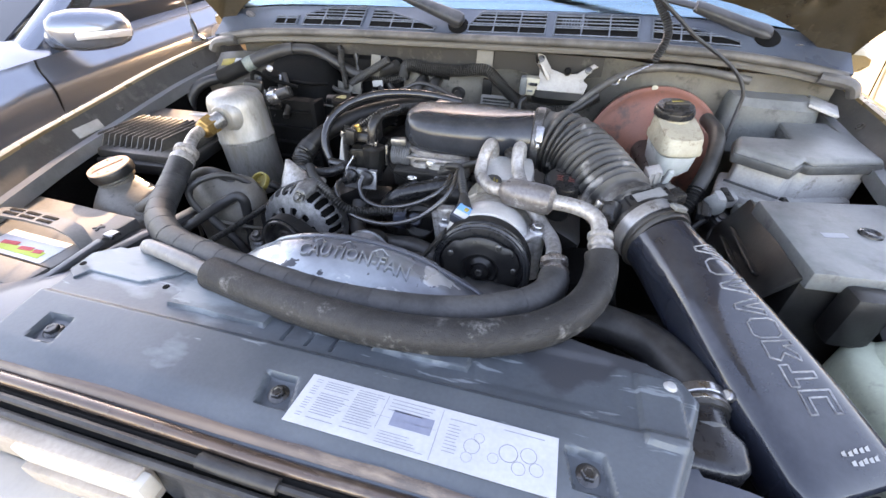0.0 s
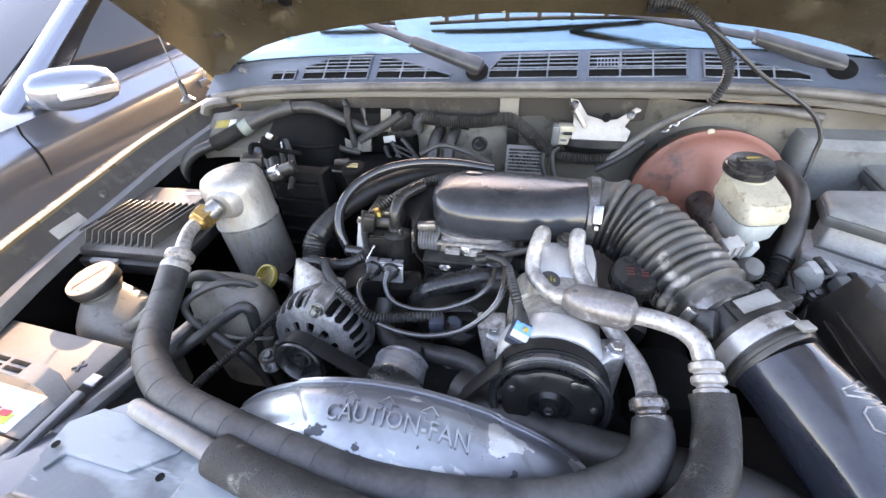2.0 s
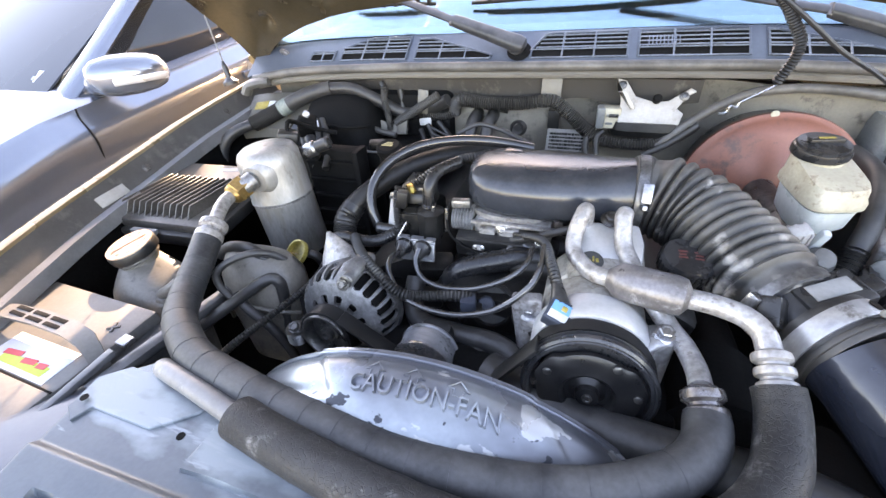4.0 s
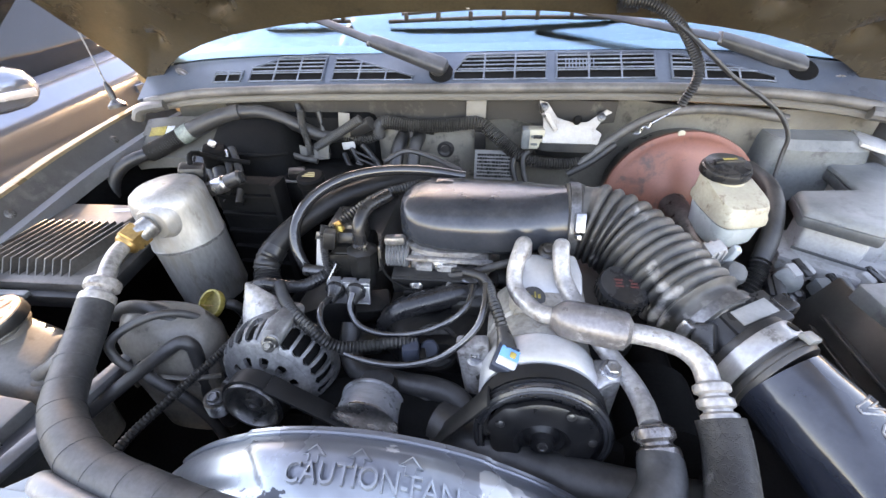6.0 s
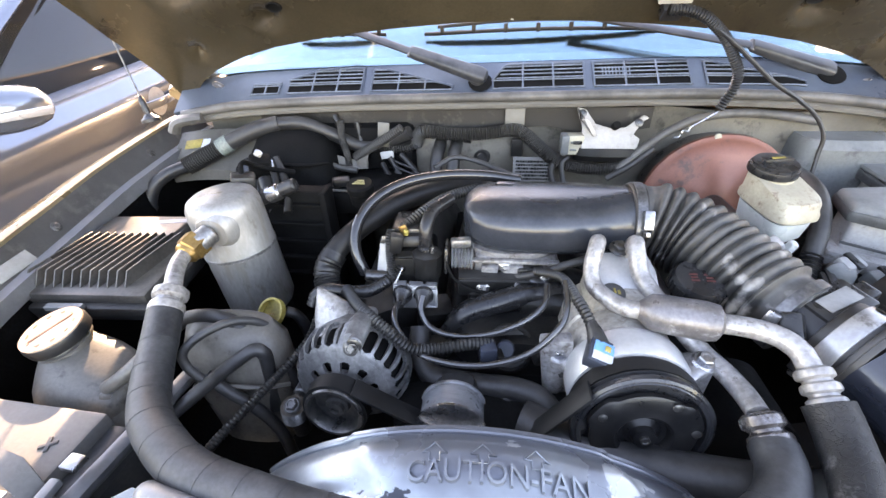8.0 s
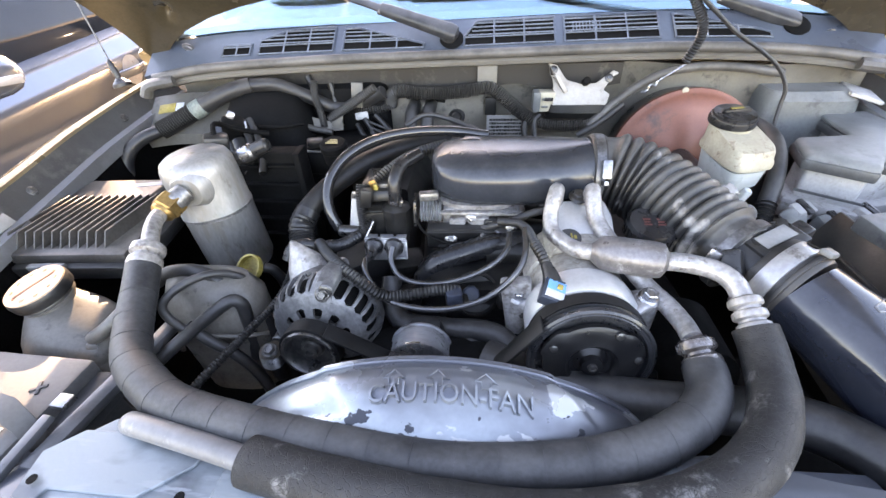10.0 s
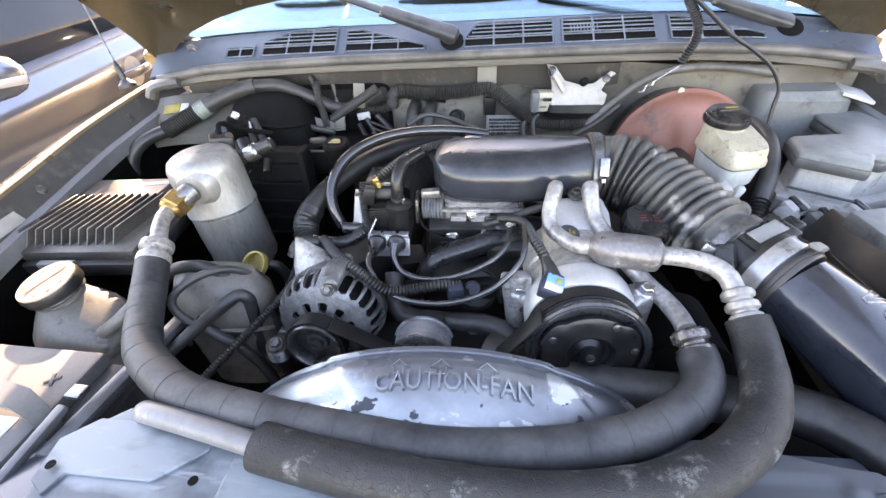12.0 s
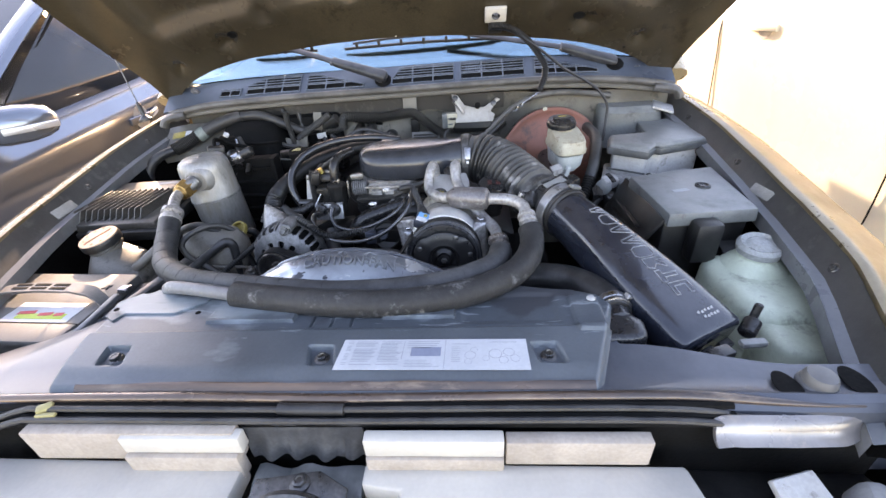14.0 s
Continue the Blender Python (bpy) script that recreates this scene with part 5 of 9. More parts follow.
bm = sheet(SX, span(0.25, 0.352, 44), lambda x, y: Vector((x, y, shroud_z(x, y))))
part("shell", bm, M_SHROUD, shroud, angle=30)
bm = sheet(SX, [0, 0.3, 0.6, 1], lambda x, v: Vector((x, 0.3535 + 0.004 * math.sin(math.pi * v), shroud_z(x, 0.352) + 0.003 - 0.06 * v)), (0, 0.003, 0))
part("rim", bm, M_SHROUD, shroud, angle=50)
bm = tube([(x, 0.352, shroud_z(x, 0.352) + 0.0015) for x in span(-0.245, 0.16, 40)], 0.0022, 8, 2)
part("bead", bm, M_SHROUD, shroud)
for bx in (-0.18, -0.07, -0.025, 0.02, 0.05):
    bm = box((0.012, 0.01, 0.008), pose(bx, 0.281, shroud_z(bx, 0.281) + 0.001), 0.003)
    part("moulded_lug", bm, M_PLASTIC, shroud)


def on_shroud(u, v, w, x0, y0):
    x, y = x0 + u, y0 + v
    return Vector((x, y, shroud_z(x, y) + max(0.0, w) + 0.0002))


def caution(u, v, w):
    return on_shroud(u, v + 0.04 * u - 0.35 * u * u, w, -0.1005, 0.3095)


part("lettering", writing("CAUTION-FAN", 0.0202, 0.0042, caution), M_SHROUD, shroud, "moulded letters on the worn plastic")
bm = bmesh.new()
ARROW = ((-0.0095, 0.0), (0.0, 0.0085), (0.0095, 0.0), (0.004, 0.0), (0.004, -0.0055), (-0.004, -0.0055), (-0.004, 0.0), (-0.0095, 0.0))
for ax in (-0.080, -0.043, -0.003):
    tube([on_shroud(u - 0.06 * v, v - 0.05 * u, 0.0006, ax, 0.3295) for u, v in ARROW], 0.0009, 6, 0, bm=bm)
part("moulded_arrow", bm, M_SHROUD, shroud)

# ---- refrigerant hoses ----
def sleeve_bumps(r, amp, seed):
    return lambda k, s: r * (1 + amp * noise.noise(Vector((s * 60, seed, 0))) + amp * 0.6 * noise.noise(Vector((s * 220, seed, 3))))


HA = [(0.194, 0.374, 0.911), (0.190, 0.352, 0.910), (0.175, 0.329, 0.910), (0.148, 0.309, 0.911), (0.107, 0.290, 0.911), (0.045, 0.277, 0.911),
      (-0.042, 0.2725, 0.911), (-0.137, 0.283, 0.912), (-0.212, 0.295, 0.913), (-0.275, 0.310, 0.913), (-0.322, 0.336, 0.912), (-0.352, 0.362, 0.910),
      (-0.376, 0.40, 0.912), (-0.392, 0.438, 0.920), (-0.404, 0.470, 0.931)]
ha = thing("refrigerant_hose", (0, 0.275, 0.895), "grey wrapped refrigerant hose with crimped aluminium ends", "hose")
part("sleeve", tube(HA, 0.0185, 20, 10, sleeve_bumps(0.0183, 0.01, 1)), M_SLEEVE, ha)
spA = even(spline(HA, 12), 0.033)
for a, b, c in zip(spA[1:], spA[2:], spA[3:-1]):
    part("wrap_edge", tube([b, b + (c - b).normalized() * 0.0012], 0.01875, 20, 0), M_SLEEVE, ha)


def crimp(a, b, r, parent, bands=3, metal=None):
    """A crimped ferrule between a and b."""
    a, b = Vector(a), Vector(b)
    h = (b - a).length
    prof = [(r * 0.7, 0), (r * 0.95, h * 0.04)]
    for k in range(bands):
        c = (k + 0.5) / bands
        prof += [(r * 0.82, h * (c - 0.42 / bands)), (r * 1.08, h * (c - 0.25 / bands)), (r * 1.1, h * c), (r * 1.06, h * (c + 0.25 / bands)), (r * 0.82, h * (c + 0.42 / bands))]
    prof += [(r * 0.8, h * 0.98), (r * 0.6, h)]
    return part("crimp_fitting", lathe(prof, axes(a, b - a), 20), metal or M_ALU_WHITE, parent, "crimped aluminium fitting")


M_CRIMP = mat("grimy_steel_ferrule", (0.30, 0.285, 0.28), (0.10, 0.085, 0.078), 0.28, metal=0.7, scale=60, amount=0.2, c3=(0.06, 0.045, 0.04))
crimp((0.195, 0.371, 0.910), (0.190, 0.398, 0.922), 0.0158, ha, 2, M_CRIMP)
crimp((-0.403, 0.467, 0.930), (-0.409, 0.499, 0.944), 0.0172, ha, 2)
part("pipe", tube([(0.124, 0.580, 0.940), (0.124, 0.578, 0.968), (0.123, 0.570, 0.982), (0.122, 0.558, 0.977), (0.127, 0.537, 0.957), (0.149, 0.497, 0.938), (0.172, 0.467, 0.921), (0.185, 0.444, 0.918), (0.190, 0.418, 0.920), (0.190, 0.397, 0.922)],
                  0.0096, 14), M_ALU_WHITE, ha, "bare aluminium pipe")
part("pipe", tube([(-0.409, 0.498, 0.943), (-0.418, 0.518, 0.948), (-0.426, 0.538, 0.950), (-0.430, 0.555, 0.950), (-0.428, 0.570, 0.952)], 0.0098, 14), M_ALU_WHITE, ha, "bare aluminium pipe")

M_DULLPIPE = mat("dull_grey_pipe", (0.22, 0.218, 0.222), (0.16, 0.157, 0.158), 0.45, metal=0.3, scale=18, amount=0.06, c3=(0.30, 0.295, 0.29), bump=0.05)
HB = [(-0.182, 0.2635, 0.920), (-0.122, 0.252, 0.920), (-0.038, 0.240, 0.920), (0.04, 0.237, 0.920), (0.118, 0.249, 0.920), (0.174, 0.273, 0.920),
      (0.210, 0.303, 0.920), (0.231, 0.336, 0.920), (0.241, 0.366, 0.921), (0.244, 0.388, 0.927), (0.2425, 0.402, 0.934)]
hb = thing("refrigerant_hose", (0, 0.24, 0.90), "refrigerant hose in a cracked black foam sleeve", "hose")
part("foam_sleeve", tube(HB, 0.0188, 22, 10, sleeve_bumps(0.0188, 0.025, 5)), M_FOAM, hb)
part("pipe", tube([(-0.311, 0.305, 0.872), (-0.310, 0.300, 0.892), (-0.304, 0.294, 0.907), (-0.291, 0.288, 0.9165), (-0.24, 0.2765, 0.919), (-0.175, 0.262, 0.919)], 0.0096, 16), M_DULLPIPE, hb,
     "bare aluminium pipe with ink marks")
crimp((0.243, 0.397, 0.932), (0.239, 0.429, 0.948), 0.0135, hb, 3)
part("pipe", tube([(0.239, 0.428, 0.947), (0.2355, 0.444, 0.9535), (0.223, 0.458, 0.9565), (0.20, 0.467, 0.957), (0.178, 0.4715, 0.956)], 0.0098, 14), M_ALU_WHITE, hb, "bare aluminium pipe")
M_MUFFLER = mat("scratched_dark_aluminium", (0.24, 0.225, 0.225), (0.13, 0.122, 0.122), 0.36, metal=0.5, scale=22, c3=(0.34, 0.33, 0.33), amount=0.22, sharp=0.12, bump=0.2)
muf = axes((0.113, 0.4865, 0.9545), (0.182 - 0.113, 0.4715 - 0.4865, 0.001))
part("muffler", lathe([(0.009, -0.004), (0.0125, 0.0), (0.0185, 0.007), (0.0195, 0.02), (0.0195, 0.058), (0.018, 0.066), (0.0105, 0.071)], muf, 22), M_MUFFLER, hb, "fat aluminium pulsation muffler")
part("pipe", tube([(0.083, 0.580, 0.940), (0.083, 0.578, 0.968), (0.081, 0.569, 0.983), (0.077, 0.557, 0.979), (0.073, 0.546, 0.964), (0.074, 0.530, 0.951), (0.085, 0.510, 0.949), (0.098, 0.494, 0.951), (0.116, 0.486, 0.9545)],
                  0.0092, 14), M_ALU_WHITE, hb, "bare aluminium pipe")


# ---- engine ----
M_GRIME = mat("oily_casting", (0.010, 0.010, 0.010), (0.022, 0.021, 0.02), 0.38, metal=0.2, scale=30, amount=0.3, bump=0.5)
engine = thing("engine", (0, 0.65, 0.45), "dark grimy six-cylinder engine block", "engine")
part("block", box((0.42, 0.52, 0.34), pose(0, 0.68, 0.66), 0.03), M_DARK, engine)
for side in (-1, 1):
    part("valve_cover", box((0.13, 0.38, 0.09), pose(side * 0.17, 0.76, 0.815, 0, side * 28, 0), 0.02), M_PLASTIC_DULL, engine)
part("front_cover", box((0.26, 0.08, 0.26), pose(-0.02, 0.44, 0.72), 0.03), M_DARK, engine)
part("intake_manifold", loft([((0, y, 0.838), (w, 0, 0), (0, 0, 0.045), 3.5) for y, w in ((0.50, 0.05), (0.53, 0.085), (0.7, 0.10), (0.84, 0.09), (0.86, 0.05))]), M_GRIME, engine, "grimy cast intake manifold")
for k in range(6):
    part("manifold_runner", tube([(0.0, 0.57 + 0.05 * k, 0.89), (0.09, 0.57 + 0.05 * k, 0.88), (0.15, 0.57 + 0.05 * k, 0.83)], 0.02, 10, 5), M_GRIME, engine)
# black floor added to keep sunlit ground out of the gaps
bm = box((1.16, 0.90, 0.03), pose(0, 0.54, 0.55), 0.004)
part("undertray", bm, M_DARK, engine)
for side in (-1, 1):
    part("exhaust_manifold", tube([(side * 0.22, 0.50, 0.74), (side * 0.28, 0.55, 0.73), (side * 0.29, 0.70, 0.72), (side * 0.27, 0.85, 0.68)], 0.035, 12, 5), M_DARK, engine, "black exhaust manifold")
part("steering_box", box((0.12, 0.2, 0.16), pose(0.36, 0.42, 0.68, 0, 0, 12), 0.02), M_DARK, engine)
part("power_pump", lathe([(0.03, -0.06), (0.055, -0.055), (0.055, 0.03), (0.02, 0.035)], axes((0.24, 0.47, 0.80), (0, -1, 0)), 24), M_DARK, engine)
eng_misc = [((-0.10, 0.52, 0.85), (0.03, 0.02, 0.03)), ((0.03, 0.51, 0.865), (0.04, 0.03, 0.02)), ((-0.115, 0.585, 0.852), (0.05, 0.04, 0.025))]
for (x, y, z), sz in eng_misc:
    part("boss", box(sz, pose(x, y, z, 8, 5, 20), 0.005), M_GRIME, engine)

M_LEAD0 = mat("shiny_black_rubber", (0.012, 0.012, 0.013), (0.018, 0.018, 0.019), 0.26, amount=0.15, bump=0.08)
# coolant pipe sweeping behind the letters
h = thing("coolant_hose", (-0.03, 0.44, 0.87), "black moulded coolant hose below the wires", "hose")
part("hose", tube([(-0.124, 0.530, 0.872), (-0.122, 0.506, 0.852), (-0.104, 0.484, 0.838), (-0.05, 0.468, 0.846), (-0.01, 0.460, 0.853), (0.018, 0.452, 0.850), (0.033, 0.438, 0.835), (0.034, 0.425, 0.800)], 0.0135, 16), M_RUBBER, h)
part("branch", tube([(-0.020, 0.460, 0.848), (-0.016, 0.454, 0.842), (-0.026, 0.442, 0.822), (-0.045, 0.436, 0.79)], 0.0115, 14), M_RUBBER, h)
h = thing("coolant_hose", (0.0, 0.50, 0.9), "black bent coolant hose under the throttle body", "hose")
part("hose", tube([(-0.090, 0.545, 0.80), (-0.090, 0.545, 0.835), (-0.082, 0.548, 0.862), (-0.062, 0.553, 0.882), (-0.025, 0.561, 0.894), (0.012, 0.570, 0.901), (0.05, 0.58, 0.897)], 0.0155, 16), M_LEAD0, h)

# water pump pulley and belt
M_IDLER = mat("polished_idler_steel", (0.36, 0.37, 0.39), (0.25, 0.256, 0.27), 0.34, metal=0.45, scale=30, amount=0.2, c3=(0.07, 0.068, 0.066), stretch=(0.3, 1, 1))
wp = thing("water_pump_pulley", (-0.077, 0.42, 0.86), "bright-rimmed black water pump pulley", "pulley")
WPM = axes((-0.076, 0.414, 0.846), (0, -1, 0.12))
wpp = [(0.012, -0.030), (0.0335, -0.0295), (0.0362, -0.0285), (0.0362, -0.0262), (0.0345, -0.025), (0.0342, -0.012), (0.0345, 0.001), (0.0362, 0.0025), (0.0366, 0.0060), (0.0345, 0.0075), (0.0315, 0.006), (0.031, -0.004), (0.014, -0.006), (0.013, 0.004), (0.001, 0.005)]
part("pulley", lathe(wpp, WPM, 44), M_IDLER, wp, "smooth polished steel pulley")
part("rim_ring", lathe([(0.0355, 0.0030), (0.0370, 0.0038), (0.0370, 0.0062), (0.0348, 0.0078)], WPM, 44), M_STEEL, wp, "bright rim")
part("bearing_housing", loft([((-0.074, 0.456, 0.825), (0.028, 0, 0), (0, 0.014, 0.004), 2.8), ((-0.073, 0.457, 0.852), (0.025, 0, 0), (0, 0.013, 0.004), 2.6), ((-0.072, 0.458, 0.864), (0.018, 0, 0), (0, 0.010, 0.003), 2.4)], seg=24), M_GRIME, wp, "dark cast housing")
part("bolt", hexbolt(axes((-0.084, 0.4415, 0.862), (-0.1, -0.8, 0.6)), 0.0062, 0.007), M_STEEL, wp)
M_BELT = mat("ribbed_belt_rubber", (0.007, 0.007, 0.0075), (0.013, 0.013, 0.013), 0.5, scale=30, amount=0.15, bump=0.1, ior=1.35)
belt = thing("drive_belt", (0.0, 0.405, 0.84), "black ribbed serpentine drive belt", "belt")
for a, b in (((-0.176, 0.418, 0.892), (-0.09, 0.412, 0.842)), ((-0.012, 0.405, 0.826), (0.052, 0.407, 0.926)), ((-0.10, 0.405, 0.80), (0.02, 0.405, 0.80)), ((-0.205, 0.418, 0.828), (-0.10, 0.41, 0.70))):
    a, b = Vector(a), Vector(b)
    mid = (a + b) / 2
    part("belt_run", box((0.0035, 0.022, (b - a).length), axes(mid, b - a, (1, 0, 0)), 0.001), M_BELT, belt)


def belt_arc(m, r, a0, a1, h0, h1):
    """The stretch of belt lying on a pulley of matrix m, from angle a0 to a1."""
    rings = []
    for a in span(radians(a0), radians(a1), 20):
        rings.append([m @ Vector((q * math.cos(a), q * math.sin(a), h)) for q, h in ((r, h0), (r + 0.0042, h0), (r + 0.0042, h1), (r, h1))])
    bm = bmesh.new()
    skin(bm, rings)
    bmesh.ops.recalc_face_normals(bm, faces=bm.faces)
    return bm


# ---- compressor ----
M_CLUTCH = mat("satin_black_clutch", (0.010, 0.010, 0.011), (0.022, 0.021, 0.021), 0.36, metal=0.2, scale=30, amount=0.2, bump=0.1)
comp = thing("compressor", (0.105, 0.46, 0.80), "air-conditioning compressor with a black clutch pulley", "compressor")
CM = axes((0.103, 0.392, 0.887), (0, -1, 0.05))
def cy(y):
    return 0.392 - y
M_BRIGHT = mat("clean_aluminium", (0.68, 0.68, 0.68), (0.55, 0.55, 0.545), 0.36, metal=0.5, scale=14, amount=0.06, bump=0.06)
M_COMP = mat("tan_compressor_casting", (0.54, 0.515, 0.465), (0.42, 0.39, 0.34), 0.45, metal=0.3, scale=36, fine=170, amount=0.26, bump=0.25, c3=(0.28, 0.25, 0.21))
part("body", lathe([(0.03, cy(0.575)), (0.052, cy(0.572)), (0.0565, cy(0.565)), (0.0565, cy(0.515)), (0.054, cy(0.512)), (0.054, cy(0.508)), (0.057, cy(0.505)), (0.057, cy(0.475)), (0.05, cy(0.470))], CM, 40), M_COMP, comp, "tan aluminium compressor body")
part("front_housing", lathe([(0.05, cy(0.474)), (0.060, cy(0.470)), (0.0615, cy(0.463)), (0.0615, cy(0.442)), (0.059, cy(0.436)), (0.05, cy(0.434)), (0.02, cy(0.434))], CM, 40), M_BRIGHT, comp, "bright aluminium front housing")
pul = [(0.03, cy(0.432)), (0.060, cy(0.432)), (0.0625, cy(0.431)), (0.0625, cy(0.4295)), (0.0585, cy(0.4285)), (0.0585, cy(0.4135)), (0.0625, cy(0.4120)), (0.0632, cy(0.4105)), (0.0600, cy(0.4095)), (0.0598, cy(0.4080)), (0.0628, cy(0.4068)), (0.0638, cy(0.4045)),
       (0.0640, cy(0.400)), (0.0615, cy(0.3985)), (0.0595, cy(0.3995)), (0.0585, cy(0.3985)), (0.0555, cy(0.3985)), (0.0545, cy(0.404)), (0.03, cy(0.404))]
PM = axes((0.103, 0.390, 0.885), (0, -1, 0.13))
pulley = part("pulley", lathe(pul, PM, 48), M_PULLEY, comp, "black ribbed clutch pulley")
part("belt_run", belt_arc(PM, 0.0592, -40, 230, cy(0.4285), cy(0.4135)), M_BELT, belt)
n_ = 72
lobed = []
for r, h in ((0.049, cy(0.402)), (0.0515, cy(0.400)), (0.0512, cy(0.3955)), (0.047, cy(0.3935)), (0.034, cy(0.3928)), (0.0262, cy(0.3918)), (0.0235, cy(0.3940)), (0.0215, cy(0.399)), (0.017, cy(0.4000)), (0.0115, cy(0.3965)), (0.0105, cy(0.391)), (0.0001, cy(0.391))):
    ring = []
    for k in range(n_):
        u = 2 * math.pi * k / n_
        near_ = max(math.cos(u - radians(30 + 120 * q)) for q in range(3))
        grow_ = 0.93 + 0.09 * step(0.90, 0.97, near_) if r > 0.04 else 1.0
        ring.append(PM @ Vector((r * grow_ * math.cos(u), r * grow_ * math.sin(u), h)))
    lobed.append(ring)
bm = bmesh.new()
skin(bm, lobed)
bmesh.ops.recalc_face_normals(bm, faces=bm.faces)
part("clutch_plate", bm, M_CLUTCH, pulley, "black lobed clutch plate")
part("hub_nut", hexbolt(PM @ pose(0, 0, cy(0.393)), 0.005, 0.005), M_STEEL_DARK, pulley)
for t in (radians(152), radians(62), radians(12), radians(270)):
    part("rivet", lathe([(0.0042, 0), (0.0042, 0.0015), (0.0025, 0.0025), (0.0001, 0.0025)], PM @ pose(0.0445 * math.cos(t), 0.0445 * math.sin(t), cy(0.3935)), 12), M_STEEL_DARK, pulley)
for (bx, by, bz), (fx, fz) in (((0.036, 0.476, 0.896), (0.056, 0.880)), ((0.167, 0.452, 0.922), (0.148, 0.905))):
    ear = part("mounting_ear", loft([((fx, by, fz), (0.004, 0, 0.012), (0, 0.02, 0), 3), (((bx + fx) / 2, by, (bz + fz) / 2), (0.003, 0, 0.010), (0, 0.016, 0), 3), ((bx, by, bz - 0.006), (0.004, 0, 0.008), (0, 0.012, 0), 2.5), ((bx + (bx - fx) * 0.5, by, bz - 0.008), (0.002, 0, 0.004), (0, 0.006, 0), 2.5)], seg=16), M_ALU_WHITE, comp)
    part("bolt", hexbolt(axes((bx, by, bz), (0, -0.25, 1)), 0.0075, 0.011), M_STEEL, ear)
    part("bolt_boss", rod((bx, by, bz - 0.08), (bx, by, bz), 0.0115, 14), M_ALU_WHITE, ear)
part("side_bracket", box((0.035, 0.016, 0.10), pose(0.038, 0.478, 0.87, 0, -8, 0), 0.004), M_ALU_WHITE, comp)
man = part("manifold_block", prism([(-0.034, -0.028), (0.034, -0.028), (0.038, 0.0), (0.034, 0.028), (-0.034, 0.028), (-0.038, 0.0)], 0.0, 0.028, pose(0.111, 0.563, 0.928, 16, 0, 4), 0.005), M_BRIGHT, comp, "bolted aluminium manifold block")
part("bolt", hexbolt(pose(0.111, 0.582, 0.966, 16, 0, 4), 0.008, 0.008), M_STEEL_DARK, man)
part("saddle", loft([((0.111, 0.545 + d, 0.925), (0.042 - 0.004 * abs(k), 0, 0), (0, 0, 0.022), 3) for k, d in ((-1, -0.035), (0, -0.02), (0, 0.02), (-1, 0.03))], seg=20), M_COMP, comp)
om_ = axes((0.0935, 0.520, 0.9485), (0.0, -0.35, 1), (1, 0.1, 0))
mk = part("paint_spot", lathe([(0.0125, -0.006), (0.013, 0.0), (0.011, 0.001), (0.0001, 0.0012)], om_, 24), M_BATT_DARK, comp, "dark oval pad with yellow marks")
bm = bmesh.new()
for dx, dy, w_, h_ in ((-0.006, 0.002, 0.002, 0.008), (-0.002, 0.0, 0.003, 0.002), (0.002, 0.002, 0.002, 0.007), (0.006, 0.0, 0.003, 0.005), (0.0, -0.005, 0.006, 0.0016)):
    box((w_, h_, 0.0006), om_ @ pose(dx, dy, 0.0014), 0, bm)
part("yellow_marks", bm, M_YELLOW, mk)
# clutch connector and its lead
con = thing("clutch_connector", (0.067, 0.455, 0.915), "grey plug with a pale blue face on the compressor", "connector")
cmx = axes((0.067, 0.445, 0.931), (0.15, -0.35, 0.9), (1, -0.35, 0))
part("socket", box((0.026, 0.026, 0.018), cmx, 0.002), M_CONN, con)
part("face", box((0.019, 0.018, 0.0025), cmx @ pose(0, 0, 0.0095), 0.0005), M_BLUE, con, "pale blue connector face")
part("white_seat", box((0.019, 0.008, 0.003), cmx @ pose(0, -0.006, 0.0097), 0.0005), M_LABEL, con)
part("seal_dot", box((0.006, 0.006, 0.002), cmx @ pose(0.003, 0.003, 0.0115), 0.0015), M_YELLOW, con, "yellow seal")
part("boot", tube([(0.0665, 0.455, 0.936), (0.0645, 0.464, 0.942), (0.061, 0.474, 0.946)], 0.010, 16, 6, radius=lambda k, s: 0.0105 - 0.005 * k), M_PLASTIC, con)
part("boot_neck", corrugated([(0.062, 0.472, 0.945), (0.057, 0.486, 0.950), (0.051, 0.503, 0.953)], 0.0058, 0.0045, 0.12), M_PLASTIC_DULL, con)
part("lead", corrugated([(0.051, 0.503, 0.953), (0.046, 0.522, 0.955), (0.038, 0.54, 0.953), (0.026, 0.555, 0.946), (0.015, 0.565, 0.94)], 0.0048, 0.0034), M_PLASTIC_DULL, con)

# ---- alternator ----
alt = thing("alternator", (-0.19, 0.46, 0.80), "grey finned alternator with a black pulley", "alternator")
AM = axes((-0.198, 0.420, 0.8605), (-0.05, -1, 0.11))
part("core", lathe([(0.03, -0.082), (0.052, -0.080), (0.058, -0.06), (0.058, -0.03), (0.05, -0.026)], AM, 32), M_DARK, alt)
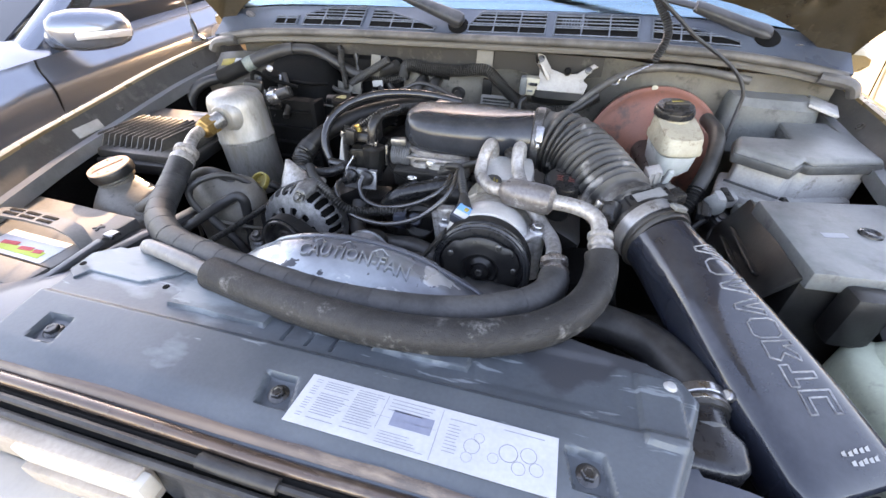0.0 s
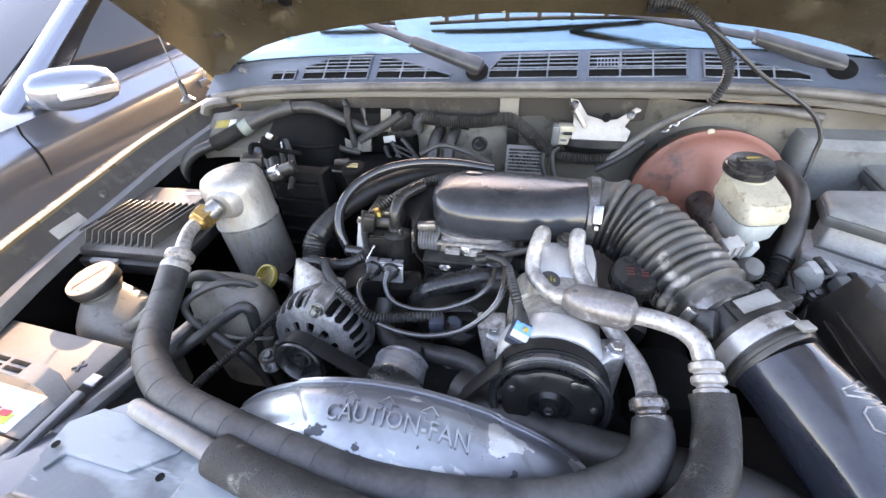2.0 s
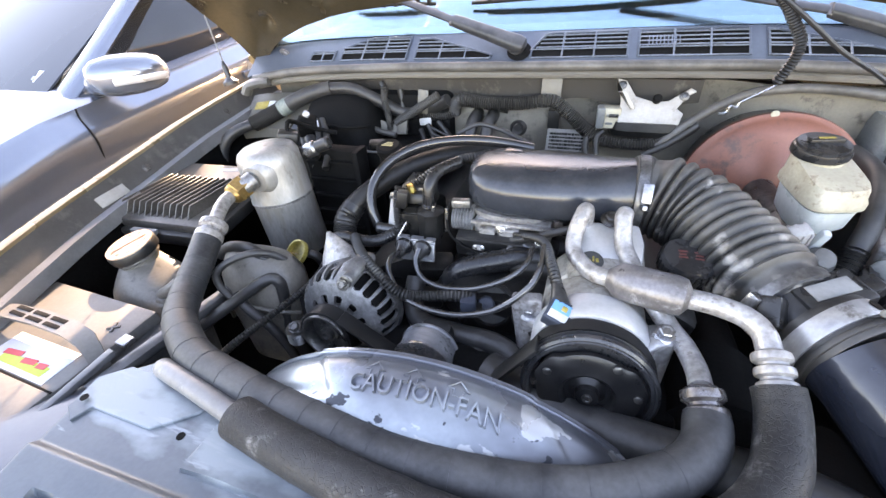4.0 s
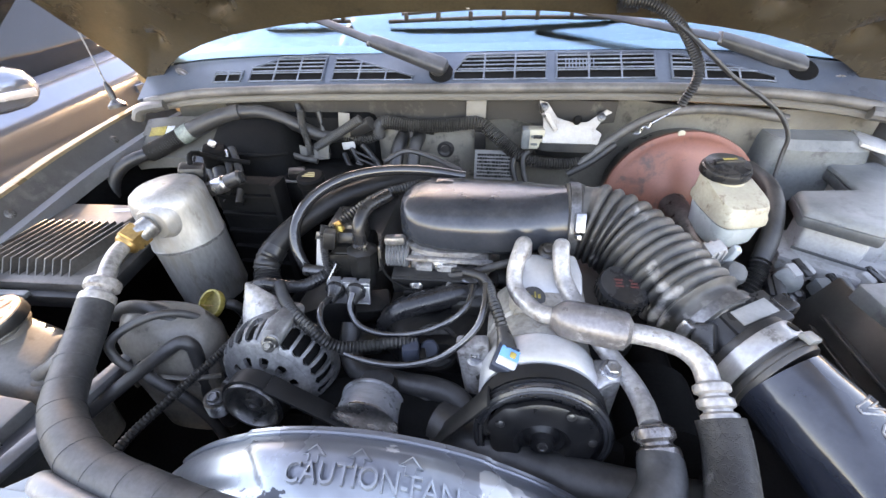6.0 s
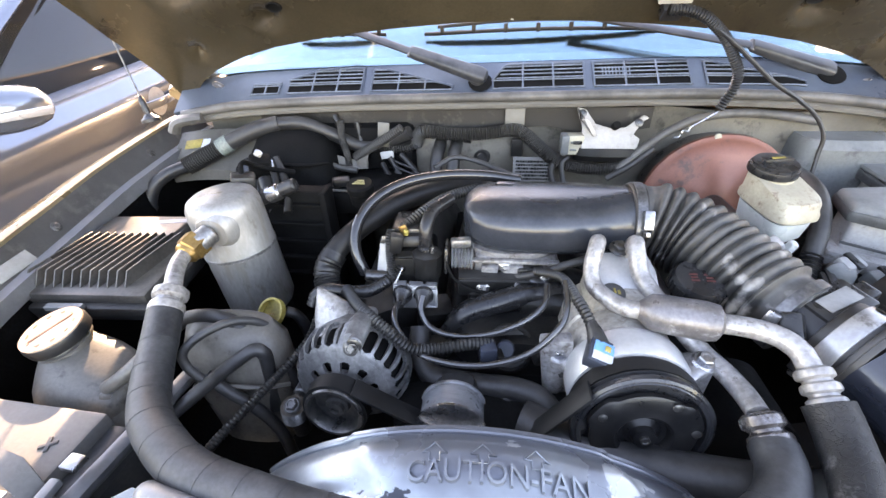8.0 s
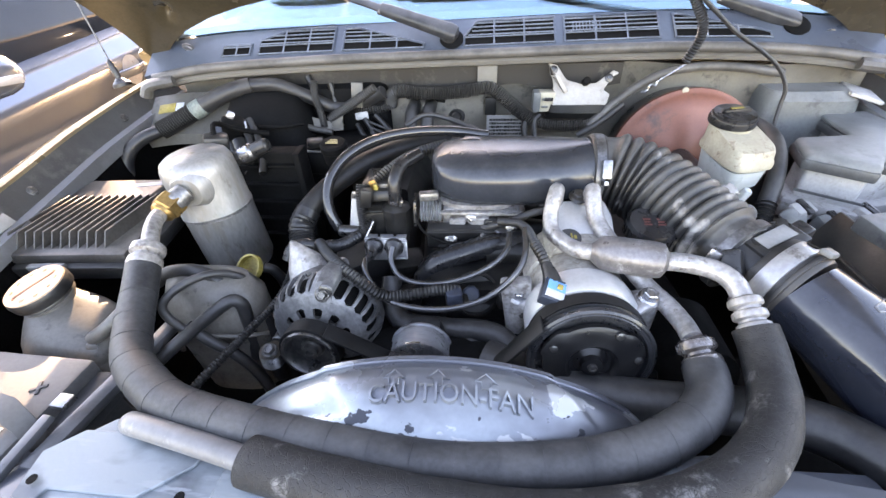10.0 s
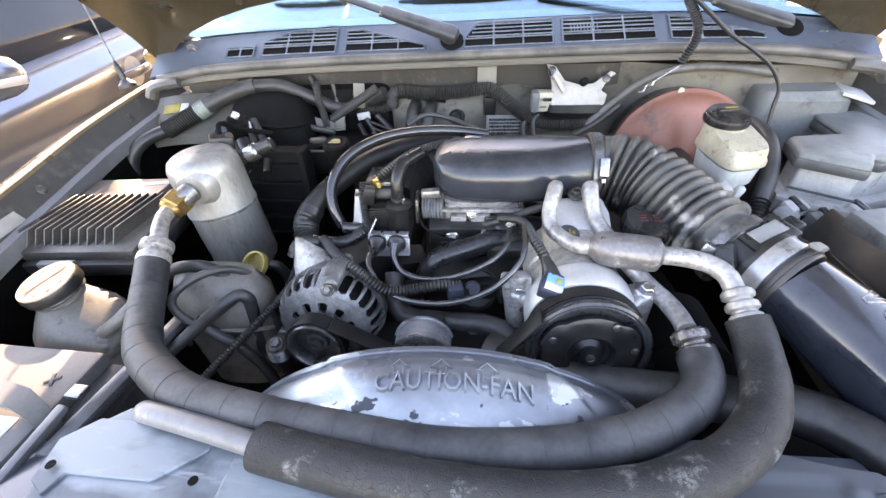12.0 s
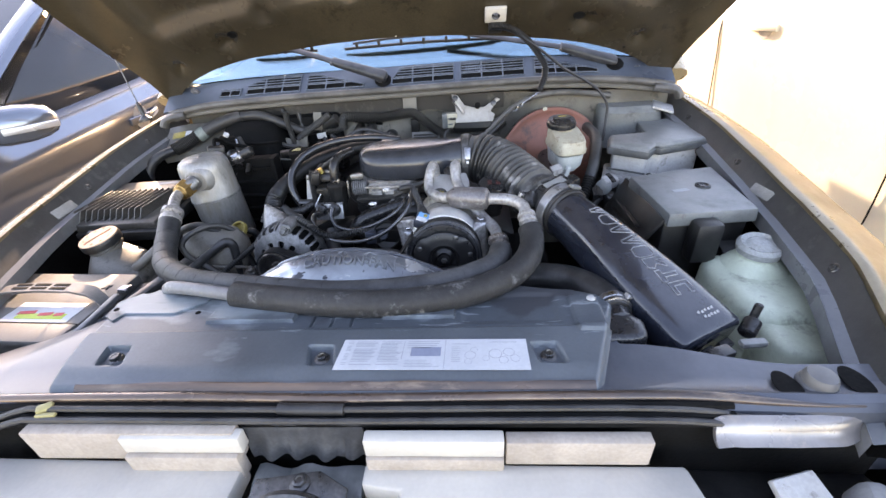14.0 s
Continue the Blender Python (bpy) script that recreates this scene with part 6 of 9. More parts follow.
def slotted(profile, slots, open_share, lo, hi, seg_each=8):
    """A turned shell of (radius, height) pairs with cast slots through it from share lo to hi of the profile."""
    bm = bmesh.new()
    pts_ = [Vector((r, h, 0)) for r, h in profile]
    fine_ = even(spline(pts_, 8), 0.0012)
    n = slots * seg_each
    grid = [[bm.verts.new(AM @ Vector((q.x * math.cos(2 * math.pi * k / n), q.x * math.sin(2 * math.pi * k / n), q.y))) for k in range(n)] for q in fine_]
    for a in range(len(fine_) - 1):
        v = (a + 0.5) / (len(fine_) - 1)
        for k in range(n):
            u = abs(((k % seg_each) + 0.5) / seg_each - 0.5) * 2
            end = min(v - lo, hi - v) / 0.06
            if end > 0 and u < open_share * min(1.0, math.sqrt(max(0.0, end))):
                continue
            bm.faces.new((grid[a][k], grid[a][(k + 1) % n], grid[a + 1][(k + 1) % n], grid[a + 1][k]))
    bmesh.ops.delete(bm, geom=[v for v in bm.verts if not v.link_faces], context="VERTS")
    bmesh.ops.recalc_face_normals(bm, faces=bm.faces)
    bmesh.ops.solidify(bm, geom=bm.faces[:], thickness=0.0045)
    return bm


fr = part("front_housing", slotted([(0.0655, -0.072), (0.0660, -0.056), (0.0655, -0.042), (0.0625, -0.032), (0.0565, -0.0255), (0.050, -0.0225)], 26, 0.66, 0.26, 0.86), M_ALT, alt, "slotted cast aluminium front housing", angle=50)
part("face_plate", slotted([(0.0515, -0.0226), (0.046, -0.0205), (0.036, -0.017), (0.026, -0.014), (0.022, -0.013)], 11, 0.42, 0.34, 0.76, 12), M_ALT, fr, angle=50)
part("hub", lathe([(0.024, -0.03), (0.024, -0.012), (0.018, -0.008), (0.01, -0.006)], AM, 24), M_ALT, fr)
for t in (radians(75), radians(200), radians(320)):
    lug = part("lug", rod(AM @ Vector((0.064 * math.cos(t), 0.064 * math.sin(t), -0.070)), AM @ Vector((0.064 * math.cos(t), 0.064 * math.sin(t), -0.024)), 0.0085, 14), M_ALT, alt)
    part("bolt", hexbolt(AM @ pose(0.064 * math.cos(t), 0.064 * math.sin(t), -0.024), 0.0055, 0.005), M_STEEL_DARK, lug)
part("rear_housing", lathe([(0.02, -0.090), (0.042, -0.088), (0.054, -0.082), (0.061, -0.074), (0.062, -0.070)], AM, 40), M_ALT, alt)
part("cast_rib", loft([(AM @ Vector((0.004, 0.052, -0.024)), (0.010, 0, 0), (0, 0.004, 0.006), 3), (AM @ Vector((0.010, 0.066, -0.045)), (0.012, 0, 0), (0, 0.006, 0.006), 3), (AM @ Vector((0.014, 0.060, -0.078)), (0.012, 0, 0), (0, 0.008, 0.008), 3)], seg=16), M_ALT, alt)
part("front_boss", loft([(AM @ Vector((0.012, 0.053, -0.0235)), (0.010, 0, 0), (0, 0.003, 0.006), 3.4), (AM @ Vector((0.013, 0.062, -0.031)), (0.011, 0, 0), (0, 0.003, 0.007), 3.4), (AM @ Vector((0.014, 0.067, -0.050)), (0.0115, 0, 0), (0, 0.005, 0.006), 3.2), (AM @ Vector((0.014, 0.066, -0.075)), (0.0105, 0, 0), (0, 0.005, 0.005), 3)], seg=20), M_ALT, alt, "cast bolt boss of the housing")
part("bolt", hexbolt(axes(AM @ Vector((0.013, 0.0585, -0.0225)), AM.to_3x3() @ Vector((0, 0.5, 1))), 0.0058, 0.006), M_STEEL_DARK, alt)
part("mounting_horn", loft([((-0.205, 0.495, 0.895), (0.036, 0, 0), (0, 0.026, 0), 2.6), ((-0.218, 0.505, 0.912), (0.026, 0, 0), (0, 0.018, 0), 2.5), ((-0.232, 0.513, 0.930), (0.010, 0, 0), (0, 0.008, 0), 2.4), ((-0.238, 0.516, 0.939), (0.003, 0, 0), (0, 0.003, 0), 2.2)], seg=16), M_ALU_WHITE, alt)
ap = [(0.012, -0.012), (0.031, -0.011), (0.0325, -0.008)]
for k in range(5):
    ap += [(0.030, -0.006 + k * 0.0036), (0.0315, -0.0042 + k * 0.0036)]
ap += [(0.0325, 0.012), (0.0315, 0.0145), (0.0285, 0.0145), (0.0270, 0.012), (0.0255, 0.0), (0.014, -0.001), (0.0125, 0.004), (0.0095, 0.005), (0.009, 0.010), (0.005, 0.0105), (0.004, 0.007), (0.0001, 0.007)]
part("pulley", lathe(ap, AM, 36), M_STEEL_DARK, alt, "dark steel cup pulley")
part("belt_run", belt_arc(AM, 0.0312, -60, 200, -0.008, 0.0105), M_BELT, belt)
# tensioner
ten = thing("belt_tensioner", (-0.245, 0.42, 0.80), "dark spring belt tensioner beside the alternator", "tensioner")
part("body", tube([(-0.252, 0.425, 0.80), (-0.252, 0.422, 0.828), (-0.251, 0.421, 0.838)], 0.010, 12, 4), M_GRIME, ten)
part("coil", corrugated([(-0.252, 0.42, 0.832), (-0.250, 0.419, 0.852)], 0.0125, 0.0065, 0.14, 14), M_STEEL_DARK, ten)
part("bolt", hexbolt(axes((-0.250, 0.418, 0.853), (0.05, -0.35, 0.9)), 0.0065, 0.009), M_STEEL_DARK, ten)

# ---- throttle body, air horn, ribbed duct, sensor, intake pipe ----
horn = thing("air_horn", (0.03, 0.65, 0.94), "satin black plastic air horn on the throttle body", "intake")
sec = []
for x, hy, hz, cz in ((-0.0775, 0.006, 0.010, 0.970), (-0.0765, 0.020, 0.020, 0.970), (-0.072, 0.035, 0.026, 0.970), (-0.062, 0.048, 0.0295, 0.9705), (-0.045, 0.0575, 0.033, 0.9695), (-0.02, 0.063, 0.0345, 0.969),
                      (0.02, 0.064, 0.035, 0.969), (0.06, 0.0615, 0.0355, 0.9688), (0.09, 0.057, 0.036, 0.9685), (0.112, 0.052, 0.0385, 0.967), (0.130, 0.047, 0.041, 0.966), (0.138, 0.0455, 0.043, 0.965)):
    sec.append(((x, 0.652 + 0.004 * step(0.05, 0.14, x), cz), (0, hy, 0.0), (0, 0, hz), 2.9 - 0.7 * step(0.06, 0.14, x)))
M_HORN = mat("satin_black_horn", (0.022, 0.0255, 0.032), (0.030, 0.034, 0.041), 0.22, scale=20, amount=0.1, dust=0.03, bump=0.05, rough_var=0.04, ior=1.52)
part("shell", loft(sec, seg=56), M_HORN, horn, angle=70)
part("base_flange", loft([((-0.012, 0.652, 0.9365), (0.060, 0, 0), (0, 0.056, 0), 2.8), ((-0.012, 0.652, 0.9445), (0.062, 0, 0), (0, 0.058, 0), 2.8)], seg=40), M_ALU_WHITE, horn)
bm = prism([(-0.012, -0.007), (0.008, -0.007), (0.012, 0.0), (0.008, 0.007), (-0.012, 0.007)], 0, 0.0012, pose(-0.022, 0.677, 1.0025, 4, 0, -10), 0.0004)
part("moulded_badge", bm, M_HORN, horn)
tb = thing("throttle_body", (0, 0.65, 0.90), "dull aluminium throttle body with linkage", "throttle body")
part("body", box((0.105, 0.10, 0.034), pose(-0.008, 0.648, 0.920), 0.006), M_ALU_WHITE, tb)
for x, w_, h_ in ((-0.040, 0.022, 0.016), (-0.010, 0.026, 0.020), (0.022, 0.024, 0.014)):
    part("cast_block", box((w_, 0.012, h_), pose(x, 0.594, 0.919, 6, 0, 0), 0.002), M_ALU_WHITE, tb)
part("cast_ledge", box((0.112, 0.008, 0.004), pose(-0.008, 0.594, 0.9335), 0.001), M_ALU_WHITE, tb)
part("lead_wire", tube([(-0.052, 0.584, 0.914), (-0.045, 0.578, 0.9125), (-0.030, 0.577, 0.9125)], 0.0016, 6, 4), M_STEEL, tb)
part("plate", box((0.125, 0.115, 0.012), pose(-0.006, 0.648, 0.900), 0.004), M_STEEL_DARK, tb)
part("spring", corrugated([(-0.090, 0.606, 0.932), (-0.062, 0.606, 0.932)], 0.017, 0.0042, 0.14, 18), M_IDLER, tb)
part("lever", prism([(-0.022, -0.016), (0.018, -0.022), (0.024, 0.004), (0.004, 0.022), (-0.016, 0.018)], -0.002, 0.002, axes((-0.096, 0.604, 0.934), (1, 0, 0), (0, 1, 0)), 0.001), M_STEEL_DARK, tb)
part("linkage_rod", tube([(-0.098, 0.590, 0.940), (-0.086, 0.575, 0.918), (-0.06, 0.568, 0.905), (-0.02, 0.566, 0.902)], 0.0018, 8), M_DARK, tb)
part("mount_plate", box((0.10, 0.005, 0.030), pose(-0.030, 0.578, 0.902, 12, 0, 2), 0.002), M_PLASTIC_DULL, tb, "black folded bracket")
part("mount_lip", box((0.10, 0.018, 0.003), pose(-0.030, 0.585, 0.917, 4, 0, 2), 0.001), M_PLASTIC_DULL, tb)
part("mount_bolt", hexbolt(axes((-0.048, 0.574, 0.905), (0, -1, 0.3)), 0.0058, 0.006), M_STEEL, tb)
part("folded_tab", box((0.032, 0.014, 0.006), pose(0.006, 0.572, 0.906, 10, 26, -8), 0.001), M_BRKT, tb, "bent steel tab")
part("lever", box((0.026, 0.012, 0.012), pose(-0.078, 0.600, 0.956, 0, 0, 10), 0.003), M_CAST, tb)
for x, y, z in ((-0.058, 0.588, 0.897), (0.03, 0.588, 0.916), (-0.02, 0.594, 0.926)):
    part("screw", hexbolt(axes((x, y, z), (0, -1, 0.3)), 0.006, 0.006), M_STEEL, tb)
part("sensor", box((0.034, 0.016, 0.02), pose(0.012, 0.592, 0.918, 0, 0, 4), 0.003), M_PLASTIC, tb)
part("idle_valve", rod((0.01, 0.585, 0.91), (0.035, 0.572, 0.902), 0.011, 14), M_STEEL, tb)
part("side_cover", box((0.11, 0.05, 0.02), pose(-0.012, 0.598, 0.888, 10, 0, 0), 0.005), M_GRIME, tb)

duct = thing("ribbed_duct", (0.23, 0.58, 0.91), "dusty black ribbed rubber air duct", "duct")
DP = [(0.139, 0.656, 0.965), (0.165, 0.655, 0.965), (0.205, 0.632, 0.958), (0.238, 0.588, 0.946), (0.264, 0.544, 0.936), (0.282, 0.510, 0.931)]


def duct_r(k, s):
    ribbed = step(0.10, 0.13, k) - step(0.86, 0.90, k)
    return 0.046 - 0.003 * step(0.5, 0.95, k) + 0.0064 * ribbed * (abs(math.sin(math.pi * s / 0.0132)) ** 0.8) - 0.002 * (1 - ribbed)


M_DUCT = mat("dusty_ribbed_rubber", (0.018, 0.018, 0.018), (0.036, 0.035, 0.033), 0.5, scale=14, dust=0.5, dust_col=(0.24, 0.232, 0.22), bump=0.35, amount=0.2)
layer(M_DUCT, 34.0, 0.60, 0.70, (0.24, 0.232, 0.225), 2.7, (0.5, -0.7), (1.0, 1.0, 1.0))
part("bellows", tube(DP, 0.046, 36, 10, duct_r, step=0.0018), M_DUCT, duct, angle=60)


M_STRAP = mat("brushed_strap_steel", (0.50, 0.50, 0.51), (0.30, 0.30, 0.305), 0.36, metal=0.6, scale=22, amount=0.15, c3=(0.16, 0.155, 0.15), stretch=(1, 1, 0.4))
M_CLAMP = mat("dull_clamp_steel", (0.24, 0.24, 0.245), (0.14, 0.14, 0.143), 0.4, metal=0.8, scale=60, amount=0.3)


def hose_clamp(c, d, r, parent, screw):
    cl_ = part("clamp", lathe([(r - 0.001, -0.006), (r + 0.0012, -0.0055), (r + 0.0012, 0.0055), (r - 0.001, 0.006)], axes(c, d), 40), M_CLAMP, parent, "stainless worm-drive clamp")
    sm = axes(Vector(c) + Vector(screw).normalized() * (r + 0.005), Vector(d).cross(Vector(screw)), d)
    part("screw_housing", box((0.012, 0.010, 0.024), sm, 0.002), M_STEEL, cl_)
    part("screw", hexbolt(sm @ pose(0, 0, 0.012), 0.0045, 0.008, False), M_STEEL, cl_)


part("cuff", tube([(0.134, 0.656, 0.965), (0.1365, 0.656, 0.965), (0.152, 0.6555, 0.965), (0.1545, 0.655, 0.965)], 0.0478, 36, 1, lambda k, s: 0.0462 + 0.0022 * (step(0.0, 0.12, k) - step(0.88, 1.0, k))), M_RUBBER, duct, "black rubber cuff")
hose_clamp((0.144, 0.656, 0.965), (1, -0.05, 0), 0.0484, duct, (0.05, -0.85, 0.45))
hose_clamp((0.279, 0.516, 0.932), (0.5, -0.86, -0.12), 0.044, duct, (-0.8, -0.5, 0.25))
maf = thing("airflow_sensor", (0.29, 0.49, 0.90), "grey airflow sensor housing with a paper label", "sensor")
MD = Vector((0.50, -0.855, -0.10)).normalized()
M0 = Vector((0.281, 0.512, 0.931))
part("barrel", tube([M0, M0 + MD * 0.02, M0 + MD * 0.045], 0.0345, 36, 3), M_PLASTIC, maf)
for d_ in (-0.004, 0.038):
    part("flange", tube([M0 + MD * d_, M0 + MD * (d_ + 0.005)], 0.0385, 36, 3), M_PLASTIC, maf)
mx_ = axes((0.2985, 0.5015, 0.9585), (-0.16, -0.20, 1), (0.86, 0.40, 0.15))
part("head", box((0.056, 0.038, 0.020), mx_, 0.003), M_PLASTIC, maf)
part("label", box((0.038, 0.017, 0.001), mx_ @ pose(0, 0, 0.0115), 0.0002), M_STICKER, maf, "pale paper label")
part("plug", box((0.022, 0.02, 0.016), mx_ @ pose(0.036, 0.0, -0.004), 0.003), M_PLASTIC, maf)
part("side_plug", box((0.02, 0.03, 0.02), axes(M0 + MD * 0.02 + Vector((-0.036, -0.012, 0.016)), (-0.6, -0.5, 0.5)), 0.004), M_PLASTIC, maf)
hose_clamp(tuple(M0 + MD * 0.036), tuple(MD), 0.0385, maf, (-0.8, -0.4, -0.2))
# collar and intake pipe
ip = thing("intake_pipe", (0.39, 0.32, 0.86), "gloss black plastic cold-air intake pipe with embossed marks", "intake pipe")
C0 = M0 + MD * 0.031 + Vector((0, 0, 0.005))
CM_ = axes(C0, MD)
col_ = part("collar", lathe([(0.038, -0.004), (0.0415, -0.003), (0.0425, 0.000), (0.0425, 0.034), (0.0412, 0.036)], CM_, 44), M_RUBBER, ip, "black rubber collar")
part("strap_band", lathe([(0.0425, 0.004), (0.0442, 0.0045), (0.0446, 0.006), (0.0446, 0.020), (0.0442, 0.0215), (0.0425, 0.022)], CM_, 44), M_STRAP, col_, "bright steel strap")
part("rear_lip", lathe([(0.0420, 0.0255), (0.0455, 0.026), (0.0462, 0.028), (0.0455, 0.0305), (0.0420, 0.031)], CM_, 44), M_RUBBER, col_)
tabm = CM_ @ Matrix.Rotation(math.atan2((CM_.inverted().to_3x3() @ Vector((0.35, 0.1, 1))).y, (CM_.inverted().to_3x3() @ Vector((0.35, 0.1, 1))).x), 4, "Z")
part("strap_hole", lathe([(0.0001, 0.0), (0.0052, 0.0), (0.0055, 0.0008), (0.0001, 0.001)], tabm @ pose(0.0446, 0, 0.013, 0, 90, 0), 14), M_DARK, col_)
part("lip_tab", box((0.006, 0.020, 0.012), tabm @ pose(0.0475, 0.004, 0.028), 0.002), M_GREYLID, col_)
M_PIPE = mat("gloss_black_pipe", (0.012, 0.015, 0.023), (0.019, 0.023, 0.033), 0.18, scale=16, amount=0.1, dust=0.03, bump=0.04, coat=0.4, ior=1.48)
A0, A1 = Vector((0.313, 0.454, 0.929)), Vector((0.438, 0.212, 0.868))
AD = (A1 - A0).normalized()
AX = AD.cross(Vector((0, 0, 1))).normalized()
AU = AX.cross(AD).normalized()
sec = []
for k in span(0, 1, 14):
    wdt = 0.0405 + 0.0135 * step(0.05, 0.8, k)
    hgt = 0.0405 - 0.011 * step(0.05, 0.6, k)
    sec.append((A0.lerp(A1, k) + AU * 0.004 * math.sin(math.pi * k), AX * wdt, AU * hgt, 2.0 + 2.6 * step(0.05, 0.55, k)))
sec.append((A1 + AD * 0.004, AX * 0.050, AU * 0.026, 4.6))
pipe_body = part("pipe", loft(sec, seg=56), M_PIPE, ip, angle=50)


def on_pipe(u, v):
    """A place on the pipe's top: u along, v across."""
    k = u
    hgt = 0.0405 - 0.011 * step(0.05, 0.6, k)
    wdt = 0.0405 + 0.0135 * step(0.05, 0.8, k)
    p = 2.0 + 2.6 * step(0.05, 0.55, k)
    z = hgt * max(0.05, 1 - abs(v / wdt) ** p) ** (1 / p)
    return A0.lerp(A1, k) + AU * (0.004 * math.sin(math.pi * k) + z) + AX * v


def emboss(shapes, r=0.0009):
    bm = bmesh.new()
    for pts_ in shapes:
        way = [(a[0] + (b[0] - a[0]) * t / 4, a[1] + (b[1] - a[1]) * t / 4) for a, b in zip(pts_, pts_[1:]) for t in range(4)] + [pts_[-1]]
        tube([on_pipe(*q) + AU * 0.0002 for q in way], r, 6, 0, bm=bm)
    return bm


# pipe-coloured relief: the light its edges catch is painted in as pale grey
M_PIPE_EDGE = mat("lit_pipe_edge", (0.30, 0.31, 0.33), (0.05, 0.054, 0.064), 0.3, amount=0.3, bump=0.0)
GLYPHS = ([(0, 0), (0.3, 0), (0.5, 0.7), (0.7, 0), (1, 0), (0.62, 1), (0.38, 1), (0, 0)],
          [(0, 0.2), (0.2, 0), (0.8, 0), (1, 0.2), (1, 0.8), (0.8, 1), (0.2, 1), (0, 0.8), (0, 0.2)],
          [(0, 0), (0.25, 0), (0.25, 0.35), (0.7, 0), (1, 0), (0.6, 0.45), (0.95, 0.7), (0.8, 1), (0, 1), (0, 0)],
          [(0.35, 0), (0.65, 0), (0.65, 0.72), (1, 0.72), (1, 1), (0, 1), (0, 0.72), (0.35, 0.72), (0.35, 0)],
          [(0, 0), (1, 0), (1, 0.22), (0.3, 0.22), (0.3, 0.78), (1, 0.78), (1, 1), (0, 1), (0, 0)])
for k, g in enumerate((0, 1, 0, 0, 1, 2, 3, 4)):
    u0 = 0.125 + 0.086 * k
    skew = [(u0 + 0.072 * p + 0.014 * (1 - q), -0.030 + 0.030 * q + 0.004 * p) for p, q in GLYPHS[g]]
    part("embossed_mark", emboss([skew]), M_PIPE_EDGE, ip)
bm = bmesh.new()
for j, (v0, v1) in enumerate(((-0.026, 0.010), (-0.028, 0.006))):
    for k in range(5):
        v = v0 + (v1 - v0) * (k + 0.15) / 5 * 0.8
        u = 0.905 + j * 0.028 + 0.004 * math.sin(3 * k)
        f = [bm.verts.new(on_pipe(uu, vv) + AU * 0.0006) for uu, vv in ((u, v), (u + 0.015, v + 0.0012), (u + 0.013, v + 0.0048), (u + 0.003, v + 0.0042))]
        bm.faces.new(f)
part("white_print", bm, M_LIGHTBOX, ip, "small white printed lines")
for k in (-0.03, 0.0, 0.03):
    part("tip_tab", box((0.018, 0.02, 0.012), axes(A1 + AD * 0.012 + AX * k - AU * 0.012, AD), 0.002), M_PLASTIC, ip)

# oil filler
M_OILPRINT = mat("dull_red_print", (0.16, 0.045, 0.038), (0.11, 0.035, 0.03), 0.5, amount=0.2, bump=0.0)
oc = thing("oil_filler", (0.194, 0.55, 0.90), "black ribbed oil filler cap with red print", "filler cap")
om = axes((0.194, 0.552, 0.935), (0.02, -0.2, 1))
prof = [(0.018, -0.05), (0.02, -0.004), (0.0285, -0.002), (0.029, 0.014), (0.0265, 0.018), (0.0001, 0.019)]
part("cap", lathe(prof, om, 36), M_PLASTIC, oc)
bm = bmesh.new()
for k in range(28):
    t = 2 * math.pi * k / 28
    box((0.0025, 0.003, 0.014), om @ pose(0.029 * math.cos(t), 0.029 * math.sin(t), 0.006, 0, 0, math.degrees(t)), 0, bm)
part("grip_rib", bm, M_PLASTIC, oc)
bm = bmesh.new()
for sx in (-0.008, 0.008):
    for k in range(3):
        box((0.009 - 0.002 * (k % 2), 0.002, 0.0006), om @ pose(sx, 0.004 - 0.0045 * k, 0.0192), 0, bm)
part("print", bm, M_OILPRINT, oc, "dull red printed lines")


M_LEAD = mat("glossy_black_lead", (0.016, 0.016, 0.017), (0.02, 0.02, 0.021), 0.14, amount=0.1, bump=0.0, coat=0.5)
# ---- ignition side: coil, plug leads, bracket, hoses ----
M_PLUGLEAD = mat("glossy_black_plug_lead", (0.028, 0.029, 0.031), (0.02, 0.02, 0.022), 0.17, amount=0.1, bump=0.0, coat=0.8, ior=1.6)
coil = thing("ignition_module", (-0.15, 0.60, 0.90), "black ignition coil and valve cluster on a steel bracket", "ignition coil")
part("coil", box((0.055, 0.045, 0.055), pose(-0.138, 0.616, 0.918, 0, 0, 6), 0.006), M_DARK, coil)
part("coil_cap", box((0.046, 0.036, 0.016), pose(-0.140, 0.614, 0.953, -8, 0, 6), 0.004, taper=0.85), M_PLASTIC_DULL, coil)
for k in range(4):
    part("lamination", box((0.050, 0.003, 0.040), pose(-0.139, 0.589 + 0.0045 * k, 0.916, 0, 0, 6), 0.0008), M_STEEL_DARK if k % 2 else M_GRIME, coil)
part("connector", box((0.016, 0.014, 0.026), pose(-0.160, 0.590, 0.958, 0, 12, 10), 0.003), M_PLASTIC_DULL, coil)
part("terminal", box((0.010, 0.004, 0.014), pose(-0.152, 0.606, 0.968, 0, -25, 10), 0.001), M_BRASS, coil, "bent brass terminal")
part("valve", lathe([(0.008, -0.030), (0.014, -0.026), (0.0155, -0.008), (0.0185, -0.004), (0.0195, 0.022), (0.0205, 0.024), (0.0205, 0.030), (0.017, 0.033), (0.0095, 0.036)], axes((-0.122, 0.592, 0.912), (0.02, 0.08, 1)), 8), M_PLASTIC_DULL, coil, "black faceted purge valve")
part("plate", prism([(-0.010, -0.030), (0.006, -0.032), (0.012, 0.010), (0.008, 0.030), (-0.006, 0.026)], 0, 0.003, axes((-0.181, 0.598, 0.925), (-0.55, -0.8, 0.2), (0.8, -0.55, 0)), 0.0008), M_LIGHTBOX, coil, "pale angled plate")
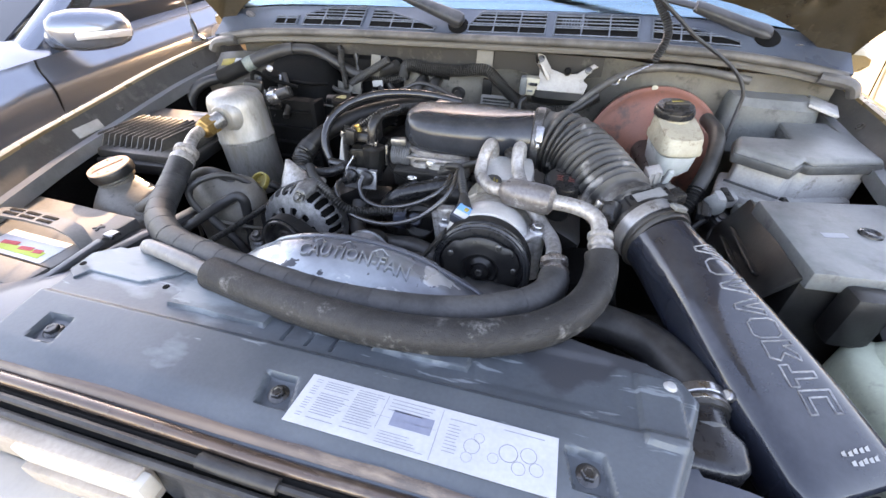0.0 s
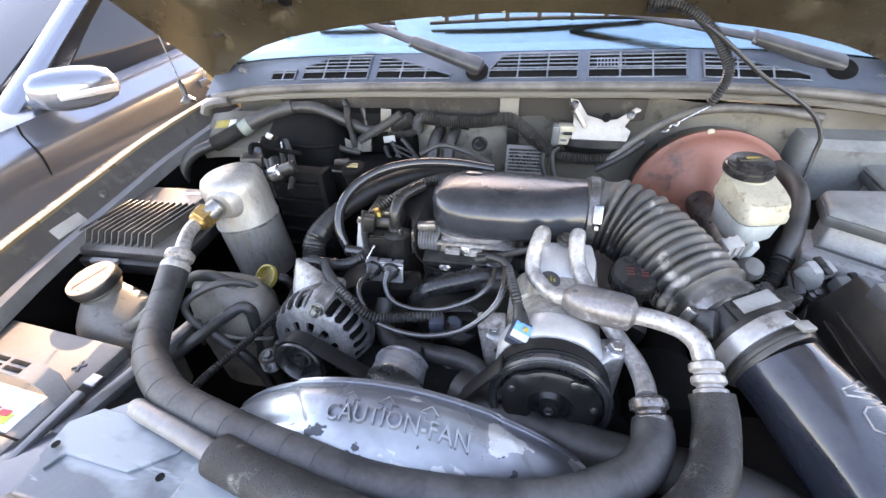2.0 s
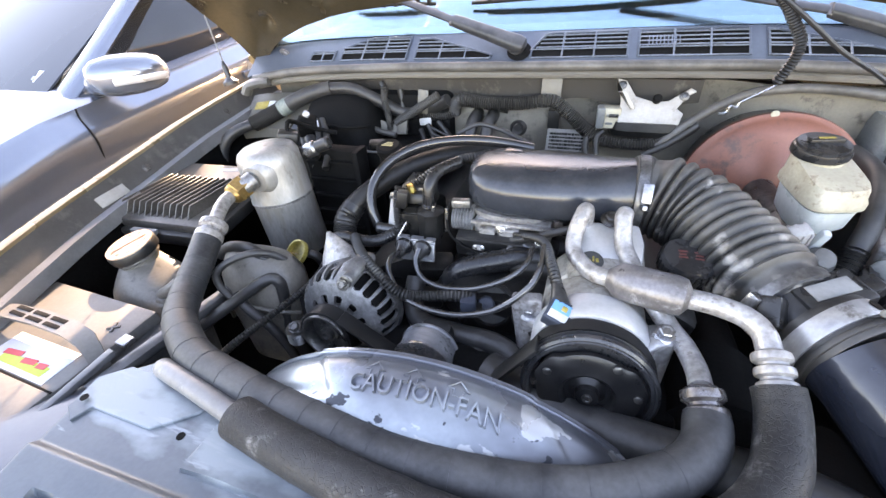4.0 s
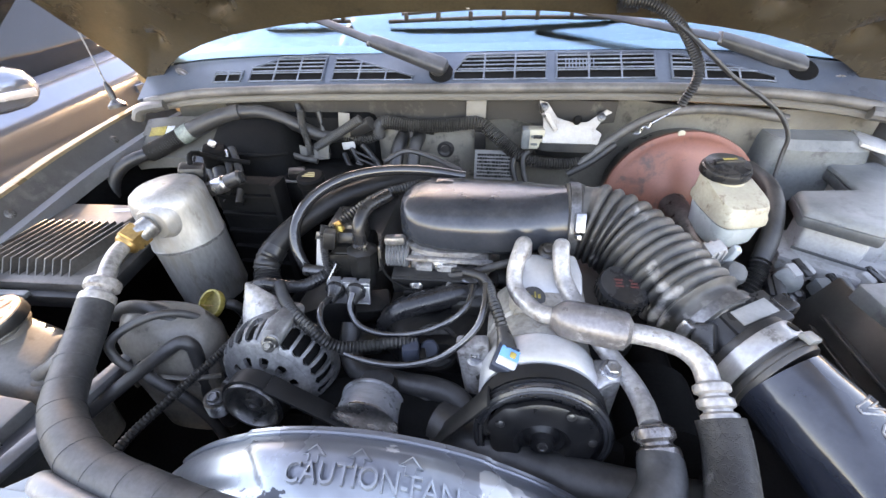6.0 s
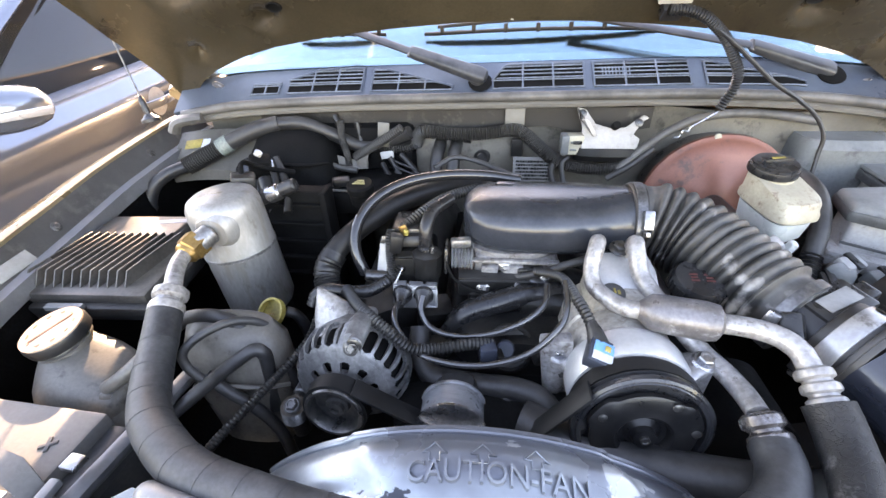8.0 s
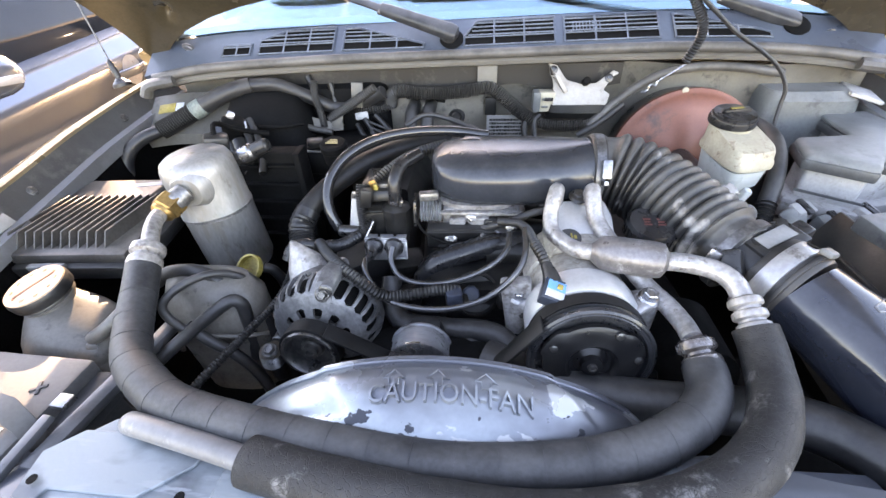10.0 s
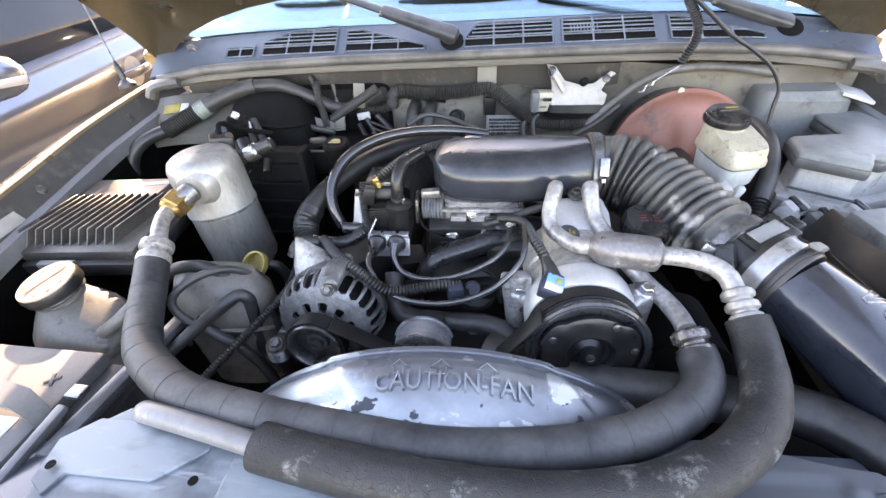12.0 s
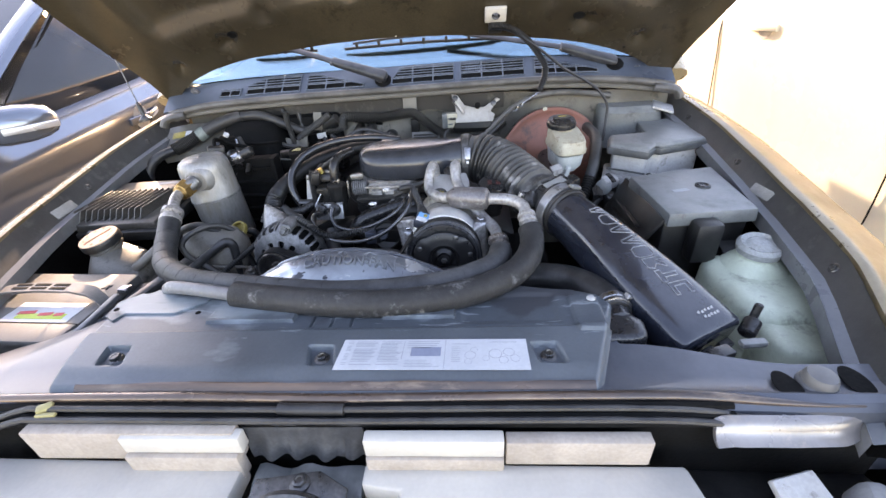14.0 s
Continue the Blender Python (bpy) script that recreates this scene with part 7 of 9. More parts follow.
part("plate_clip", box((0.010, 0.004, 0.010), pose(-0.176, 0.596, 0.958, 0, 20, 20), 0.001), M_STEEL, coil)
part("core", box((0.04, 0.05, 0.045), pose(-0.15, 0.635, 0.945, 0, 0, 0), 0.004), M_STEEL_DARK, coil)
part("solenoid", rod((-0.205, 0.585, 0.908), (-0.172, 0.588, 0.905), 0.008, 12), M_STEEL_DARK, coil)
part("tag", box((0.006, 0.004, 0.008), pose(-0.148, 0.60, 0.968), 0.001), M_YELLOW, coil, "yellow tag")
part("elbow", tube([(-0.122, 0.592, 0.943), (-0.122, 0.594, 0.965), (-0.121, 0.600, 0.98), (-0.115, 0.62, 0.99), (-0.095, 0.65, 0.992)], 0.0085, 14), M_LEAD0, coil)
part("elbow_clip", lathe([(0.0088, -0.0015), (0.0098, -0.001), (0.0098, 0.002)], axes((-0.122, 0.592, 0.952), (0, 0, 1)), 14), M_STEEL, coil)
part("clip_ear", box((0.004, 0.006, 0.009), pose(-0.113, 0.584, 0.953, 0, 10, 20), 0.001), M_STEEL, coil, "bright sliver standing in for a glint ear")
part("conduit", corrugated([(-0.168, 0.60, 0.972), (-0.169, 0.590, 0.955), (-0.168, 0.583, 0.930), (-0.164, 0.576, 0.908)], 0.0052, 0.0034), M_PLASTIC_DULL, coil)
part("conduit", corrugated([(-0.155, 0.615, 0.965), (-0.13, 0.64, 0.978), (-0.10, 0.67, 0.985), (-0.06, 0.70, 0.985)], 0.007, 0.0045), M_PLASTIC_DULL, coil)
br = thing("lead_bracket", (-0.127, 0.55, 0.90), "grey steel bracket holding two looped leads", "bracket")
part("plate", box((0.056, 0.004, 0.032), pose(-0.134, 0.558, 0.899, -18, 0, 3), 0.001), M_BRKT, br)
for x, w_ in ((-0.153, 0.016), (-0.133, 0.018), (-0.113, 0.014)):
    part("tab", box((w_, 0.012, 0.003), pose(x, 0.563, 0.914, -6, 0, 3), 0.001), M_BRKT, br)
bm = bmesh.new()
for dx, dz, w_, h_ in ((-0.009, 0, 0.0025, 0.024), (0.009, 0, 0.0025, 0.024), (0, 0.011, 0.018, 0.0025), (0, -0.011, 0.018, 0.0025)):
    box((w_, 0.005, h_), pose(-0.115, 0.5545, 0.899, -18, 0, 3) @ pose(dx, 0, dz), 0.0006, bm)
part("clip_frame", bm, M_BRKT, br)
for x in (-0.149, -0.122):
    part("boot", lathe([(0.0125, -0.003), (0.0128, 0.003), (0.0095, 0.006), (0.0072, 0.014), (0.005, 0.022)], axes((x, 0.5535, 0.905), (0.02, -1, -0.05)), 18), M_PLASTIC, br, "black rubber lead boot")
part("strap", tube([(-0.159, 0.560, 0.916), (-0.154, 0.568, 0.925), (-0.150, 0.573, 0.932)], 0.0012, 6, 4), M_BRKT, br)
for pts_ in ([(-0.148, 0.542, 0.905), (-0.150, 0.513, 0.914), (-0.144, 0.492, 0.906), (-0.122, 0.476, 0.887), (-0.085, 0.467, 0.881), (-0.041, 0.463, 0.886), (0.001, 0.464, 0.905), (0.031, 0.476, 0.931), (0.041, 0.494, 0.946), (0.042, 0.525, 0.957)],
             [(-0.120, 0.54, 0.915), (-0.121, 0.525, 0.902), (-0.107, 0.513, 0.887), (-0.073, 0.505, 0.885), (-0.031, 0.502, 0.897), (0.004, 0.508, 0.914), (0.022, 0.52, 0.928), (0.027, 0.545, 0.936)]):
    bm = tube(pts_, 0.0037, 12)
    solo("spark_plug_lead", bm, M_PLUGLEAD, pts_[0], "glossy black plug lead in a wide loop", "cable", group="looped plug leads")
bm = corrugated([(-0.217, 0.543, 0.917), (-0.199, 0.518, 0.919), (-0.174, 0.493, 0.920), (-0.148, 0.478, 0.911), (-0.125, 0.474, 0.894), (-0.099, 0.481, 0.887), (-0.061, 0.490, 0.888), (-0.035, 0.497, 0.884)], 0.0066, 0.0044)
solo("wiring_conduit", bm, M_PLASTIC_DULL, (-0.12, 0.485, 0.875), "black split wiring conduit across the engine", "conduit")
bm = tube([(-0.268, 0.545, 0.886), (-0.262, 0.552, 0.899), (-0.245, 0.556, 0.905), (-0.222, 0.555, 0.904), (-0.195, 0.56, 0.902), (-0.172, 0.575, 0.908)], 0.0085, 10)
solo("taped_harness", bm, M_PLASTIC, (-0.21, 0.553, 0.905), "taped black harness branching over the alternator", "harness")
bm = corrugated([(-0.190, 0.562, 0.902), (-0.172, 0.575, 0.909), (-0.155, 0.592, 0.922)], 0.0078, 0.0045)
solo("wiring_conduit", bm, M_PLASTIC_DULL, (-0.16, 0.58, 0.915), "short black split wiring conduit", "conduit")
con2 = thing("coolant_sensor", (-0.02, 0.48, 0.87), "dark blue-grey plug on a round coolant sensor", "sensor")
part("plug", box((0.020, 0.02, 0.024), pose(-0.040, 0.490, 0.878, 0, 0, 12), 0.003), M_CONN, con2)
part("plug_ear", box((0.008, 0.016, 0.012), pose(-0.026, 0.488, 0.874, 0, 0, 12), 0.002), M_GRIME, con2)
part("cover", lathe([(0.024, -0.035), (0.027, -0.004), (0.029, 0.0), (0.0295, 0.005), (0.026, 0.0075), (0.024, 0.003), (0.008, 0.002), (0.0001, 0.002)], axes((-0.014, 0.508, 0.868), (0.1, -0.85, 0.5)), 32), M_GRIME, con2, "round dark sensor cover")
part("terminal", lathe([(0.011, 0), (0.011, 0.010), (0.009, 0.012), (0.0001, 0.012)], axes((-0.020, 0.5045, 0.872), (0.1, -0.85, 0.5)), 10), M_CONN, con2)
part("ear", lathe([(0.0045, -0.003), (0.0085, -0.003), (0.009, 0.0), (0.0085, 0.003), (0.0045, 0.003), (0.0045, -0.003)], axes((0.020, 0.515, 0.872), (0.1, -0.85, 0.5)), 18), M_STEEL_DARK, con2)
bm = prism([(-0.006, -0.028), (0.006, -0.028), (0.010, 0.0), (0.006, 0.012), (-0.006, 0.012), (-0.010, 0.0)], 0, 0.004, axes((0.037, 0.478, 0.897), (0, -0.9, 0.4), (1, 0, 0.3)), 0.001)
solo("lifting_eye", bm, M_STEEL_DARK, (0.037, 0.478, 0.88), "dull steel lifting eye", "bracket")

# thick hoses at the side of the engine
M_HOSE = mat("matt_black_hose", (0.008, 0.008, 0.0085), (0.014, 0.014, 0.0145), 0.5, scale=20, amount=0.15, bump=0.15, dust=0.04, ior=1.33)
hs = thing("heater_hose", (-0.25, 0.62, 0.88), "thick black heater hose with a taped elbow", "hose")
part("hose", tube([(-0.228, 0.55, 0.868), (-0.25, 0.565, 0.882), (-0.262, 0.588, 0.90), (-0.258, 0.61, 0.918), (-0.24, 0.635, 0.935), (-0.21, 0.665, 0.95), (-0.17, 0.70, 0.962), (-0.11, 0.74, 0.968), (-0.06, 0.76, 0.965)], 0.0155, 16), M_HOSE, hs)
part("ribbed_elbow", corrugated([(-0.238, 0.555, 0.873), (-0.252, 0.568, 0.884), (-0.262, 0.588, 0.90)], 0.0172, 0.0042, 0.045, 18), M_HOSE, hs, "ribbed black hose elbow")
part("tape", tube([(-0.262, 0.588, 0.90), (-0.2615, 0.60, 0.91), (-0.255, 0.615, 0.921)], 0.0178, 16, 6, radius=lambda k, s: 0.0176 + 0.0008 * math.sin(s * 900)), M_PLASTIC_DULL, hs, "wrinkled black tape")
hs = thing("vacuum_hose", (-0.18, 0.66, 0.95), "smooth black vacuum hose arching to the air horn", "hose")
part("hose", tube([(-0.21, 0.60, 0.90), (-0.222, 0.61, 0.93), (-0.222, 0.63, 0.958), (-0.205, 0.66, 0.98), (-0.17, 0.69, 0.993), (-0.12, 0.708, 0.999), (-0.06, 0.715, 0.999), (0.0, 0.72, 0.99)], 0.0078, 14), M_LEAD, hs)
bm = tube([(-0.13, 0.76, 0.99), (-0.10, 0.78, 1.0), (-0.06, 0.775, 0.995), (-0.01, 0.76, 0.98)], 0.004, 8)
solo("vacuum_line", bm, M_RUBBER, (-0.06, 0.77, 0.98), "thin black vacuum line behind the air horn", "hose")
bm = tube([(-0.02, 0.592, 0.905), (0.02, 0.575, 0.93), (0.06, 0.575, 0.948), (0.10, 0.59, 0.95)], 0.005, 10)
solo("vacuum_line", bm, M_RUBBER, (0.03, 0.575, 0.92), "thin black vacuum line beside the throttle body", "hose")
rc = thing("filler_cap", (-0.305, 0.79, 0.95), "black filler cap with a faded round emblem", "filler cap")
part("cap", lathe([(0.019, -0.02), (0.020, 0.0), (0.022, 0.002), (0.022, 0.012), (0.019, 0.015), (0.0001, 0.0155)], axes((-0.248, 0.745, 0.955), (0, -0.15, 1)), 24), M_DARK, rc)
bm = bmesh.new()
for k in range(3):
    box((0.02 - 0.004 * k, 0.0025, 0.0006), axes((-0.248, 0.743 + 0.006 * (k - 1), 0.9712), (0, -0.15, 1)), 0, bm)
part("print", bm, M_CLIP, rc, "faded yellow print")

# dipstick
ds = thing("dipstick", (-0.329, 0.545, 0.80), "yellow ring-handled dipstick in a black tube", "dipstick")
bm = lathe([(0.0172, -0.0040), (0.0200, -0.0040), (0.0205, 0.0), (0.0200, 0.0040), (0.0172, 0.0040), (0.0168, 0.0), (0.0172, -0.0040)], axes((-0.329, 0.545, 0.869), (-0.25, -0.62, 0.74)), 28)
part("ring", bm, M_YELLOW, ds, "yellow plastic ring")
part("print_bar", box((0.022, 0.0012, 0.003), axes((-0.331, 0.539, 0.872), (-0.25, -0.62, 0.74)), 0.0005), M_BRASS, ds)
part("tube", tube([(-0.313, 0.552, 0.866), (-0.30, 0.556, 0.855), (-0.29, 0.555, 0.82), (-0.285, 0.55, 0.70)], 0.0075, 10), M_PLASTIC_DULL, ds)

# ---- accumulator ----
acc = thing("accumulator", (-0.395, 0.655, 0.80), "dull aluminium accumulator canister with a brass fitting", "accumulator")
QM = axes((-0.405, 0.645, 0.797), (-0.075, 0.0, 1))
part("shell", lathe([(0.034, 0.0), (0.046, 0.004), (0.0505, 0.014), (0.0505, 0.108), (0.0515, 0.110), (0.0515, 0.116), (0.0505, 0.118), (0.0508, 0.172), (0.0495, 0.184), (0.0455, 0.193), (0.038, 0.198), (0.0001, 0.200)], QM, 44), M_CAN, acc, "dull oxidised aluminium shell")
part("weld_seam", lathe([(0.0508, 0.110), (0.0521, 0.111), (0.0518, 0.113), (0.0521, 0.115), (0.0508, 0.116)], QM, 44), M_CAST, acc)
part("flat_boss", loft([((-0.410, 0.612, 0.960), (0.030, 0, 0), (0, 0, 0.030), 2.6), ((-0.411, 0.600, 0.960), (0.027, 0, 0), (0, 0, 0.026), 2.5), ((-0.412, 0.594, 0.960), (0.021, 0, 0), (0, 0, 0.020), 2.3)], seg=36), M_CAN, acc)
part("port", rod((-0.412, 0.597, 0.962), (-0.424, 0.574, 0.954), 0.0145, 18), M_CAST, acc)
bn = part("brass_nut", lathe([(0.017, 0), (0.0192, 0.0015), (0.0192, 0.019), (0.0172, 0.021), (0.012, 0.024)], axes((-0.424, 0.584, 0.956), (-0.30, -0.9, -0.30), (0.87, -0.3, 0.5)), 6), M_BRASS, acc, "brass flare nut")
part("nut_collar", lathe([(0.010, 0.020), (0.0155, 0.021), (0.0150, 0.026), (0.0105, 0.030)], axes((-0.424, 0.584, 0.956), (-0.30, -0.9, -0.30)), 20), M_BRASS, bn)
part("label_mark", box((0.016, 0.002, 0.0004), axes((-0.423, 0.632, 0.9985), (-0.075, -0.03, 1)), 0), M_INK, acc)
sw = thing("pressure_switch", (-0.362, 0.686, 0.96), "black pressure switch with a silver ring", "switch")
sa, sb = Vector((-0.402, 0.680, 0.962)), Vector((-0.326, 0.688, 0.991))
part("body", rod(sa, sa.lerp(sb, 0.45), 0.0115, 8), M_PLASTIC_DULL, sw)
part("ring", rod(sa.lerp(sb, 0.4), sa.lerp(sb, 0.68), 0.0125, 18), M_STEEL, sw, "silver ring")
part("plug", rod(sa.lerp(sb, 0.66), sb, 0.0105, 12), M_PLASTIC, sw)
sw2 = thing("pressure_switch", (-0.41, 0.70, 0.97), "black switch plug on the canister's top", "switch")
part("plug", box((0.035, 0.03, 0.03), pose(-0.415, 0.70, 0.985, 0, 10, 30), 0.005), M_PLASTIC_DULL, sw2)
for k, tipz in enumerate((0.985,)):
    part("lead", tube([(-0.415 + 0.008 * k, 0.70, 0.995), (-0.42 + 0.015 * k, 0.72, 1.01), (-0.41 + 0.02 * k, 0.76, tipz), (-0.37 + 0.02 * k, 0.78, 0.97)], 0.004, 8, 4), M_DARK, sw2)

# ---- evaporator case ----
ev = thing("evaporator_case", (-0.36, 0.86, 0.70), "black ribbed plastic evaporator case on the firewall", "air box")
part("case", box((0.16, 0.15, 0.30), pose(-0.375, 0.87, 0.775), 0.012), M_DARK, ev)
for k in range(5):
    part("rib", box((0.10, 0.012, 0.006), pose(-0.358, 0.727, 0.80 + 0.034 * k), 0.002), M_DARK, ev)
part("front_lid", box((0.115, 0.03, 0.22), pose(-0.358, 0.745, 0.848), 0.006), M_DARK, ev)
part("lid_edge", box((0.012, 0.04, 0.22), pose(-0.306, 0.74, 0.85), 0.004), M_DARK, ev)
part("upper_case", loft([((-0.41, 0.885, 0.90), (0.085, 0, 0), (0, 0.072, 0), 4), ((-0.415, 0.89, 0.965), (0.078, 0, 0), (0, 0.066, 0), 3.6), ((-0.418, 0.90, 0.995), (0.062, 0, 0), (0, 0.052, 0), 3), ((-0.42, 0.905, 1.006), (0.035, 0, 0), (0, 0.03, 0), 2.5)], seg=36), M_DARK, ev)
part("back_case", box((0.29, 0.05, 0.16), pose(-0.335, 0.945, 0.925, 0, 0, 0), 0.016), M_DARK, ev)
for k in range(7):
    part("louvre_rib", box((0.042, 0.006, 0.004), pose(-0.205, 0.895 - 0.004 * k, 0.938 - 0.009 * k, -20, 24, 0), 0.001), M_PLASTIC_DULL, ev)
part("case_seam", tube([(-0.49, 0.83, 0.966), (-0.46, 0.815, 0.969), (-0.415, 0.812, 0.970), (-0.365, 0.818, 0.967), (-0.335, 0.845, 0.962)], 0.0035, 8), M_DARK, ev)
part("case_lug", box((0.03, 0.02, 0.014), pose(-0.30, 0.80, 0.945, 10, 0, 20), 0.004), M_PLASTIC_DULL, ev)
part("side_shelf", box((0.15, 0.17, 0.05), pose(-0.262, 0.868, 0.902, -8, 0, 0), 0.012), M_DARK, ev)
part("shelf_edge", box((0.105, 0.006, 0.003), pose(-0.275, 0.792, 0.932, 0, 3, 6), 0.001), M_BATTERY, ev, "pale metal edge")
hoz = thing("blower_motor", (-0.47, 0.86, 0.93), "black blower housing with two glints added as bright slivers", "blower")
part("housing", lathe([(0.03, -0.06), (0.032, 0.0), (0.030, 0.010), (0.022, 0.018), (0.0001, 0.020)], axes((-0.455, 0.80, 0.955), (0.25, -0.75, 0.6)), 24), M_LEAD, hoz)
part("plug", box((0.036, 0.030, 0.036), pose(-0.428, 0.778, 0.980, 12, 8, 24), 0.006), M_DARK, hoz, "black plug housing")
part("plug_collar", rod((-0.418, 0.765, 0.965), (-0.404, 0.745, 0.945), 0.013, 14), M_PLASTIC_DULL, hoz)
# two steel slivers added in place of glints on the black housing
part("clip", box((0.013, 0.005, 0.012), pose(-0.425, 0.777, 1.003, -20, 30, 0), 0.003), M_STEEL, hoz, "bright sliver standing in for a glint")
part("clip", box((0.005, 0.005, 0.018), pose(-0.404, 0.776, 0.984, -20, -5, 0), 0.002), M_STEEL, hoz, "bright sliver standing in for a glint")

# ---- control unit with cooling fins ----
ecm = thing("control_unit", (-0.585, 0.61, 0.88), "finned aluminium control unit in a black tray", "control unit")
EM = pose(-0.583, 0.612, 0.897, 3, 0, 3)
part("tray", box((0.215, 0.205, 0.022), EM @ pose(0, 0, -0.012), 0.004), M_PLASTIC_DULL, ecm)
part("base", box((0.192, 0.185, 0.016), EM @ pose(0, 0, 0.006), 0.004), M_ECM, ecm)
part("top", prism([(-0.080, -0.055), (0.062, -0.06), (0.082, 0.088), (-0.066, 0.088)], 0.012, 0.026, EM, 0.004, grow=-0.08), M_ECM, ecm)
for k in range(12):
    x = -0.078 + 0.0125 * k
    bm = prism([(x, -0.080), (x + 0.0020, -0.080), (x + 0.0260, 0.026), (x + 0.0240, 0.026)], 0.012, 0.0335, EM, 0.0005, seg=1)
    for v in bm.verts:
        d = EM.inverted() @ v.co
        if d.y < -0.06 and d.z > 0.02:
            v.co = EM @ Vector((d.x + 0.0032, d.y + 0.014, d.z))
    part("fin", bm, M_ECM, ecm)
part("print_strip", box((0.05, 0.010, 0.0006), EM @ pose(0.045, 0.066, 0.0262, 0, 0, 6), 0), M_INK, ecm)
part("clip", box((0.05, 0.010, 0.008), EM @ pose(-0.01, -0.103, 0.002), 0.002), M_GREYLID, ecm, "grey spring clip")

M_STAY = mat("worn_black_steel", (0.05, 0.052, 0.056), (0.11, 0.112, 0.116), 0.32, scale=14, dust=0.3, dust_col=(0.3, 0.3, 0.3), amount=0.1)
# ---- reservoirs by the battery ----
M_CAPINK = mat("faded_orange_ink", (0.42, 0.19, 0.11), (0.36, 0.17, 0.1), 0.5, amount=0.1, bump=0.0)
fb = thing("fluid_bottle", (-0.51, 0.43, 0.78), "dirty translucent fluid bottle with a tan screw cap", "bottle")
part("bottle", loft([((-0.474, 0.404, 0.74), (0.046, 0, 0), (0, 0.036, 0), 4.5), ((-0.480, 0.410, 0.80), (0.049, 0, 0), (0, 0.038, 0), 4.5), ((-0.487, 0.418, 0.838), (0.052, 0, 0), (0, 0.040, 0), 4.2), ((-0.489, 0.421, 0.846), (0.0485, 0, 0), (0, 0.037, 0), 4.2), ((-0.492, 0.424, 0.852), (0.0525, 0, 0), (0, 0.040, 0), 4.0), ((-0.498, 0.431, 0.868), (0.050, 0, 0), (0, 0.039, 0), 3.4), ((-0.506, 0.438, 0.880), (0.043, 0, 0), (0, 0.035, 0), 2.8), ((-0.522, 0.446, 0.889), (0.030, 0, 0), (0, 0.029, 0), 2.2), ((-0.528, 0.449, 0.893), (0.0255, 0, 0), (0, 0.0255, 0), 2.0), ((-0.532, 0.451, 0.903), (0.0255, 0, 0), (0, 0.0255, 0), 2.0)], seg=40), M_BOTTLE, fb)
part("neck_ring", lathe([(0.0255, -0.0015), (0.0295, -0.001), (0.0295, 0.0015), (0.0255, 0.002)], axes((-0.530, 0.450, 0.8965), (-0.12, -0.15, 1)), 32), M_BOTTLE, fb)
fc = part("cap", lathe([(0.028, -0.001), (0.0332, 0.0005), (0.034, 0.010), (0.0325, 0.014), (0.0001, 0.0145)], axes((-0.533, 0.4515, 0.902), (-0.12, -0.15, 1)), 36), M_PLASTIC_DULL, fb)
part("cap_face", lathe([(0.0325, 0.0142), (0.0322, 0.0160), (0.0001, 0.0165)], axes((-0.533, 0.4515, 0.902), (-0.12, -0.15, 1)), 36), M_CAP, fc, "dusty tan cap face")
bm = bmesh.new()
for k in range(10):
    t = radians(30 + 36 * k)
    box((0.005, 0.0022, 0.0005), axes((-0.533, 0.4515, 0.902), (-0.12, -0.15, 1)) @ pose(0.024 * math.cos(t), 0.024 * math.sin(t), 0.0168, 0, 0, math.degrees(t) + 90), 0, bm)
box((0.046, 0.003, 0.0008), axes((-0.533, 0.4515, 0.902), (-0.12, -0.15, 1)) @ pose(0, 0, 0.0170, 0, 0, 60), 0.0004, bm)
part("print", bm, M_CAPINK, fc, "faded orange print")
part("moulded_ring", lathe([(0.019, -0.006), (0.019, 0.002), (0.016, 0.003), (0.015, 0.0005), (0.011, 0.0005), (0.010, 0.005), (0.006, 0.006), (0.0055, 0.016), (0.0001, 0.017)], axes((-0.462, 0.413, 0.860), (0.55, -0.65, 0.45)), 24), M_BOTTLE, fb)
part("spout", tube([(-0.455, 0.41, 0.872), (-0.435, 0.415, 0.885), (-0.415, 0.43, 0.90)], 0.008, 10), M_BOTTLE, fb)
st = thing("expansion_tank", (-0.345, 0.44, 0.78), "grimy pale plastic expansion tank with seams", "tank")
part("tank", loft([((-0.335, 0.475, 0.74), (0.052, 0, 0), (0, 0.036, 0), 3), ((-0.34, 0.48, 0.83), (0.060, 0, 0), (0, 0.04, 0), 3), ((-0.345, 0.487, 0.875), (0.062, 0, 0), (0, 0.036, 0), 2.8), ((-0.35, 0.492, 0.897), (0.052, 0, 0), (0, 0.026, 0), 2.5), ((-0.355, 0.494, 0.906), (0.03, 0, 0), (0, 0.012, 0), 2)], seg=32), M_BOTTLE, st)
part("seam", tube([(-0.402, 0.455, 0.80), (-0.38, 0.442, 0.845), (-0.34, 0.438, 0.852), (-0.30, 0.442, 0.848), (-0.275, 0.46, 0.835)], 0.003, 6, 4), M_BOTTLE, st)
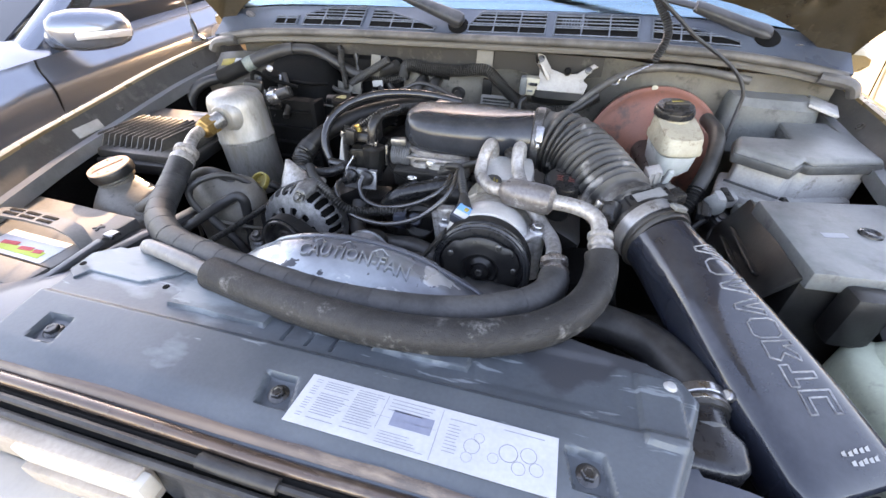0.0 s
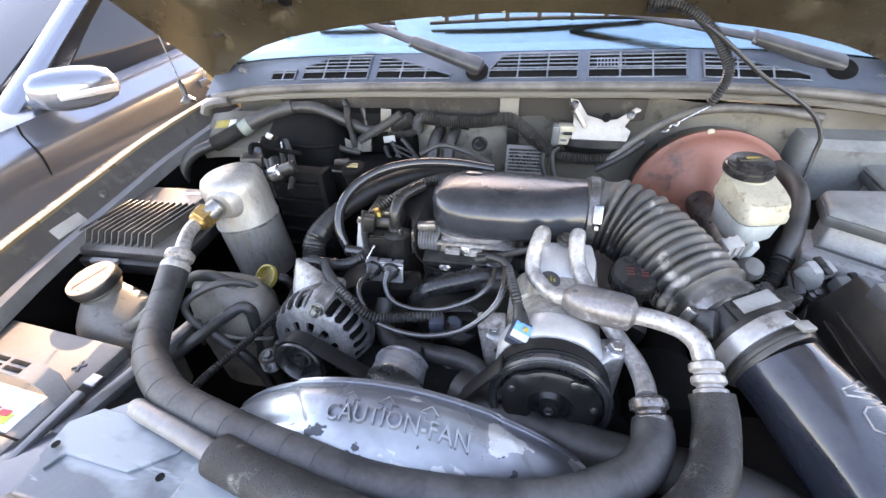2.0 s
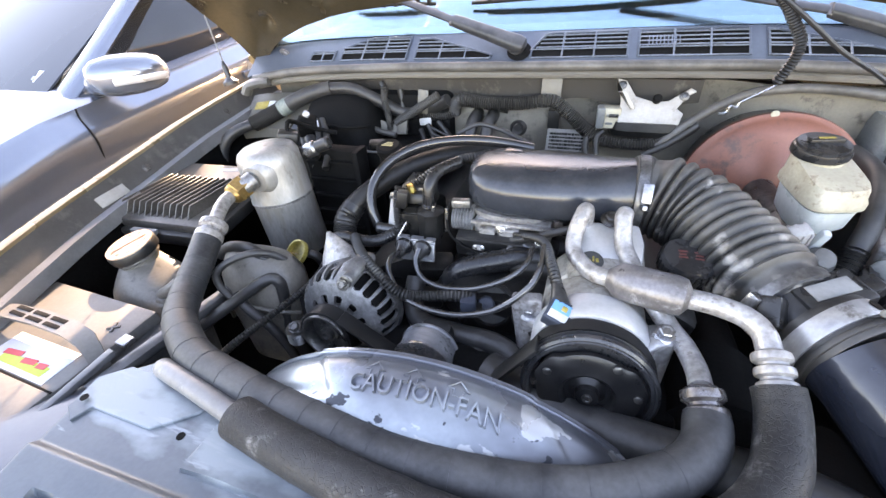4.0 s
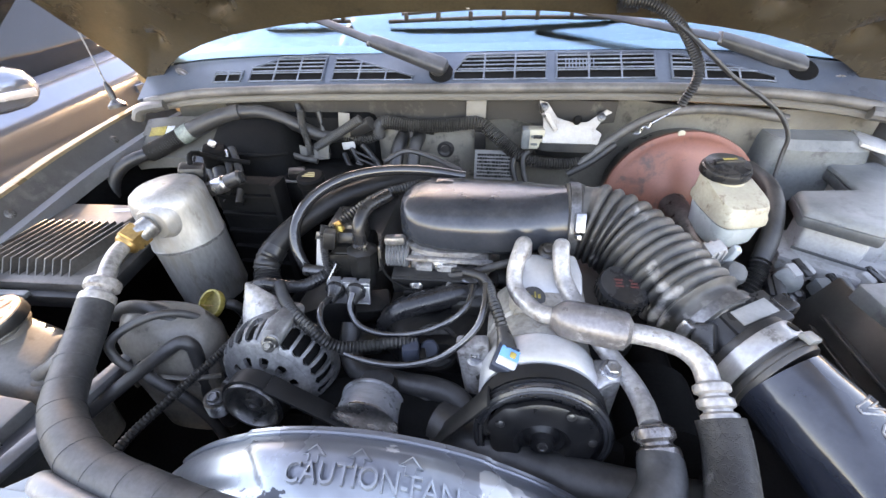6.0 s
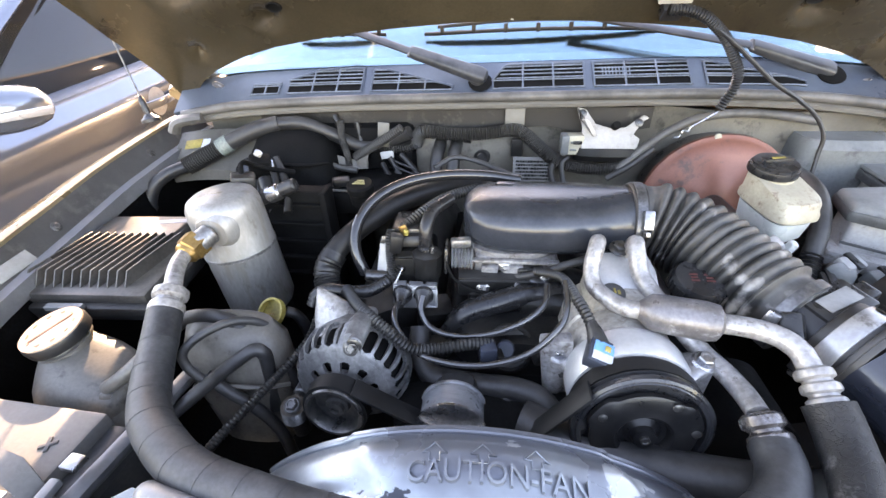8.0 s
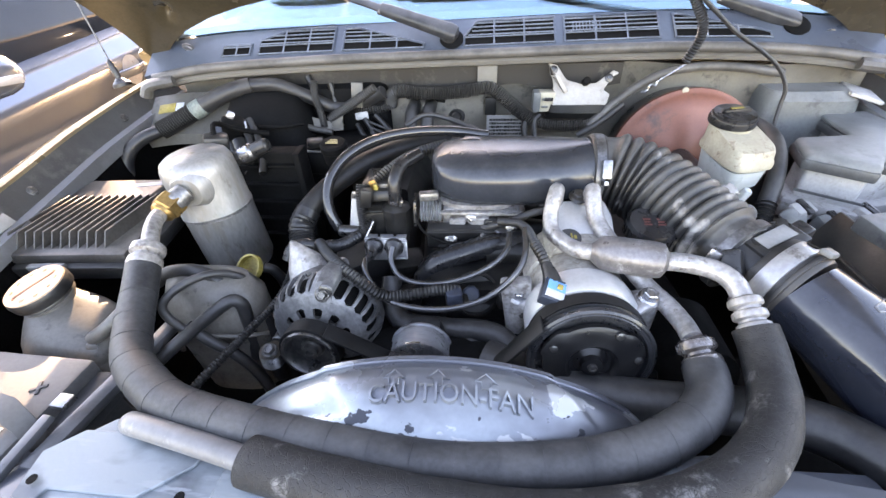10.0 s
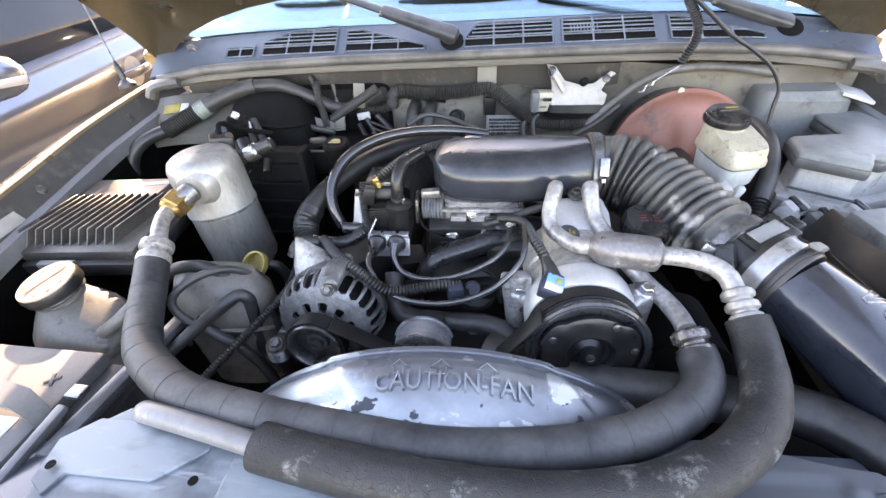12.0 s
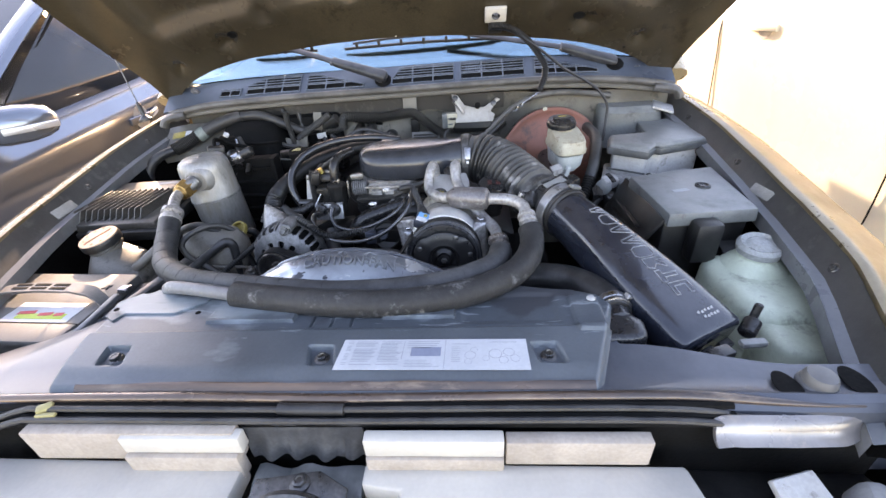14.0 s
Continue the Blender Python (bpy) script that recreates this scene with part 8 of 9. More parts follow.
for pts_, r, lab_ in (([(-0.352, 0.43, 0.868), (-0.368, 0.432, 0.885), (-0.372, 0.437, 0.903), (-0.358, 0.45, 0.916), (-0.335, 0.47, 0.92), (-0.315, 0.488, 0.908), (-0.298, 0.50, 0.88), (-0.29, 0.505, 0.84)], 0.0050, "thin looped black hose over the tank"),
                      ([(-0.40, 0.395, 0.832), (-0.372, 0.412, 0.852), (-0.34, 0.434, 0.873), (-0.316, 0.449, 0.888), (-0.304, 0.457, 0.893), (-0.296, 0.46, 0.888), (-0.294, 0.46, 0.87), (-0.297, 0.45, 0.80)], 0.0080, "thick black pipe with a bent end by the tank"),
                      ([(-0.355, 0.436, 0.872), (-0.335, 0.432, 0.852), (-0.305, 0.43, 0.825), (-0.285, 0.43, 0.78), (-0.28, 0.43, 0.70)], 0.0072, "black hose down the front of the tank"),
                      ([(-0.43, 0.50, 0.88), (-0.40, 0.495, 0.902), (-0.36, 0.49, 0.91), (-0.325, 0.486, 0.895), (-0.29, 0.48, 0.855), (-0.275, 0.475, 0.80)], 0.0085, "black hose behind the tank")):
    solo("small_hose", tube(pts_, r, 10), M_RUBBER, pts_[-1], lab_, "hose")
bm = corrugated([(-0.243, 0.515, 0.905), (-0.255, 0.48, 0.88), (-0.285, 0.425, 0.864), (-0.316, 0.364, 0.85), (-0.33, 0.33, 0.83)], 0.0050, 0.0040)
solo("wiring_conduit", bm, M_PLASTIC_DULL, (-0.315, 0.39, 0.80), "black ribbed conduit beside the alternator", "conduit")
bm = box((0.016, 0.20, 0.014), axes((-0.388, 0.36, 0.868), (0.2, 0.1, 1), (0.99, 0.03, 0)) @ pose(0, 0, 0, 0, 0, -4), 0.004)
solo("battery_stay", bm, M_STAY, (-0.385, 0.335, 0.85), "black steel stay beside the battery", "bracket")

# ---- battery ----
bat = thing("battery", (-0.53, 0.30, 0.68), "grey car battery with a carrying handle and bright label", "battery")
BM = pose(-0.525, 0.2965, 0.0, 0, 0, -3)
part("case", box((0.205, 0.165, 0.20), BM @ pose(0, 0, 0.772), 0.006), M_BATT_DARK, bat)
part("lid", prism([(-0.1035, -0.083), (0.1035, -0.083), (0.1035, 0.083), (-0.1035, 0.083)], 0.862, 0.884, BM, 0.004), M_BATTERY, bat)
part("side_step", box((0.02, 0.14, 0.035), BM @ pose(0.112, 0.01, 0.852), 0.004), M_BATT_DARK, bat)
bm = box((0.016, 0.0035, 0.0016), BM @ pose(0.076, 0.044, 0.8848, 0, 0, 30), 0.0004)
box((0.0035, 0.016, 0.0017), BM @ pose(0.076, 0.044, 0.8848, 0, 0, 30), 0.0004, bm)
part("plus_mark", bm, M_BATT_DARK, bat, "moulded plus sign")
rings = []
for x, y, z in ((-0.098, -0.004, 0.884), (-0.092, 0.002, 0.893), (-0.078, 0.010, 0.901), (-0.055, 0.013, 0.9045), (0.0, 0.016, 0.906), (0.055, 0.016, 0.9055), (0.085, 0.012, 0.902), (0.104, 0.005, 0.894), (0.114, 0.0, 0.884), (0.116, -0.002, 0.872)):
    wv = 0.011 - 0.002 * step(0.08, 0.11, x)
    rings.append([BM @ Vector((x + dx, y + dy, z + dz)) for dx, dy, dz in ((0, -wv, 0), (0, -wv, -0.004), (0, wv, -0.004), (0, wv, 0))])
bm = bmesh.new()
skin(bm, rings)
bmesh.ops.recalc_face_normals(bm, faces=bm.faces)
hdl = part("handle", bm, M_BATTERY, bat, "grey plastic strap handle with slots")
for k in range(3):
    for j in range(2):
        part("slot", box((0.026, 0.0055, 0.0012), BM @ pose(-0.036 + 0.033 * k, 0.0205 - 0.009 * j, 0.9055 + 0.0006 * (k > 0)), 0.0004), M_DARK, hdl)
lb = part("label", box((0.112, 0.044, 0.0012), BM @ pose(0.026, -0.020, 0.8846), 0.0004), M_LABEL, bat, "white label with lime and red blocks")
part("lime_block", box((0.080, 0.012, 0.0004), BM @ pose(0.029, -0.030, 0.8855), 0), M_LIME, lb)
bm = bmesh.new()
for sx, w_ in ((-0.03, 0.028), (0.004, 0.022), (0.026, 0.014)):
    box((w_, 0.007, 0.0004), BM @ pose(sx + 0.030, -0.0225 - 0.003 * (sx > 0), 0.8860, 0, 0, 6), 0, bm)
part("red_block", bm, M_RED, lb)
part("front_step", prism([(-0.1035, -0.083), (0.1035, -0.083), (0.1035, -0.046), (-0.1035, -0.046)], 0.87, 0.8862, BM, 0.0015), M_BATTERY, bat)
part("lid_groove", box((0.206, 0.0022, 0.0012), BM @ pose(0.0, -0.0445, 0.8844), 0), M_DARK, bat)
hold = thing("battery_clamp", (-0.405, 0.25, 0.87), "worn steel hold-down strap on the battery's edge", "bracket")
part("strap", box((0.010, 0.085, 0.008), pose(-0.405, 0.262, 0.888, 6, 0, -6), 0.002), M_STAY, hold)
part("tab", box((0.016, 0.014, 0.006), pose(-0.398, 0.318, 0.894, 0, 0, -6), 0.001), M_STEEL, hold)
part("tray_rim", tube([(-0.63, 0.205, 0.865), (-0.52, 0.198, 0.865), (-0.41, 0.20, 0.868)], 0.006, 8, 4), M_CAP, hold)

# ---- brake booster and master cylinder ----
M_RESLOW = mat("bluish_translucent_plastic", (0.46, 0.50, 0.50), (0.38, 0.41, 0.41), 0.35, scale=14, amount=0.06)
bo = thing("brake_booster", (0.366, 0.90, 0.80), "rusty red-brown round brake booster", "brake booster")
BO = axes((0.366, 0.885, 0.873), (-0.03, -1, 0.10)) @ Matrix.Scale(1.055, 4)
part("rear_shell", lathe([(0.09, -0.07), (0.118, -0.05), (0.119, -0.004)], BO, 48), M_STEEL_DARK, bo)
part("front_shell", lathe([(0.1225, -0.010), (0.1235, -0.006), (0.1225, 0.0), (0.117, 0.002), (0.114, 0.006), (0.106, 0.013), (0.094, 0.0185), (0.075, 0.021), (0.071, 0.024), (0.055, 0.0265), (0.05, 0.030), (0.0001, 0.031)], BO, 56), M_RUST, bo, "rust-brown front shell")
part("paint_dot", lathe([(0.006, 0), (0.005, 0.0015), (0.0001, 0.0015)], BO @ pose(-0.02, 0.119, 0.0), 10), M_CREAM, bo)
mc = thing("master_cylinder", (0.35, 0.72, 0.85), "brake master cylinder under a cream fluid reservoir", "master cylinder")
part("cylinder", rod((0.348, 0.86, 0.888), (0.358, 0.68, 0.885), 0.022, 20), M_STEEL_DARK, mc)
RC, RA, RL = Vector((0.364, 0.728, 0)), Vector((0.0335, 0.009, 0)), Vector((-0.009, 0.046, 0))


def res(z, k, p, slide=0.0, tip=0.0):
    """A level of the reservoir: height, share of the full outline, squareness, slide towards the cap, fall to the front."""
    return (RC + RL * slide + Vector((0, 0, z)), RA * k, RL * k + Vector((0, 0, tip)), p)


rs = part("reservoir", loft([res(0.952, 0.93, 4, 0, 0.004), res(0.956, 1.04, 4.4, 0, 0.004), res(0.963, 1.04, 4.4, 0, 0.004), res(0.968, 0.985, 4.4, 0, 0.005), res(0.982, 0.965, 4.4, 0.0, 0.010), res(0.988, 0.92, 4.2, 0.0, 0.011), res(0.990, 0.82, 4.0, 0.0, 0.011)], seg=40), M_CREAM, mc, "cream fluid reservoir")
part("filler_neck", rod((0.357, 0.752, 0.975), (0.356, 0.750, 0.999), 0.028, 24), M_CREAM, mc)
part("lower_tank", loft([res(0.908, 0.62, 3.2), res(0.922, 0.86, 4), res(0.9515, 0.94, 4.2, 0, 0.004)], seg=40), M_RESLOW, mc, "bluish-white translucent lower tank")
CAPM = axes((0.356, 0.752, 0.996), (-0.02, -0.12, 1))
cp = part("cap", lathe([(0.027, 0), (0.0315, 0.001), (0.032, 0.006), (0.0305, 0.011), (0.0285, 0.012), (0.028, 0.0155), (0.016, 0.0165), (0.013, 0.018), (0.0001, 0.018)], CAPM, 32), M_PLASTIC, mc, "black screw cap")
part("cap_bar", box((0.039, 0.011, 0.006), CAPM @ pose(0, 0, 0.019, 0, 0, 8), 0.002), M_PLASTIC, cp)
part("cap_print", box((0.018, 0.004, 0.0006), CAPM @ pose(0, 0, 0.0223, 0, 0, 8), 0), M_YELLOW, cp)
cb = part("bracket", box((0.024, 0.018, 0.030), pose(0.334, 0.664, 0.922, 18, -12, 16), 0.003), M_LIGHTBOX, mc, "pale plug clipped under the reservoir")
for dx in (-0.009, 0.0, 0.009):
    part("rib", box((0.0032, 0.022, 0.027), pose(0.334, 0.664, 0.922, 18, -12, 16) @ pose(dx, 0, 0), 0.001), M_LIGHTBOX, cb)
part("prong", box((0.010, 0.012, 0.034), pose(0.356, 0.662, 0.920, 14, 10, 0), 0.003), M_RESLOW, cb)
part("plug_lead", tube([(0.326, 0.660, 0.910), (0.318, 0.648, 0.898), (0.322, 0.632, 0.884)], 0.005, 8, 4), M_PLASTIC_DULL, cb)
part("connector", lathe([(0.006, -0.02), (0.013, -0.016), (0.0165, -0.004), (0.0165, 0.006), (0.012, 0.014), (0.004, 0.017)], axes((0.360, 0.650, 0.899), (0.1, -0.6, 0.8)), 20), M_BATTERY, mc, "round grey plug")
vh = thing("vacuum_hose", (0.395, 0.66, 0.86), "grey-black vacuum hose with a ribbed end beside the brake reservoir", "hose")
part("hose", tube([(0.415, 0.690, 0.892), (0.428, 0.715, 0.925), (0.438, 0.75, 0.950), (0.442, 0.79, 0.962), (0.440, 0.85, 0.962)], 0.0125, 14), M_RUBBER, vh)
part("ribbed_end", corrugated([(0.378, 0.640, 0.845), (0.392, 0.655, 0.862), (0.405, 0.672, 0.878), (0.417, 0.693, 0.896)], 0.0125, 0.006), M_PLASTIC_DULL, vh, "ribbed black hose end")

# ---- relay and fuse boxes ----
M_LIDRIM = mat("grey_lid_rim", (0.085, 0.09, 0.093), (0.055, 0.058, 0.06), 0.42, scale=20, amount=0.15, dust=0.15, dust_col=(0.25, 0.26, 0.26))
f2 = thing("fuse_box", (0.565, 0.78, 0.85), "pale grey fuse box with a dusty dark lid", "fuse box")
L2 = [(0.452, 0.712), (0.522, 0.664), (0.548, 0.698), (0.556, 0.690), (0.670, 0.728), (0.674, 0.90), (0.568, 0.882), (0.556, 0.785), (0.470, 0.775)]
part("box", prism([(0.466, 0.716), (0.522, 0.676), (0.548, 0.708), (0.56, 0.70), (0.66, 0.736), (0.662, 0.88), (0.578, 0.868), (0.562, 0.776), (0.48, 0.766)], 0.80, 0.948, None, 0.005), M_LIGHTBOX, f2)
lid2 = part("lid", prism(L2, 0.940, 0.9565, None, 0.004), M_LIDRIM, f2, "grey rim of the lid")
part("lid_top", prism(L2, 0.955, 0.965, None, 0.005, grow=-0.07), M_GREYLID, lid2, "dusty grey lid top")
part("clip", box((0.012, 0.008, 0.03), pose(0.505, 0.697, 0.925, 0, 0, -35), 0.003), M_LIGHTBOX, f2)
part("base_bracket", box((0.18, 0.10, 0.03), pose(0.52, 0.69, 0.85, 0, 0, 25), 0.008), M_PLASTIC_DULL, f2)
part("lower_tier", prism([(0.446, 0.706), (0.520, 0.656), (0.550, 0.690), (0.565, 0.684), (0.650, 0.716), (0.650, 0.80), (0.47, 0.775)], 0.872, 0.896, None, 0.004), M_LIGHTBOX, f2, "stepped lower tray of the box")
part("tier_groove", box((0.080, 0.003, 0.004), pose(0.486, 0.682, 0.912, 0, 0, -34), 0.001), M_LIDRIM, f2)
part("side_plug", lathe([(0.010, 0), (0.016, 0.003), (0.017, 0.020), (0.012, 0.024), (0.0001, 0.025)], axes((0.446, 0.676, 0.880), (-0.4, -0.8, 0.3)), 16), M_GREYLID, f2, "dusty round plug")
for k in range(4):
    part("bolt", hexbolt(axes((0.455 + 0.03 * k, 0.655 + 0.01 * k, 0.868), (0, -0.5, 1)), 0.007, 0.007), M_STEEL_DARK, f2)
hc = thing("harness_connectors", (0.46, 0.66, 0.84), "dusty grey harness connectors below the fuse box", "connector")
for q, sz, rot, m in (((0.452, 0.672, 0.892), (0.034, 0.022, 0.024), 20, M_LIGHTBOX), ((0.490, 0.655, 0.882), (0.045, 0.026, 0.022), 14, M_GREYLID), ((0.535, 0.668, 0.888), (0.03, 0.02, 0.03), 28, M_LIGHTBOX), ((0.425, 0.655, 0.872), (0.022, 0.03, 0.022), -8, M_PLASTIC)):
    body_ = part("connector", box(sz, pose(*q, 18, 0, rot), 0.004), m, hc)
    part("latch", box((0.010, sz[1] + 0.006, 0.005), pose(*q, 18, 0, rot) @ pose(0, 0, sz[2] / 2), 0.001), M_PLASTIC, body_)
for k in range(3):
    part("lead", tube([(0.43 + 0.03 * k, 0.645, 0.868), (0.41 + 0.03 * k, 0.63, 0.85), (0.40 + 0.035 * k, 0.60, 0.83)], 0.005, 8, 4), M_PLASTIC_DULL, hc)
f1 = thing("relay_box", (0.555, 0.54, 0.80), "black relay centre with a dusty grey flat lid", "fuse box")
L1 = [(0.474, 0.436), (0.624, 0.448), (0.640, 0.642), (0.466, 0.605)]
part("box", prism([(0.475, 0.448), (0.615, 0.456), (0.63, 0.63), (0.468, 0.6)], 0.74, 0.912, None, 0.006, grow=0.02), M_PLASTIC_DULL, f1)
lid1 = part("lid", prism(L1, 0.908, 0.932, None, 0.003, grow=-0.015), M_GREYLID, f1)
part("knob", lathe([(0.014, 0), (0.013, 0.003), (0.009, 0.0045), (0.007, 0.002), (0.0001, 0.002)], axes((0.578, 0.545, 0.9315), (0, 0, 1)), 20), M_PLASTIC, lid1)
part("scuff", box((0.030, 0.010, 0.0006), pose(0.532, 0.53, 0.9322, 0, 0, 12), 0), M_INK, lid1)
part("front_clip", box((0.046, 0.034, 0.075), pose(0.535, 0.430, 0.885, 0, 0, 4), 0.009), M_PLASTIC_DULL, f1)
part("side_flap", prism([(-0.10, -0.05), (0.09, -0.05), (0.09, 0.05), (-0.08, 0.05)], -0.004, 0.004, axes((0.452, 0.545, 0.872), (-0.9, 0, 0.45), (0, 1, 0)), 0.003), M_PLASTIC_DULL, f1)
for k in range(3):
    part("flap_rib", box((0.004, 0.11, 0.012), axes((0.448 - 0.006 * k, 0.54, 0.885 - 0.018 * k), (-0.9, 0, 0.45), (0, 0, 1)), 0.001), M_PLASTIC_DULL, f1)

# ---- washer bottle ----
wa = thing("washer_bottle", (0.58, 0.31, 0.70), "greenish translucent washer bottle with a clear cap", "bottle")
part("bottle", prism([(0.530, 0.300), (0.560, 0.262), (0.650, 0.268), (0.672, 0.33), (0.665, 0.44), (0.545, 0.445), (0.528, 0.40)], 0.70, 0.858, None, 0.024, seg=5, grow=-0.04), M_WASH, wa)
part("front_lobe", prism([(0.545, 0.235), (0.565, 0.212), (0.635, 0.205), (0.665, 0.235), (0.662, 0.30), (0.550, 0.30)], 0.70, 0.842, None, 0.020, seg=5, grow=-0.05), M_WASH, wa)
part("shoulder", loft([((0.604, 0.392, 0.852), (0.050, 0, 0), (0, 0.044, 0), 2.8), ((0.605, 0.394, 0.866), (0.040, 0, 0), (0, 0.036, 0), 2.4), ((0.606, 0.396, 0.876), (0.029, 0, 0), (0, 0.028, 0), 2.0), ((0.606, 0.397, 0.888), (0.028, 0, 0), (0, 0.027, 0), 2.0)], seg=32), M_WASH, wa)
M_CLEARCAP = mat("clear_cap", (0.36, 0.37, 0.36), (0.30, 0.31, 0.30), 0.3, scale=40, amount=0.2)
part("cap", lathe([(0.026, 0), (0.032, 0.002), (0.033, 0.012), (0.028, 0.018), (0.02, 0.015), (0.014, 0.018), (0.0001, 0.018)], axes((0.606, 0.397, 0.882), (-0.05, -0.1, 1)), 32), M_CLEARCAP, wa, "clear grey snap cap")
part("strap", box((0.05, 0.05, 0.012), pose(0.600, 0.445, 0.860, 20, 0, 0), 0.004), M_PLASTIC_DULL, wa)
wb_ = thing("washer_pump", (0.50, 0.225, 0.87), "black nozzle plug in front of the washer bottle", "pump")
part("body", rod((0.490, 0.218, 0.874), (0.506, 0.234, 0.884), 0.0105, 14), M_PLASTIC, wb_)
part("nozzle", rod((0.503, 0.233, 0.888), (0.507, 0.236, 0.908), 0.005, 10), M_PLASTIC, wb_)
part("plate", box((0.030, 0.010, 0.008), pose(0.474, 0.184, 0.893, 0, 0, 5), 0.002), M_GREYLID, wb_)
part("plate", box((0.03, 0.016, 0.012), pose(0.435, 0.175, 0.885, 0, 0, 20), 0.002), M_PLASTIC, wb_)

# ---- firewall fittings ----
wm = thing("wiper_controller", (0.16, 0.925, 0.95), "black controller under a white metal bracket on the firewall", "module")
part("body", loft([((0.165, 0.925, 0.947), (0.055, 0, 0), (0, 0.02, 0), 3), ((0.165, 0.92, 0.960), (0.058, 0, 0), (0, 0.026, 0), 3), ((0.165, 0.920, 0.974), (0.056, 0, 0), (0, 0.024, 0), 3)], seg=24), M_PLASTIC_DULL, wm)
part("bracket", prism([(-0.045, -0.022), (0.05, -0.022), (0.055, -0.004), (0.044, 0.004), (0.058, 0.026), (0.070, 0.033), (0.060, 0.038), (0.030, 0.016), (0.006, 0.014), (-0.022, 0.022), (-0.040, 0.048), (-0.055, 0.052), (-0.048, 0.030), (-0.045, 0.015)],
                      -0.003, 0.003, axes((0.165, 0.912, 0.992), (0, -0.85, 0.5), (1, 0, 0)), 0.001), M_EARS, wm, "white metal bracket with two ears")
WB = axes((0.165, 0.912, 0.992), (0, -0.85, 0.5), (1, 0, 0))
for hx_, hy_ in ((-0.046, 0.040), (0.052, 0.024)):
    part("screw", hexbolt(WB @ pose(hx_, hy_, 0.003), 0.005, 0.005), M_STEEL_DARK, wm)
part("stud", rod((0.176, 0.918, 1.008), (0.176, 0.906, 1.015), 0.007, 12), M_DARK, wm)
cn = part("connector", box((0.032, 0.024, 0.036), pose(0.108, 0.915, 0.978), 0.003), M_CREAM, wm, "cream plug with black clips")
part("clip", box((0.014, 0.027, 0.036), pose(0.091, 0.913, 0.978), 0.003), M_GREYLID, cn)
for dz in (-0.008, 0.006):
    part("rib", box((0.012, 0.003, 0.004), pose(0.106, 0.9015, 0.978 + dz), 0.001), M_GREYLID, cn)
part("ear", prism([(-0.006, -0.006), (0.008, -0.006), (0.026, -0.034), (0.020, -0.038), (0.0, -0.014), (-0.008, 0.004)], 0, 0.003, axes((0.118, 0.912, 1.030), (0, -0.95, 0.3), (1, 0, 0)), 0.0008), M_EARS, wm, "thin bracket ear")
part("clip", box((0.016, 0.004, 0.006), pose(0.112, 0.901, 0.984), 0.001), M_PLASTIC, cn)
fl = thing("firewall_label", (0.035, 0.94, 0.90), "silver label with dark printed lines on the firewall", "label")
part("sheet", box((0.078, 0.002, 0.056), pose(0.040, 0.905, 0.925, -30, 0, 0), 0.0005), M_BATTERY, fl)
bm = bmesh.new()
for k in range(7):
    u = -0.034
    while u < 0.031:
        w_ = 0.0015 + 0.005 * rnd.random()
        box((w_, 0.0012, 0.0028 + 0.0018 * rnd.random()), pose(0.040, 0.905, 0.925, -30, 0, 0) @ pose(u + w_ / 2, -0.0014, -0.020 + 0.0065 * k), 0, bm)
        u += w_ + 0.0009
part("print", bm, M_DARK, fl, "dark printed bars")
clp = thing("harness_clip", (0.0, 0.94, 1.0), "grey flat bracket under the cowl", "bracket")
part("plate", box((0.036, 0.003, 0.055), pose(0.0, 0.935, 1.015, -8, 0, 0), 0.001), M_GREY_PAINT, clp)
part("hook", box((0.012, 0.006, 0.02), pose(0.002, 0.926, 0.998), 0.002), M_PLASTIC, clp)
bx_ = thing("relay", (0.012, 0.945, 0.95), "small black relay on the firewall", "relay")
part("case", box((0.022, 0.012, 0.034), pose(0.008, 0.947, 0.958), 0.002), M_PLASTIC_DULL, bx_)
gr = thing("firewall_grommet", (-0.055, 0.95, 0.93), "black rubber grommet in the firewall", "grommet")
part("grommet", lathe([(0.016, 0), (0.018, 0.004), (0.012, 0.010), (0.008, 0.006), (0.0001, 0.006)], axes((-0.060, 0.952, 0.937), (0, -1, 0.1)), 20), M_RUBBER, gr)
hp = thing("heater_pipe", (-0.12, 0.94, 0.93), "two black heater hoses entering the firewall", "hose")
for dx in (-0.016, 0.016):
    part("hose", tube([(-0.125 + dx, 0.955, 0.962), (-0.125 + dx, 0.925, 0.962), (-0.128 + dx, 0.905, 0.95), (-0.13 + dx, 0.88, 0.91)], 0.0125, 14), M_RUBBER, hp)
part("plate", prism([(-0.045, -0.025), (0.04, -0.025), (0.045, 0.02), (-0.03, 0.028)], 0, 0.003, axes((-0.125, 0.951, 0.955), (0, -1, 0), (1, 0, 0)), 0.001), M_DARK, hp)


def loom(points, r, label, material=None, ribbed=True):
    bm = corrugated(points, r, 0.0044 if r > 0.007 else 0.0036, 0.15) if ribbed else tube(points, r, 12)
    return solo("wiring_loom", bm, material or M_PLASTIC_DULL, points[len(points) // 2], label, "wiring loom")


M_LOOM = mat("dusty_split_loom", (0.022, 0.021, 0.020), (0.04, 0.038, 0.035), 0.45, scale=25, dust=0.3, dust_col=(0.22, 0.21, 0.19), amount=0.15)
loom([(-0.188, 0.935, 0.965), (-0.182, 0.928, 0.985), (-0.165, 0.922, 0.996), (-0.12, 0.92, 0.992), (-0.06, 0.92, 0.993), (-0.015, 0.92, 0.999), (0.01, 0.92, 0.998), (0.035, 0.918, 0.98), (0.062, 0.914, 0.958), (0.085, 0.91, 0.944)], 0.0115, "dusty black ribbed loom along the firewall", M_LOOM)
